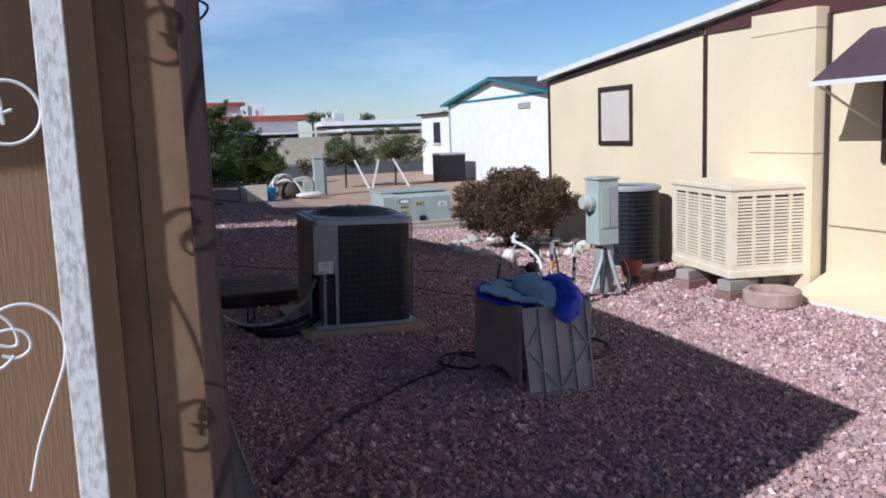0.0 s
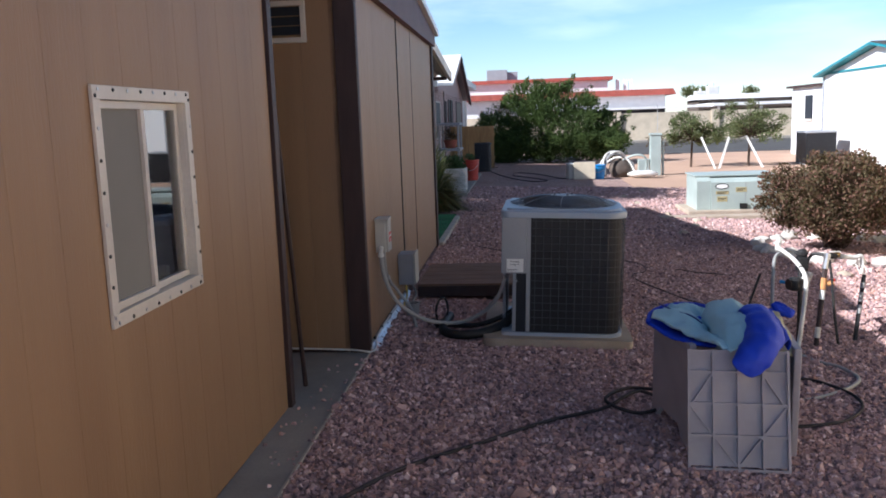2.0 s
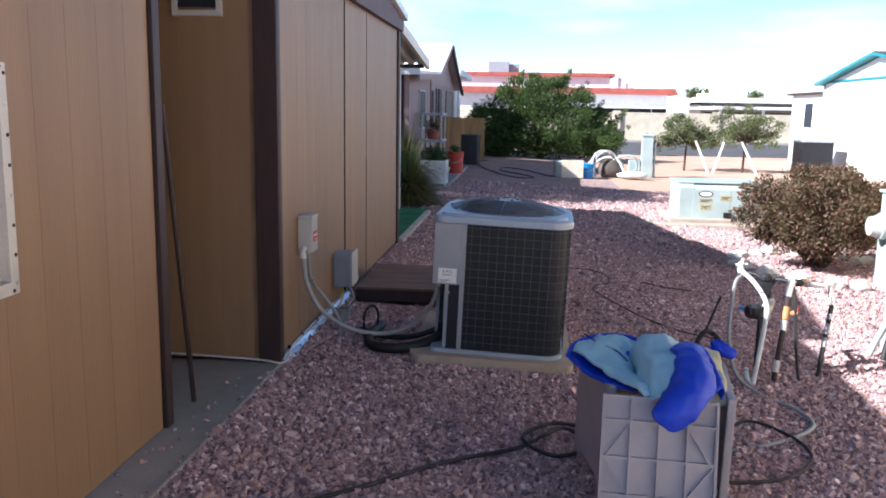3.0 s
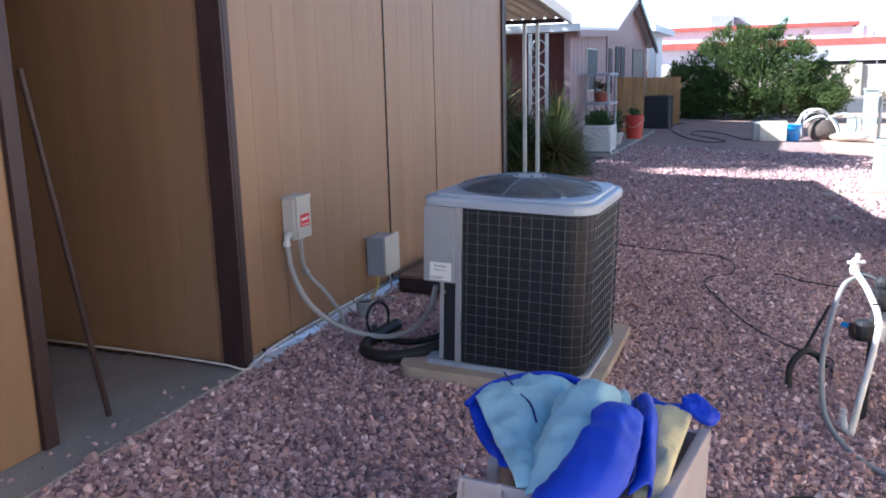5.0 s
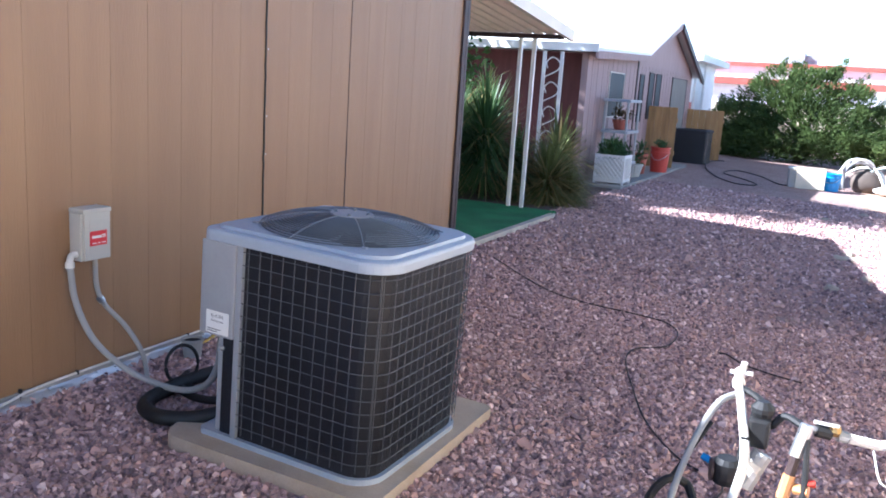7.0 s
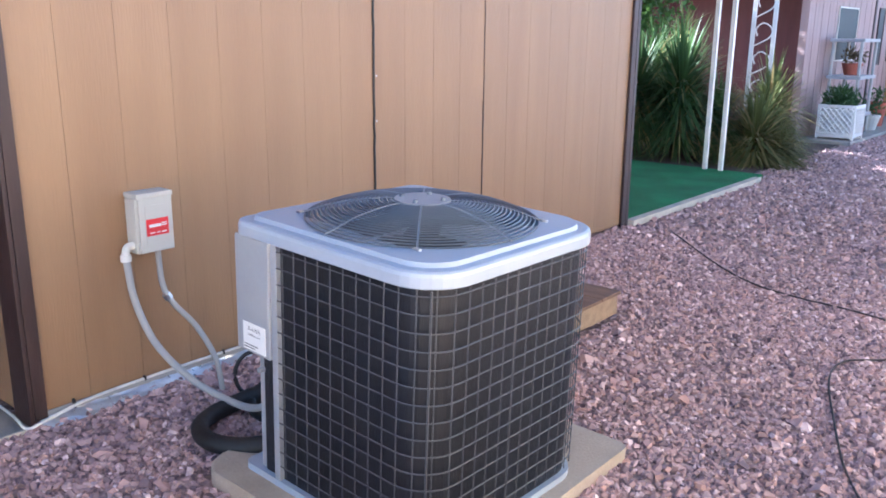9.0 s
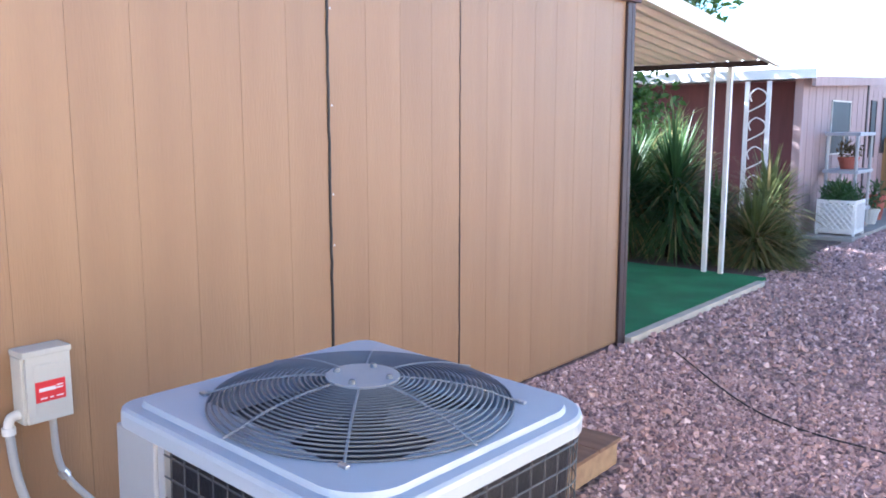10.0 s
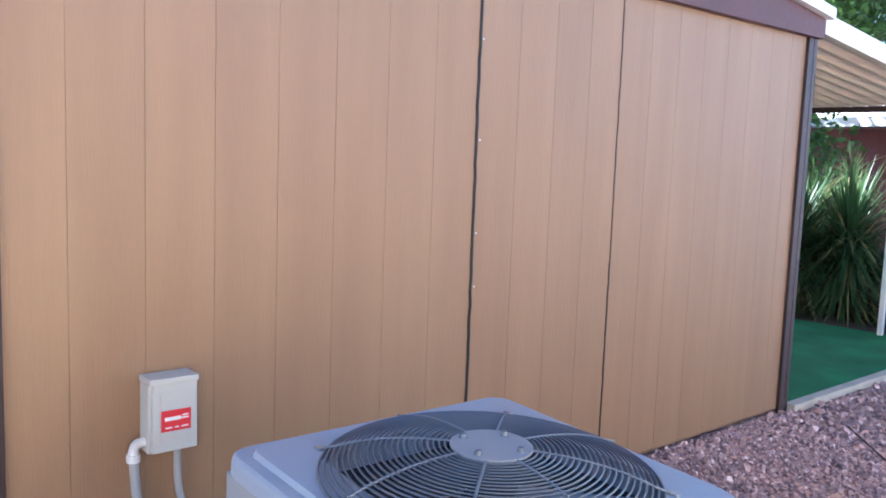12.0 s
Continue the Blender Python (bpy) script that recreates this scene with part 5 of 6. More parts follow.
first = part("siding_groove", box(0, 0, 0.05, 0.003, 0.008, 1.98), mat("rose_groove_paint", (0.25, 0.17, 0.16), 0.7), rose_wall)
first.matrix_basis = Matrix.Translation((RX, 10.6, 0))
for k in range(1, 29):
    again(first, Matrix.Translation((RX, 10.6 + k * 0.305, 0)))
top = [(10.1, 2.02), (13.6, 2.15), (16.4, 2.97), (19.8, 1.94)]
roof_line = top + [(y, z + 0.05) for y, z in top[::-1]]
part("roof", prism(roof_line, "x", -7.2, RX + 0.22), WHITE_ROOF, rose, "white coated roof")
part("fascia", prism([(y, z - 0.11) for y, z in top] + [(y, z - 0.002) for y, z in top[::-1]], "x", RX + 0.17, RX + 0.215), PINK_WALL, rose)
part("roof_underside", prism([(16.4, 2.82), (19.8, 1.80), (19.8, 1.92), (16.4, 2.95)], "x", RX + 0.22, RX + 0.25), TRIM, rose)
part("eave_fascia", box(-7.2, 10.06, 2.0, RX + 0.22, 10.099, 2.12), WHITE_TRIM, rose)
part("corner_trim", box(RX + 0.001, 13.56, 0.02, RX + 0.015, 13.64, 2.12), TRIM, rose)
for y0, z0, y1, z1, m in ((11.65, 1.05, 12.6, 1.76, DARK_GLASS), (13.85, 0.95, 14.15, 1.8, DARK_GLASS), (14.65, 1.0, 15.05, 1.86, DARK_GLASS), (15.3, 1.0, 15.75, 1.86, DARK_GLASS), (17.0, 0.6, 18.8, 1.85, SCREEN)):
    wdw = part("window", box(RX + 0.001, y0, z0, RX + 0.012, y1, z1), m, rose)
    for a, b, c, d in ((y0 - 0.02, z0 - 0.02, y1 + 0.02, z0), (y0 - 0.02, z1, y1 + 0.02, z1 + 0.02), (y0 - 0.02, z0, y0, z1), (y1, z0, y1 + 0.02, z1)):
        part("frame", box(RX + 0.001, a, b, RX + 0.02, c, d), ALUMINIUM if y0 < 13 else TRIM, wdw)
part("roof_vent", tube(spline([(-2.6, 15.0, 2.7), (-2.6, 15.0, 3.0), (-2.5, 15.1, 3.1), (-2.3, 15.2, 3.05)], 5), 0.03, 7), WHITE_TRIM, rose)
rose_walk = part("rose_walk", box(-0.71, 10.45, 0.0, -0.06, 16.2, 0.05, 0.008), CONCRETE)
struct(rose_walk, "concrete walk along the rose house", "pavement")

trel = thing("iron_column", "white wrought iron column with scrolls by the rose house", "column", (-1.29, 10.0, 0.02))
for x in (0, 0.27):
    part("leg", box(x - 0.027, -0.012, 0, x + 0.027, 0.012, 1.96, 0.003), WHITE_TRIM, trel)
for k in range(5):
    z = 0.3 + 0.36 * k
    part("scroll", tube(spline([(0.02, 0, z - 0.16), (0.22, 0, z - 0.05), (0.24, 0, z + 0.06), (0.13, 0, z + 0.13), (0.04, 0, z + 0.06), (0.06, 0, z - 0.03)], 6), 0.009, 6), WHITE_TRIM, trel)


def shelf_unit():
    s = thing("shelf_unit", "grey plastic shelf unit against the rose house", "shelf", (-0.60, 11.15, 0.05))
    for x in (0, 0.36):
        for y in (0, 0.72):
            part("post", rod((x, y, 0), (x, y, 1.27), 0.022, n=8), CONDUIT, s)
    for z in (0.25, 0.76, 1.25):
        part("shelf", box(-0.04, -0.04, z, 0.40, 0.76, z + 0.045, 0.008), GREY_METAL, s)


shelf_unit()


def flower_pot(at, r, h, material, plant=0, seed=0, label="terracotta flower pot", leaf=YUCCA):
    p = thing("flower_pot", label, "pot", at, group="pots by the rose house")
    part("pot", lathe([(r * 0.72, 0), (r, h * 0.82), (r * 1.06, h * 0.84), (r * 1.06, h), (r * 0.95, h), (r * 0.9, h * 0.8)], 18), material, p)
    if plant:
        rng = np.random.default_rng(seed)
        leaves("foliage", blob_points(plant, [(0, 0, h + r * 0.7, r * 1.3, r * 1.3, r)], rng, 0.1), r * 0.55, leaf, p, rng, 1.0, 0.3)


flower_pot((-0.42, 11.5, 0.855), 0.13, 0.16, TERRACOTTA, 220, 5, "terracotta pot with dark foliage on the shelf", BUSH_LEAF)
flower_pot((-0.18, 11.25, 0.05), 0.07, 0.13, TERRACOTTA, 0, 0, "small terracotta pot on the walk")
flower_pot((-0.32, 12.3, 0.05), 0.16, 0.22, PLASTIC_BOX, 160, 6, "pale plastic pot with a small plant")
flower_pot((-0.38, 13.0, 0.05), 0.14, 0.36, TERRACOTTA, 120, 8, "dark red pot with a plant on the walk")


def lattice_planter():
    p = thing("lattice_planter", "white lattice planter box with a green plant", "planter", (-0.55, 10.62, 0.05))
    w, h = 0.47, 0.45
    for x in (0, w - 0.03):
        for y in (0, w - 0.03):
            part("corner_post", box(x, y, 0, x + 0.03, y + 0.03, h), WHITE_TRIM, p)
    for z in (0.04, h - 0.04):
        part("rail", box(0.031, 0, z, w - 0.031, 0.02, z + 0.04), WHITE_TRIM, p)
        part("rail", box(w - 0.02, 0.031, z, w, w - 0.031, z + 0.04), WHITE_TRIM, p)
    for k in range(9):
        for s in (1, -1):
            x0 = -0.24 + k * 0.07
            a, b = (x0, 0.08), (x0 + 0.3, h - 0.04)
            pts = [(max(0.03, min(w - 0.03, x0 + 0.3 * t)), 0.08 + (h - 0.12) * t) for t in (max(0, (0.03 - x0) / 0.3), min(1, (w - 0.03 - x0) / 0.3))]
            if pts[1][1] - pts[0][1] < 0.03:
                continue
            q = [(x if s == 1 else w - x, z) for x, z in pts]
            part("slat", tube([(q[0][0], 0.008 + 0.004 * s, q[0][1]), (q[1][0], 0.008 + 0.004 * s, q[1][1])], 0.011, 4), WHITE_TRIM, p)
            part("slat", tube([(w - 0.008 - 0.004 * s, q[0][0], q[0][1]), (w - 0.008 - 0.004 * s, q[1][0], q[1][1])], 0.011, 4), WHITE_TRIM, p)
    part("liner", box(0.03, 0.03, 0.02, w - 0.03, w - 0.03, h - 0.06), WHITE_TRIM, p)
    rng = np.random.default_rng(31)
    leaves("foliage", blob_points(900, [(0.22, 0.22, 0.5, 0.22, 0.22, 0.2)], rng, 0.1), 0.13, YUCCA, p, rng, 1.2, 0.16)


lattice_planter()


def bucket(at, material, label, r=0.15, h=0.37, plant=False):
    b = thing("bucket", label, "bucket", at)
    part("body", lathe([(r * 0.85, 0), (r, h), (r * 1.05, h), (r * 1.05, h - 0.02), (r * 0.97, h - 0.01), (r * 0.85, 0.05)], 20), material, b)
    part("band", lathe([(r * 0.985, h * 0.74), (r * 1.03, h * 0.76), (r * 1.03, h * 0.81), (r * 0.985, h * 0.83)], 20), material, b)
    part("handle", tube(spline([(-r, 0, h * 0.85), (-r * 0.6, -r * 0.9, h * 0.6), (0, -r * 1.15, h * 0.5), (r * 0.6, -r * 0.9, h * 0.6), (r, 0, h * 0.85)], 5), 0.005, 5), STEEL, b)
    if plant:
        rng = np.random.default_rng(33)
        leaves("foliage", blob_points(140, [(0, 0, h + 0.06, 0.14, 0.14, 0.1)], rng, 0.1), 0.1, YUCCA, b, rng, 1.0, 0.25)


bucket((-0.17, 13.75, 0.05), RED_PLASTIC, "red plastic bucket with a plant on the walk", 0.18, 0.46, True)
bucket((2.75, 15.1, 0), CYAN_PLASTIC, "bright blue plastic bucket on the gravel", 0.19, 0.33)

for k, (x, y, w, turn) in enumerate(((-0.72, 14.9, 0.6, 0), (-0.68, 19.2, 0.9, 0))):
    f = thing("wood_panel", "upright yellowish wooden fence panel by the rose house", "fence panel", (x, y, 0.0 if k else 0.05), turn, "wooden fence panels")
    for j in range(int(w / 0.145)):
        part("board", box(j * 0.145, 0, 0.0, j * 0.145 + 0.14, 0.02, 1.19), WOOD_TAN, f)
    for z in (0.25, 0.9):
        part("rail", box(0, 0.021, z, w - 0.01, 0.05, z + 0.08), WOOD_TAN, f)
condenser("air_conditioner", "black condensing unit beside the rose house", 0.80, 0.80, 0.76, (-0.66, 17.4, 0.0), 0, 0, BLACK_COIL, BLACK_COIL, wires=False, fan=False)
rear = thing("rear_wing", "white rear wing with a red panel behind the rose house", "building", (-0.95, 20.3, 0))
# height and roof overhang are enlarged to cast shade on the juniper
part("wall", box(-5, 0, 0, 0.0, 4.6, 2.4), WHITE_WALL, rear)
part("roof", box(-5.2, -0.3, 2.401, 0.36, 4.8, 2.58), WHITE_ROOF, rear)
part("red_panel", box(0.001, 0.15, 0.85, 0.015, 1.2, 1.35), RED_PLASTIC, rear)
for y in (0.2, 1.6):
    part("post", box(0.12, y, 0, 0.18, y + 0.06, 2.4), WHITE_TRIM, rear)


# ---------------------------------------------------------------- juniper
jun = thing("juniper", "large spreading green juniper bush", "bush", (1.62, 22.3, 0))
rng = np.random.default_rng(17)
clumps = [(-1.4, 0, 0.7, 0.9, 1.1, 0.8), (-0.9, 0.1, 1.3, 1.0, 1.1, 0.75), (-0.2, 0, 1.8, 0.95, 1.0, 0.75), (0.5, 0.1, 1.75, 1.0, 1.0, 0.7), (1.2, 0, 1.35, 0.95, 1.0, 0.65),
          (1.8, 0.1, 0.85, 0.8, 1.0, 0.65), (0.3, -0.3, 0.8, 1.6, 1.1, 0.8), (1.9, 0, 0.5, 0.7, 0.9, 0.5), (-1.5, 0.1, 0.4, 0.8, 1.0, 0.5)]
clumps += [(x, -0.2, 0.38, 0.55, 0.8, 0.42) for x in (-1.75, -1.2, -0.6, 0.0, 0.6, 1.2, 1.75, 2.15)]
for k in range(90):
    a, u = rng.uniform(0, math.pi), rng.uniform(-0.95, 1)
    c = clumps[rng.integers(0, 17)]
    clumps.append((c[0] + c[3] * 0.9 * math.cos(a), c[1] - abs(rng.normal()) * 0.45 * c[4], c[2] + c[5] * 0.9 * math.sin(a), 0.26, 0.26, 0.2))
part("trunk", rod((0.2, 0, 0), (0.2, 0, 1.0), 0.13, 0.08, 8), BARK, jun)
for c in clumps[:9]:
    part("limb", rod((0.2, 0, 0.25), (c[0], c[1], c[2]), 0.07, 0.03, 7), BARK, jun)
for k in range(70):
    c = clumps[rng.integers(0, 17)]
    a, up = rng.uniform(0.1, math.pi - 0.1), rng.uniform(0.25, 0.5)
    foot = np.array([c[0] + c[3] * 0.85 * math.cos(a), c[1] - rng.uniform(-0.5, 0.6) * c[4], c[2] + c[5] * 0.85 * math.sin(a)])
    for j in range(3):
        tip = foot + up * (j / 2) * np.array([0.55 * math.cos(a) + 0.35, -0.2, 0.8])
        clumps.append((*tip, 0.17 - 0.045 * j, 0.17 - 0.045 * j, 0.15 - 0.03 * j))
leaves("crown", blob_points(80000, clumps, rng, 0.45), 0.105, JUNIPER, jun, rng, 1.5, 0.24)


# ---------------------------------------------------------------- things on the yard's far side
pile = thing("hose_pile", "heap of white hose and bags on the gravel", "hose", (3.25, 15.5, 0))
rng = np.random.default_rng(19)
for k in range(5):
    w, hgt, dx, dy, lean = rng.uniform(0.28, 0.5), rng.uniform(0.3, 0.62), rng.normal() * 0.16, 0.09 * k, rng.normal() * 0.25
    pts = [(w * math.cos(a) + dx + lean * max(0, math.sin(a)), dy + 0.14 * math.sin(1.5 * a + k), 0.03 + hgt * max(0, math.sin(a)) ** 0.8) for a in np.linspace(0, math.pi, 16)]
    part("loop", tube(pts, 0.026, 7), (PVC, CONDUIT, PVC, MINT_METAL, PVC)[k], pile, smooth=True)
placed(part("dark_bag", pillow(0.28, 0.2, 0.22, seed=41, n=18), BROWN_CLOTH, pile, "brown cloth bag", True), (0.12, 0.2, 0.2))
placed(part("white_bag", pillow(0.35, 0.2, 0.08, seed=42, n=18), PVC, pile, "white plastic sack", True), (0.62, -0.1, 0.08))
bin_ = thing("storage_bin", "pale plastic storage bin on the gravel", "bin", (2.05, 14.75, 0), 6)
part("body", box(0, 0, 0, 0.46, 0.34, 0.34, 0.02), PLASTIC_BOX, bin_)
part("lid", box(-0.02, -0.02, 0.341, 0.48, 0.36, 0.37, 0.008), PVC, bin_)
part("panel", box(0.12, -0.06, 0.0, 0.62, -0.035, 0.40, 0.004), COOLER_PAINT, bin_, "leaning ivory panel")
ped = thing("utility_pedestal", "pale green utility pedestal with a small box", "utility box", (4.3, 16.4, 0))
part("body", box(-0.13, -0.1, 0, 0.13, 0.1, 1.0, 0.012), MINT_METAL, ped)
part("cap", box(-0.15, -0.12, 1.001, 0.15, 0.12, 1.05, 0.012), MINT_METAL, ped)
part("side_box", box(-0.42, -0.08, 0.05, -0.16, 0.12, 0.42, 0.01), MINT_METAL, ped)
part("stem", rod((0.19, 0, 0), (0.19, 0, 0.85), 0.03, n=8), MINT_METAL, ped)
part("antenna", rod((0.05, 0.0, 1.05), (0.05, 0, 1.75), 0.008, n=5), STEEL, ped)


def transformer():
    t = thing("transformer_box", "pale green metal transformer cabinet with faded stickers", "utility box", (3.58, 7.85, 0.0))
    part("plinth", box(-0.15, -0.15, 0.0, 1.35, 0.95, 0.06, 0.012), TAN_CONC, t)
    part("side_hood", prism([(0.0, 0.06), (0.8, 0.06), (0.8, 0.55), (0.1, 0.55), (0.0, 0.49)], "x", 0.0, 0.2), MINT_METAL, t)
    part("front_hood", prism([(-0.02, 0.06), (0.8, 0.06), (0.8, 0.53), (0.06, 0.53), (-0.02, 0.47)], "x", 0.204, 1.2), MINT_METAL, t)
    part("lid", box(-0.02, 0.08, 0.551, 1.22, 0.84, 0.575, 0.008), MINT_METAL, t)
    oval = lambda a, b, n=24: [(0.36 + a * math.cos(2 * math.pi * k / n), 0.41 + b * math.sin(2 * math.pi * k / n)) for k in range(n)]
    o = part("oval_sticker", prism(oval(0.1, 0.045), "y", -0.024, -0.0205), INK, t)
    part("oval_plate", prism(oval(0.085, 0.033), "y", -0.0275, -0.0245), PAPER, o)
    for x0, z0, x1, z1, m in ((0.27, 0.29, 0.46, 0.34, FADED), (0.29, 0.18, 0.44, 0.26, FADED), (0.56, 0.32, 0.72, 0.39, FADED), (0.98, 0.29, 1.13, 0.37, PAPER)):
        st_ = part("sticker", box(x0, -0.0235, z0, x1, -0.0205, z1), m, t)
        part("print_bar", box(x0 + 0.02, -0.025, (z0 + z1) / 2 + 0.004, x1 - 0.02, -0.0237, (z0 + z1) / 2 + 0.014), INK, st_)
        part("print_bar", box(x0 + 0.02, -0.025, (z0 + z1) / 2 - 0.016, x1 - 0.05, -0.0237, (z0 + z1) / 2 - 0.008), INK, st_)
    part("latch", box(0.62, -0.05, 0.07, 0.73, -0.0205, 0.15, 0.006), BLACK_RUBBER, t)
    part("hinge_line", box(0.70, -0.0225, 0.16, 0.706, -0.0205, 0.46), GREY_METAL, t)


transformer()
kerb = part("kerb", box(2.95, 7.25, -0.2, 5.3, 7.5, -0.09, 0.012), TAN_CONC)
struct(kerb, "tan concrete kerb in front of the transformer cabinet", "kerb")

shrub = thing("dry_shrub", "round reddish brown dry shrub in a stone ring", "bush", (4.36, 4.4, 0.04))
rng = np.random.default_rng(23)
clumps = [(0, 0, 0.55, 0.62, 0.6, 0.40), (-0.38, 0, 0.5, 0.42, 0.45, 0.34), (0.42, 0.05, 0.5, 0.42, 0.45, 0.34), (0, -0.3, 0.45, 0.5, 0.4, 0.34), (0.1, 0.2, 0.72, 0.45, 0.4, 0.28)]
for k in range(34):
    a, b = rng.uniform(0, 2 * math.pi), rng.uniform(0.0, 1.3)
    clumps.append((0.80 * math.cos(a) * math.cos(b), 0.66 * math.sin(a) * math.cos(b), 0.5 + 0.46 * math.sin(b) * (1 if rng.random() > 0.2 else -0.5), 0.14, 0.14, 0.12))
bm = bmesh.new()
for k in range(40):
    c = clumps[rng.integers(0, len(clumps))]
    e = (c[0] + rng.normal() * 0.1, c[1] + rng.normal() * 0.1, c[2] + abs(rng.normal()) * 0.12)
    rod((rng.normal() * 0.05, rng.normal() * 0.05, 0), e, 0.012, 0.003, 5, bm)
part("woody_base", bm, BARK, shrub)
leaves("crown", blob_points(26000, clumps, rng, 0.3), 0.038, BUSH_LEAF, shrub, rng, 0.5, 0.5)
leaves("dry_leaves", blob_points(9000, clumps, rng, 0.7), 0.036, leafy("russet_leaves", (0.20, 0.11, 0.08), (0.13, 0.075, 0.05)), shrub, rng, 0.5, 0.5)


def rock(name, label, at, s, material, seed, group):
    r = thing(name, label, "stone", at, group=group)
    bm = bmesh.new()
    bmesh.ops.create_icosphere(bm, subdivisions=2, radius=1)
    for v in bm.verts:
        k = 1 + 0.35 * noise.noise(v.co * 1.4 + Vector((seed * 3.1, 0, 0)))
        v.co = Vector((v.co.x * s[0] * k, v.co.y * s[1] * k, max(-0.1, v.co.z * s[2] * k) + s[2] * 0.5))
    part("stone", bm, material, r)


rng = np.random.default_rng(5)
for k in range(20):
    a = 2 * math.pi * k / 20 + rng.normal() * 0.06
    rock("border_stone", "whitewashed stone in the ring round the shrub", (4.40 + 0.84 * math.cos(a), 4.35 + 0.92 * math.sin(a), 0), (rng.uniform(0.07, 0.12), rng.uniform(0.06, 0.10), rng.uniform(0.05, 0.08)), PALE_ROCK, k, "stone ring")
for k, (x, y) in enumerate(((2.96, 5.6), (3.25, 6.3), (3.4, 6.9), (3.1, 7.6), (2.9, 9.2), (2.8, 10.4), (3.9, 2.9), (3.3, 11.6), (4.3, 0.35), (4.0, 1.6))):
    rock("loose_stone", "tan loose stone at the gravel edge", (x, y, -0.02), (0.07, 0.09, 0.045), TAN_CONC, 40 + k, "edge stones")

met = thing("meter_pedestal", "pale grey electric meter pedestal on conduits", "meter", (3.76, 1.15, 0))
part("cabinet", box(-0.10, -0.09, 0.46, 0.12, 0.14, 1.07, 0.008), MINT_METAL, met)
part("door", box(-0.07, -0.1, 0.62, 0.02, -0.0905, 1.0, 0.004), MINT_METAL, met)
part("panel", box(0.03, -0.1, 0.62, 0.11, -0.0905, 1.0, 0.004), GREY_METAL, met)
part("rain_cap", box(-0.115, -0.105, 1.071, 0.135, 0.155, 1.09, 0.006), MINT_METAL, met)
part("meter_ring", rod((-0.101, 0.02, 0.86), (-0.15, 0.02, 0.86), 0.085, n=20), MINT_METAL, met)
part("meter_glass", rod((-0.151, 0.02, 0.86), (-0.21, 0.02, 0.86), 0.075, 0.06, 20), PLASTIC_BOX, met)
part("foot", box(-0.03, -0.05, 0.0, 0.09, 0.1, 0.459, 0.006), CONDUIT, met)
for k, (x, y) in enumerate(((-0.17, -0.06), (-0.11, -0.15), (0.1, -0.17))):
    part("conduit", tube(spline([(x, y, 0.0), (x * 0.7, y * 0.8, 0.12), (x * 0.3 + 0.02, y * 0.4, 0.3), (x * 0.2 + 0.02, -0.03, 0.43)], 6), 0.021, 8), (MINT_METAL, BLACK_RUBBER, CONDUIT)[k], met, smooth=True)
part("cord", tube(spline([(0.15, 0.0, 0.4), (0.22, -0.1, 0.2), (0.15, -0.2, 0.02), (0.02, -0.3, 0.02), (-0.15, -0.25, 0.02)], 6), 0.012, 6), BLACK_RUBBER, met)

condenser("air_conditioner", "dark rounded condensing unit behind the meter pedestal", 0.66, 0.66, 0.90, (4.58, 2.15, 0.02), 0, 0, BLACK_COIL, GREY_METAL, wires=False, fan=False, corner=0.27)


def swamp_cooler():
    """Ivory evaporative cooler with louvred pad panels."""
    c = thing("evaporative_cooler", "ivory metal evaporative cooler on pavers", "cooler", (4.54, 0.31, 0.20), -11)
    w, d, h = 0.82, 1.17, 0.83
    part("tray", box(-0.01, -0.01, 0.0, w + 0.01, d + 0.01, 0.07, 0.01), COOLER_PAINT, c)
    part("core", box(0.03, 0.03, 0.07, w - 0.03, d - 0.03, h - 0.05), COOLER_DARK, c, "damp brown cooling pads")
    part("lid", box(-0.015, -0.015, h - 0.05, w + 0.015, d + 0.015, h, 0.012), COOLER_PAINT, c)
    for x, y in ((0, 0), (w - 0.06, 0), (0, d - 0.06), (w - 0.06, d - 0.06)):
        part("corner_post", box(x, y, 0.0705, x + 0.06, y + 0.06, h - 0.0505, 0.004), COOLER_PAINT, c)
    for side, length in (("front", w), ("left", d)):
        def put(a0, a1, z0, z1, t0, t1, bm=None):
            return box(a0, t0, z0, a1, t1, z1, bm=bm) if side == "front" else box(t0, a0, z0, t1, a1, z1, bm=bm)
        panel = part("pad_panel", put(0.061, length - 0.061, 0.0705, 0.115, 0.0, 0.028), COOLER_PAINT, c)
        part("top_rail", put(0.061, length - 0.061, h - 0.1, h - 0.0505, 0.0, 0.028), COOLER_PAINT, panel)
        cols = 4
        cw = (length - 0.122) / cols
        for k in range(cols + 1):
            a = 0.061 + k * cw
            part("mullion", put(max(0.061, a - 0.014), min(length - 0.061, a + 0.014), 0.1151, h - 0.1001, -0.002, 0.026), COOLER_PAINT, panel)
        for k in range(cols):
            bm = bmesh.new()
            for j in range(20):
                z = 0.122 + j * (h - 0.235) / 20
                put(0.061 + k * cw + 0.0141, 0.061 + (k + 1) * cw - 0.0141, z, z + 0.02, 0.002, 0.018, bm)
            part("louvres", bm, COOLER_PAINT, panel)
    part("duct", box(w + 0.012, 0.25, 0.15, w + 0.035, d - 0.2, h - 0.1), COOLER_PAINT, c)


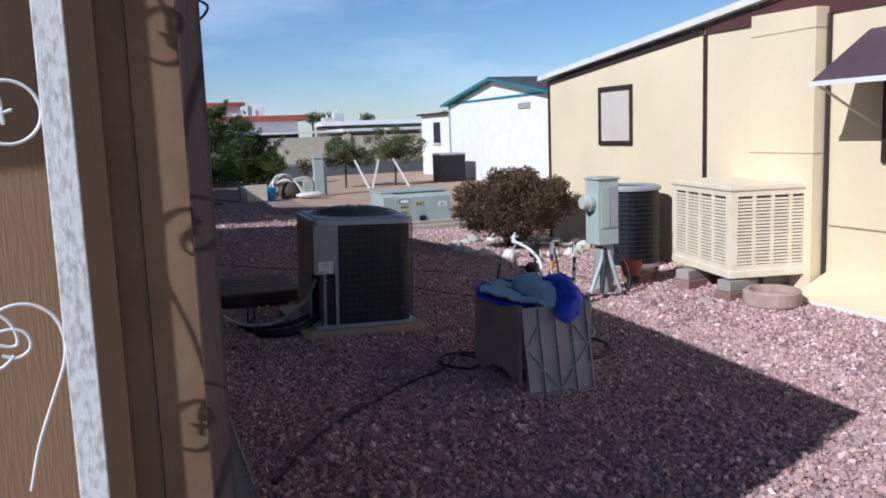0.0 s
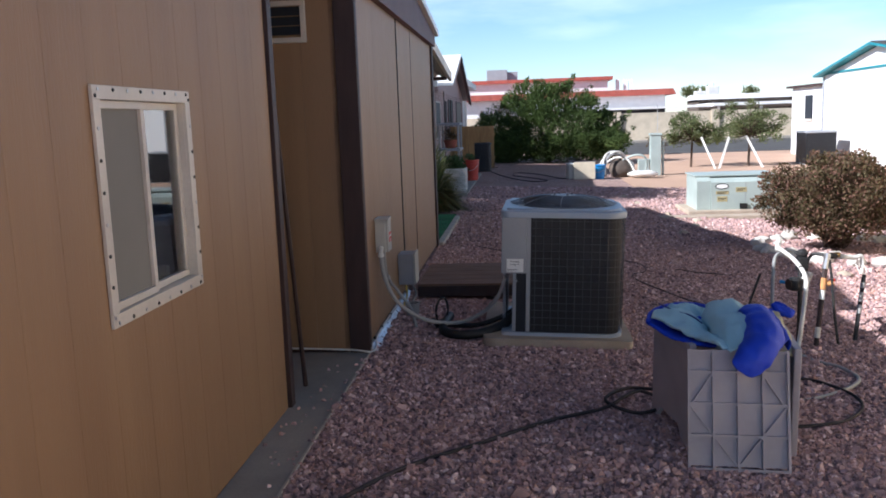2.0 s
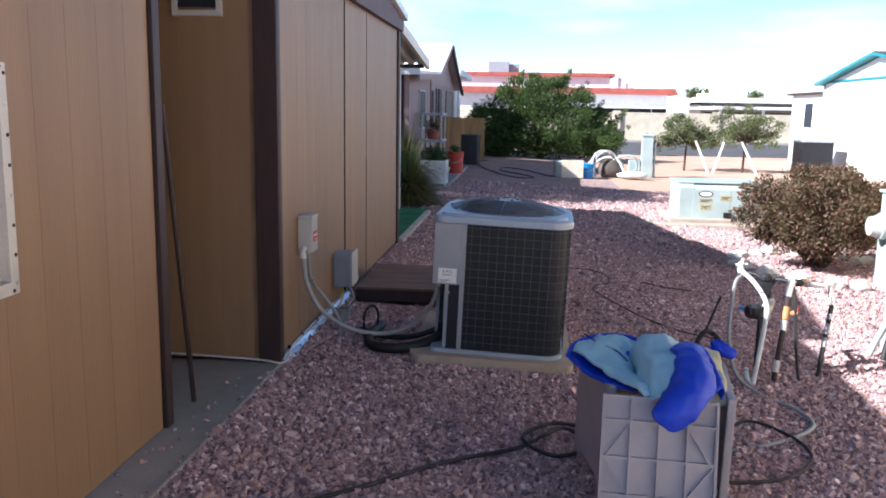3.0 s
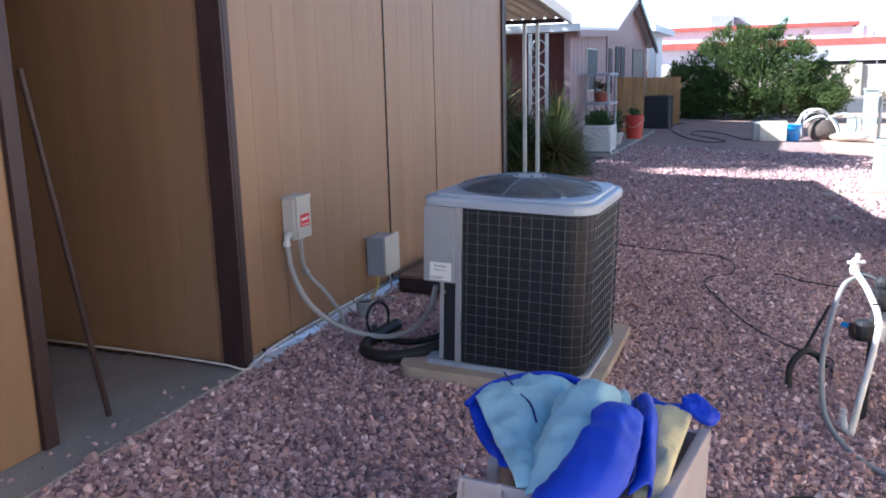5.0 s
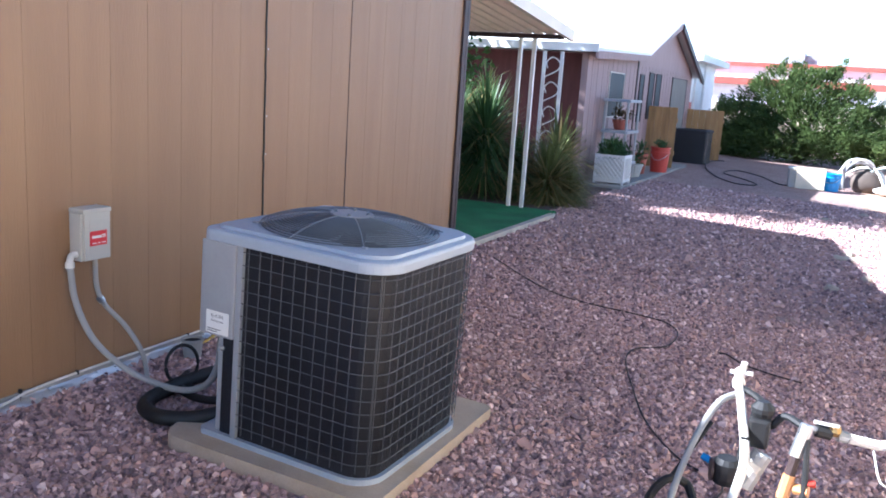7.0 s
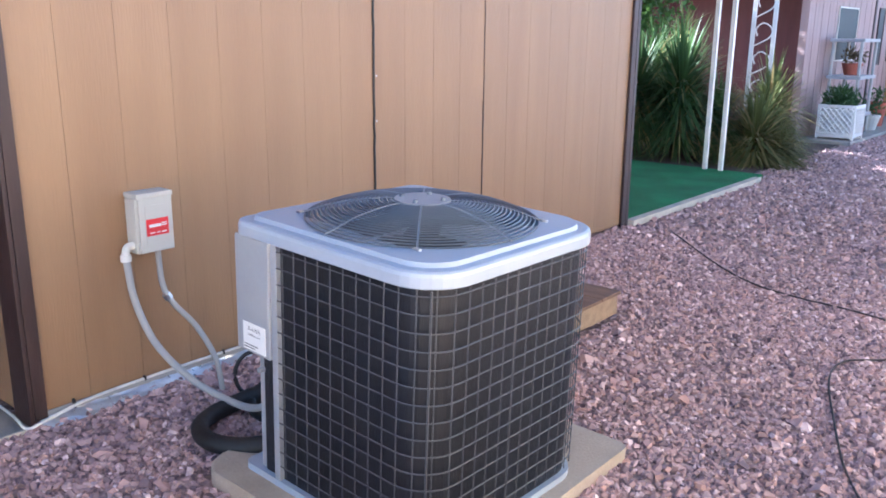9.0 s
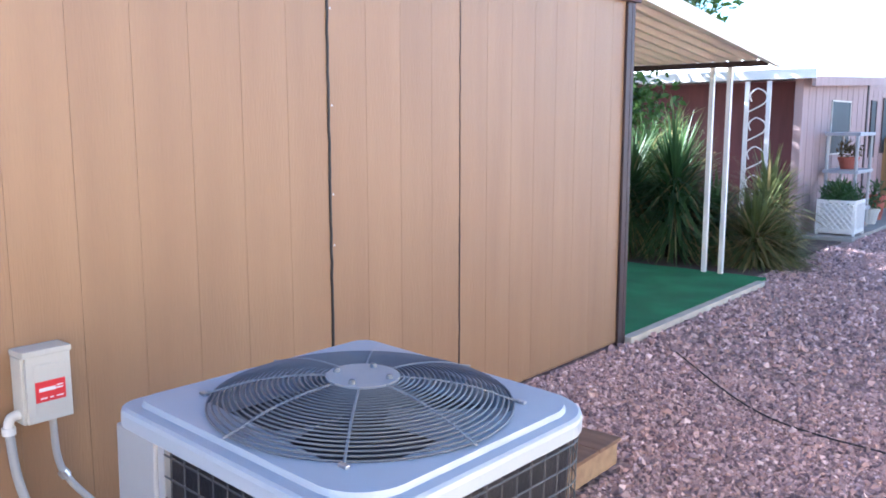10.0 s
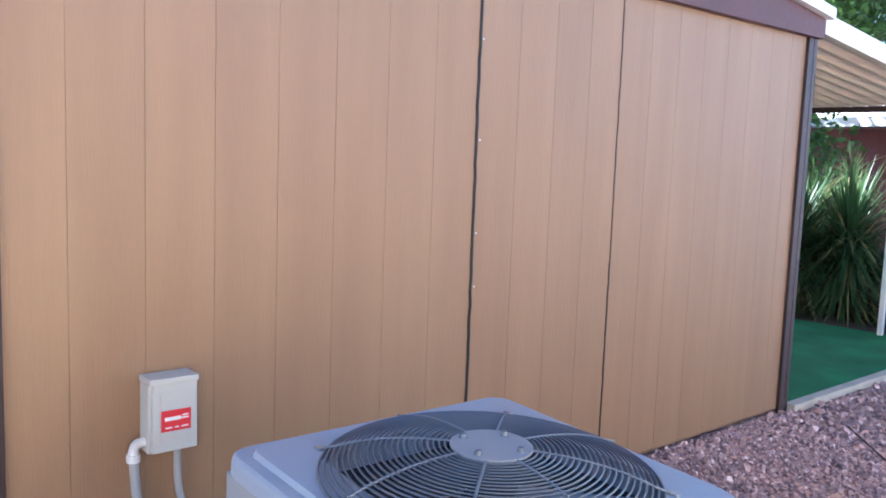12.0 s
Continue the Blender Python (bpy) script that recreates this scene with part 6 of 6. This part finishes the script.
swamp_cooler()
for k, (x, y, t) in enumerate(((4.5, 0.25, 5), (4.95, 0.35, -4), (4.55, 0.9, 12), (5.05, 1.05, 0), (4.3, 1.35, 30), (4.45, 1.75, 5))):
    p = thing("paver", "red brown concrete paver under the cooler", "paver", (x, y, 0), t, "pavers")
    part("block", box(0, 0, 0, 0.38, 0.2, 0.085, 0.01), PAVER, p)
    if k < 4:
        part("block", box(0.02, 0.02, 0.086, 0.36, 0.18, 0.185, 0.01), CONCRETE, p)
tub = thing("planter_ring", "round pale concrete planter ring on the gravel", "planter", (4.72, -0.02, 0))
part("ring", lathe([(0.22, 0), (0.24, 0.03), (0.24, 0.13), (0.22, 0.15), (0.19, 0.15), (0.18, 0.09)], 24), RING_CONC, tub)
claw = thing("orange_pot", "cracked orange clay pot beside the condenser", "pot", (4.25, 1.42, 0.086))
part("pot", lathe([(0.08, 0), (0.11, 0.12), (0.10, 0.16), (0.085, 0.13), (0.07, 0.03)], 12), TERRACOTTA, claw)


# ---------------------------------------------------------------- cream house
BX = 5.40
cream = thing("cream_house", "cream mobile home with maroon trim and low roof", "house", (0, -0.05, lie(9) - 0.02))
rise = [(5.35, 2.30), (1.82, 2.63), (-1.2, 2.93), (-12.0, 1.95)]
part("wall", prism([(-12.0, 0.0), (5.35, 0.0)] + [(y, z - 0.02) for y, z in rise], "x", BX, BX + 8), CREAM, cream, "cream painted wall")
part("maroon_gable", prism([(1.80, 2.52), (1.80, 2.60), (-1.2, 2.90), (-11.9, 1.93), (-11.9, 1.9), (-6.3, 2.42)], "x", BX - 0.02, BX - 0.001), MAROON, cream, "maroon gable band")
part("maroon_edge", prism([(5.35, 2.22), (1.83, 2.53), (1.83, 2.60), (5.35, 2.28)], "x", BX - 0.02, BX - 0.001), TRIM, cream)
part("roof", prism([(5.5, 2.29)] + [(y, z) for y, z in rise[1:]] + [(y, z + 0.07) for y, z in rise[:0:-1]] + [(5.5, 2.355)], "x", BX - 0.10, BX + 8.1), WHITE_TRIM, cream, "white metal roof edge")
part("seam_trim", box(BX - 0.014, 1.78, 0.02, BX - 0.001, 1.84, 2.52), TRIM, cream)
part("corner_trim", box(BX - 0.014, 5.30, 0.02, BX - 0.001, 5.36, 2.22), TRIM, cream)
part("pipe", rod((BX - 0.03, 0.12, 0.05), (BX - 0.03, 0.12, 2.5), 0.02, n=8), TRIM, cream, "dark vertical pipe")
pil = part("pilaster", prism([(0.94, 0.0), (0.94, 2.58), (0.14, 2.56), (0.14, 0.0)], "x", BX - 0.16, BX - 0.001), CREAM, cream, "boxed cream chimney chase")
for z in (1.30, 2.38):
    part("joint", box(BX - 0.164, 0.138, z, BX - 0.1605, 0.942, z + 0.008), CREAM_JOINT, pil)
    part("joint", box(BX - 0.16, 0.1365, z, BX - 0.001, 0.1395, z + 0.008), CREAM_JOINT, pil)
part("ledge", box(BX - 0.012, -11.5, 0.66, BX - 0.001, 0.09, 0.672), CREAM_JOINT, cream)
part("sloping_skirt", prism([(BX - 0.001, 0.0), (BX - 0.001, 0.25), (BX - 0.35, 0.085), (BX - 0.35, 0.06), (BX - 0.33, 0.0)], "y", -11.5, 0.10), CREAM, cream, "sloping cream skirt along the foot of the wall")
part("foot_strip", box(BX - 0.38, -11.5, 0.0, BX - 0.332, 0.12, 0.045, 0.004), WHITE_TRIM, cream)
w1 = part("window", box(BX - 0.006, 3.22, 1.42, BX - 0.001, 3.90, 2.05), BLIND, cream, "square window with a pale shade")
for a, b, c, d in ((3.18, 1.37, 3.94, 1.42), (3.18, 2.05, 3.94, 2.10), (3.18, 1.42, 3.22, 2.05), (3.90, 1.42, 3.94, 2.05)):
    part("frame", box(BX - 0.03, a, b, BX - 0.001, c, d), TRIM, w1)
w2 = part("window", box(BX - 0.006, -1.7, 1.28, BX - 0.001, -0.5, 1.98), DARK_GLASS, cream, "dark window under the awning")
for a, b, c, d in ((-1.75, 1.23, -0.45, 1.28), (-1.75, 1.98, -0.45, 2.03), (-1.75, 1.28, -1.7, 1.98), (-0.5, 1.28, -0.45, 1.98)):
    part("frame", box(BX - 0.03, a, b, BX - 0.001, c, d), TRIM, w2)
aw = thing("window_awning", "purple brown metal window awning on an arm", "awning", (BX, -0.15, 0.05))
part("sheet", prism([(-0.001, 2.25), (-0.60, 1.84), (-0.60, 1.81), (-0.001, 2.22)], "y", -1.95, -0.18), AWNING, aw)
part("end_cheek", prism([(-0.002, 2.22), (-0.58, 1.83), (-0.002, 1.83)], "y", -0.179, -0.17), AWNING, aw)
part("edge", box(-0.62, -1.96, 1.79, -0.601, -0.16, 1.83), WHITE_TRIM, aw)
part("arm", rod((-0.58, -0.2, 1.81), (-0.005, -0.3, 1.45), 0.012, n=6), COOLER_PAINT, aw)


# ---------------------------------------------------------------- white house with teal trim
HX = 10.0
white = thing("white_house", "white mobile home with teal gable trim", "house", (HX, 0, 0))
part("wall", prism([(21.3, -0.05), (21.3, 2.46), (17.5, 3.06), (13.7, 2.46), (13.7, -0.05)], "x", 0, 12), WHITE_WALL, white)
part("side_wing", box(0.25, 21.302, -0.05, 12, 25.0, 2.22), WHITE_WALL, white)
slope_w = [(21.55, 2.44), (17.5, 3.08), (13.4, 2.44)]
part("roof", prism(slope_w + [(y, z + 0.06) for y, z in slope_w[::-1]], "x", -0.25, 12.2), TEAL, white, "teal roof edge")
part("roof_face", prism([(y, z + 0.062) for y, z in slope_w] + [(y, z + 0.09) for y, z in slope_w[::-1]], "x", -0.2, 12.2), ASPHALT, white, "dark shingle roof")
part("band", box(-0.03, 13.7, 2.50, -0.001, 21.3, 2.56), TEAL, white)
part("corner_strip", box(-0.03, 21.22, 0, -0.001, 21.33, 2.44), GREY_METAL, white)
vn = part("vent", box(-0.03, 15.1, 2.16, -0.001, 15.85, 2.32), GREY_METAL, white)
for k in range(4):
    part("slat", box(-0.045, 15.13, 2.175 + 0.036 * k, -0.031, 15.82, 2.19 + 0.036 * k), ALUMINIUM, vn)
part("wing_roof", box(0.1, 21.31, 2.221, 12.2, 25.2, 2.29), TRIM, white)
ww = part("window", box(0.235, 22.95, 1.20, 0.249, 23.65, 1.95), DARK_GLASS, white)
part("sill", box(0.20, 22.9, 1.12, 0.249, 23.7, 1.199), ALUMINIUM, ww)
condenser("air_conditioner", "dark condensing unit before the white house", 0.85, 0.9, 0.92, (8.75, 18.9, 0.0), 0, 0, BLACK_COIL, GREY_METAL, wires=False, fan=False)

for k, (x, y, s) in enumerate(((5.75, 19.3, 0.84), (7.25, 19.0, 0.98))):
    rng = np.random.default_rng(140 + k)
    cl = [(0.05, 0, 1.3 * s, 0.5 * s, 0.45 * s, 0.5 * s), (0.38 * s, 0.1, 1.1 * s, 0.4 * s, 0.4 * s, 0.36 * s), (-0.4 * s, 0, 1.05 * s, 0.4 * s, 0.4 * s, 0.36 * s)]
    for j in range(26):
        a, u = rng.uniform(0, 2 * math.pi), rng.uniform(-0.5, 1.0)
        r = s * rng.uniform(0.45, 0.98)
        cl.append((r * math.cos(a), r * math.sin(a) * 0.8, (1.08 + 0.8 * u * (1.15 - 0.6 * r / s)) * s, 0.19 * s, 0.19 * s, 0.16 * s))
    tree("young_tree", "young staked tree with dusty green leaves", (x, y, 0), 2.4, 0.035, cl, 6800, 0.06, TREE_LEAF, 60 + k, group="staked trees")
for k, (x0, x1) in enumerate(((6.2, 5.9), (6.3, 6.65), (7.45, 7.1))):
    b = thing("tree_stake", "pale wooden board bracing a young tree", "stake", (x0, 18.3, 0), group="tree braces")
    part("board", tube([(0, 0, 0), (x1 - x0, 0.4, 0.85)], 0.035, 4), PVC, b)


# ---------------------------------------------------------------- street and beyond
blockwall = part("wall_block", box(-30, 41.6, -0.3, 60, 41.8, 1.42), BLOCK)
struct(blockwall, "long tan block wall beyond the street", "wall")
first = part("pilaster", box(0, -0.12, -0.3, 0.4, -0.001, 1.50), BLOCK, blockwall)
first.matrix_basis = Matrix.Translation((-20, 41.6, 0))
for k in range(1, 14):
    again(first, Matrix.Translation((-20 + 5.2 * k, 41.6, 0)))
walk_far = part("pavement", box(-200, 40.6, -0.3, 300, 41.59, lie(9) + 0.12), CONCRETE)
struct(walk_far, "pale pavement before the block wall", "pavement")

hall = thing("white_building", "long white building with a red roof band", "building", (-0.3, 49, -0.45))
part("wall", box(-14, 0, 0, 10.3, 9, 2.95), WHITE_WALL, hall)
part("roof_band", prism([(-14.4, 2.951), (10.9, 2.951), (10.7, 3.32), (-14.4, 3.32)], "y", -0.5, 9.5), RED_ROOF, hall, "red roof band")
part("upper_wall", box(-13, 2.5, 3.321, 7.0, 8, 4.1), WHITE_WALL, hall)
part("upper_band", box(-13.3, 2.2, 4.101, 7.3, 8.3, 4.32), RED_ROOF, hall)
for x in (7.55, 8.05, 8.4):
    part("roof_pipe", box(x, 2.6, 3.321, x + 0.22, 2.9, 4.1), WHITE_WALL, hall)
part("rooftop_cooler", box(-1.0, 4.0, 4.321, 0.4, 5.2, 5.1, 0.03), GREY_METAL, hall)
part("duct", box(0.41, 4.3, 4.321, 1.1, 5.0, 4.95), GREY_METAL, hall)
part("wing", box(3.8, -0.62, 0, 10.2, -0.01, 2.1), DARK_GLASS, hall, "dark glazed porch front")
part("wing_roof", box(3.4, -1.6, 2.10, 13.0, -0.005, 2.25), WHITE_ROOF, hall)
for k in range(5):
    x = 12.5 + 9.0 * k
    cp = thing("carport", "white flat roofed carport in the distance", "carport", (x, 47, -0.3), group="far carports")
    part("roof", box(0, 0, 2.15, 8.4, 5, 2.32), WHITE_ROOF, cp)
    for px in (0.3, 2.8, 5.3, 7.9):
        part("post", box(px, 0.2, 0, px + 0.14, 0.34, 2.149), WHITE_TRIM, cp)
    part("home", box(0.2, 5.2, 0, 8.2, 9.0, 2.6), (BROWN_CLOTH, WOOD_TAN, WHITE_WALL, PINK_WALL, CREAM)[k], cp)
    part("home_roof", prism([(5.0, 2.601), (9.2, 2.601), (7.1, 2.95)], "x", 0, 8.4), WHITE_ROOF, cp)


def car(at, material):
    c = thing("parked_car", "dark parked car under the far carport", "car", at)
    prof_ = [(0, 0.3), (0.0, 0.75), (0.9, 0.95), (1.5, 1.42), (3.0, 1.45), (3.8, 1.0), (4.4, 0.85), (4.4, 0.3)]
    part("body", prism(prof_, "y", 0, 1.7), material, c)
    part("side_window", prism([(1.1, 0.98), (1.6, 1.36), (2.9, 1.38), (3.5, 1.0)], "y", -0.01, -0.001), DARK_GLASS, c)
    for x in (0.8, 3.5):
        part("wheel", rod((x, -0.02, 0.32), (x, 0.2, 0.32), 0.32, n=16), BLACK_RUBBER, c)


car((13.2, 47.6, -0.3), CAR_PAINT)
car((23.0, 47.6, -0.3), BROWN_CLOTH)
rng = np.random.default_rng(77)
for k, (x, y, h) in enumerate(((18.5, 85, 3.9), (26, 90, 3.8), (22, 96, 4.1), (34, 85, 3.7), (21, 88, 3.9))):
    p = thing("palm_tree", "small distant palm tree over the roofs", "tree", (x, y, 0), group="far palms")
    part("trunk", rod((0, 0, 0), (0, 0, h - 0.6), 0.16, 0.12, 7), BARK, p)
    leaves("crown", blob_points(260, [(0, 0, h - 0.3, 0.9, 0.9, 0.6)], rng, 0.1), 0.6, TREE_LEAF, p, rng, 0.8, 0.2)
for x, y, h in ((14.0, 58, 3.2), (15.3, 60, 3.6)):
    v = thing("roof_vent", "white roof vent and pole over the far homes", "vent", (x, y, 0), group="far roof vents")
    part("pole", rod((0, 0, 0), (0, 0, h), 0.09, n=8), WHITE_TRIM, v)
    part("hood", box(-0.4, -0.4, h - 0.9, 0.4, 0.4, h - 0.2, 0.05), WHITE_TRIM, v)
sh = thing("roadside_bush", "small brown roadside bush", "bush", (6.0, 27.0, 0))
leaves("crown", blob_points(500, [(0, 0, 0.45, 0.4, 0.35, 0.4)], rng, 0.1), 0.1, BUSH_LEAF, sh, rng, 0.5, 0.5)
part("stem", rod((0, 0, 0), (0, 0, 0.4), 0.03, n=6), BARK, sh)


# ---------------------------------------------------------------- siding boards
boards(wall_main, "y", 0.0, 20, 4.275 / 20, 0.03, 2.2, -0.0072, 0.0072, {8: 0.001, 12: 0.001})
boards(wall_near, "y", -3.92, 14, 2.90 / 14, 0.012, 2.25, NX - 0.0072, 0.0072, {}, (WY0 + 0.001, WY1 - 0.001, WZ0 + 0.001, WZ1 - 0.001))
boards(wall_recess, "x", -3.16, 15, 0.2033, 0.03, 2.25, 0.0078, -0.0072)
boards(wall_porch, "x", -3.10, 13, 0.2033, 0.012, 2.25, -3.9222, -0.0072)


# ---------------------------------------------------------------- loose gravel
def gravel(name, label, n, x0, y0, x1, y1, size, seed, base=0.0, free=False):
    """Crushed stones: lumpy boxes, half sunk, turned at random."""
    rng = np.random.default_rng(seed)
    p = np.stack([rng.uniform(x0, x1, n), rng.uniform(y0, y1, n)], axis=1)
    keep = np.ones(n, bool)
    for a, b, c, d in ((0.69, 0.20, 1.61, 1.27), (0.12, 1.55, 0.94, 2.59), (-9, -9, 0.012, 4.3), (-9, 4.3, 0.075, 6.92), (-9, 6.8, -0.16, 9.9), (-9, 9.9, -0.05, 16.2), (3.4, 7.5, 5.0, 8.8), (2.95, 7.2, 5.3, 7.45), (BX - 0.02, -20, 20, 5.36), (2.9, 31, 90, 90)):
        keep &= ~((p[:, 0] > a) & (p[:, 0] < c) & (p[:, 1] > b) & (p[:, 1] < d))
    p = p if free else p[keep]
    n = len(p)
    s = size * rng.lognormal(0, 0.30, size=(n, 1)) * np.stack([rng.uniform(0.7, 1.3, n), rng.uniform(0.6, 1.0, n), rng.uniform(0.45, 0.8, n)], axis=1)
    cube = np.array([[x, y, z] for z in (-1, 1) for y in (-1, 1) for x in (-1, 1)], float) * 0.5
    v = cube[None] * rng.uniform(0.6, 1.15, size=(n, 8, 3)) + rng.normal(size=(n, 8, 3)) * 0.08
    v[:, 4:, :2] *= 0.72
    v *= s[:, None, :]
    q = rng.normal(size=(n, 4)) * np.array([1, 0.35, 0.35, 1.0])
    q /= np.linalg.norm(q, axis=1, keepdims=True)
    w, x, y, z = q.T
    R = np.stack([1 - 2 * (y * y + z * z), 2 * (x * y - w * z), 2 * (x * z + w * y), 2 * (x * y + w * z), 1 - 2 * (x * x + z * z), 2 * (y * z - w * x),
                  2 * (x * z - w * y), 2 * (y * z + w * x), 1 - 2 * (x * x + y * y)], axis=1).reshape(n, 3, 3)
    v = np.einsum("nij,nkj->nki", R, v)
    v[:, :, :2] += p[:, None, :]
    v[:, :, 2] += (s[:, 2] * rng.uniform(0.1, 0.55, n) - 0.035 * np.clip(p[:, 0], 0, 4.5) + base)[:, None]
    quads = np.array([(0, 2, 3, 1), (4, 5, 7, 6), (0, 1, 5, 4), (2, 6, 7, 3), (0, 4, 6, 2), (1, 3, 7, 5)])
    f = (quads[None] + 8 * np.arange(n)[:, None, None]).reshape(-1, 4)
    me = bpy.data.meshes.new(name)
    me.vertices.add(8 * n)
    me.vertices.foreach_set("co", v.reshape(-1))
    me.loops.add(24 * n)
    me.loops.foreach_set("vertex_index", f.reshape(-1))
    me.polygons.add(6 * n)
    me.polygons.foreach_set("loop_start", np.arange(0, 24 * n, 4))
    me.polygons.foreach_set("use_smooth", np.zeros(6 * n, bool))
    me.update(calc_edges=True)
    me.materials.append(STONE)
    ob = new(name, me)
    tagged(ob, label, "gravel", kind="stuff")


gravel("gravel", "purplish red crushed stones of the yard", 124000, 0.0, -2.7, 3.75, 4.1, 0.0185, 1)
gravel("gravel", "purplish red crushed stones by the slab", 17000, 0.9, -4.3, 3.75, -2.7, 0.0215, 5)
gravel("gravel", "reddish crushed stones along the sunny side", 32000, 3.6, -4.0, 5.45, 7.4, 0.0215, 2)
gravel("gravel", "reddish crushed stones farther along the yard", 52000, -0.6, 4.0, 5.0, 12.5, 0.0245, 3)
gravel("gravel", "small stones strayed onto the concrete slab", 70, -0.2, -3.2, 0.0, -0.1, 0.014, 4, 0.008, True)
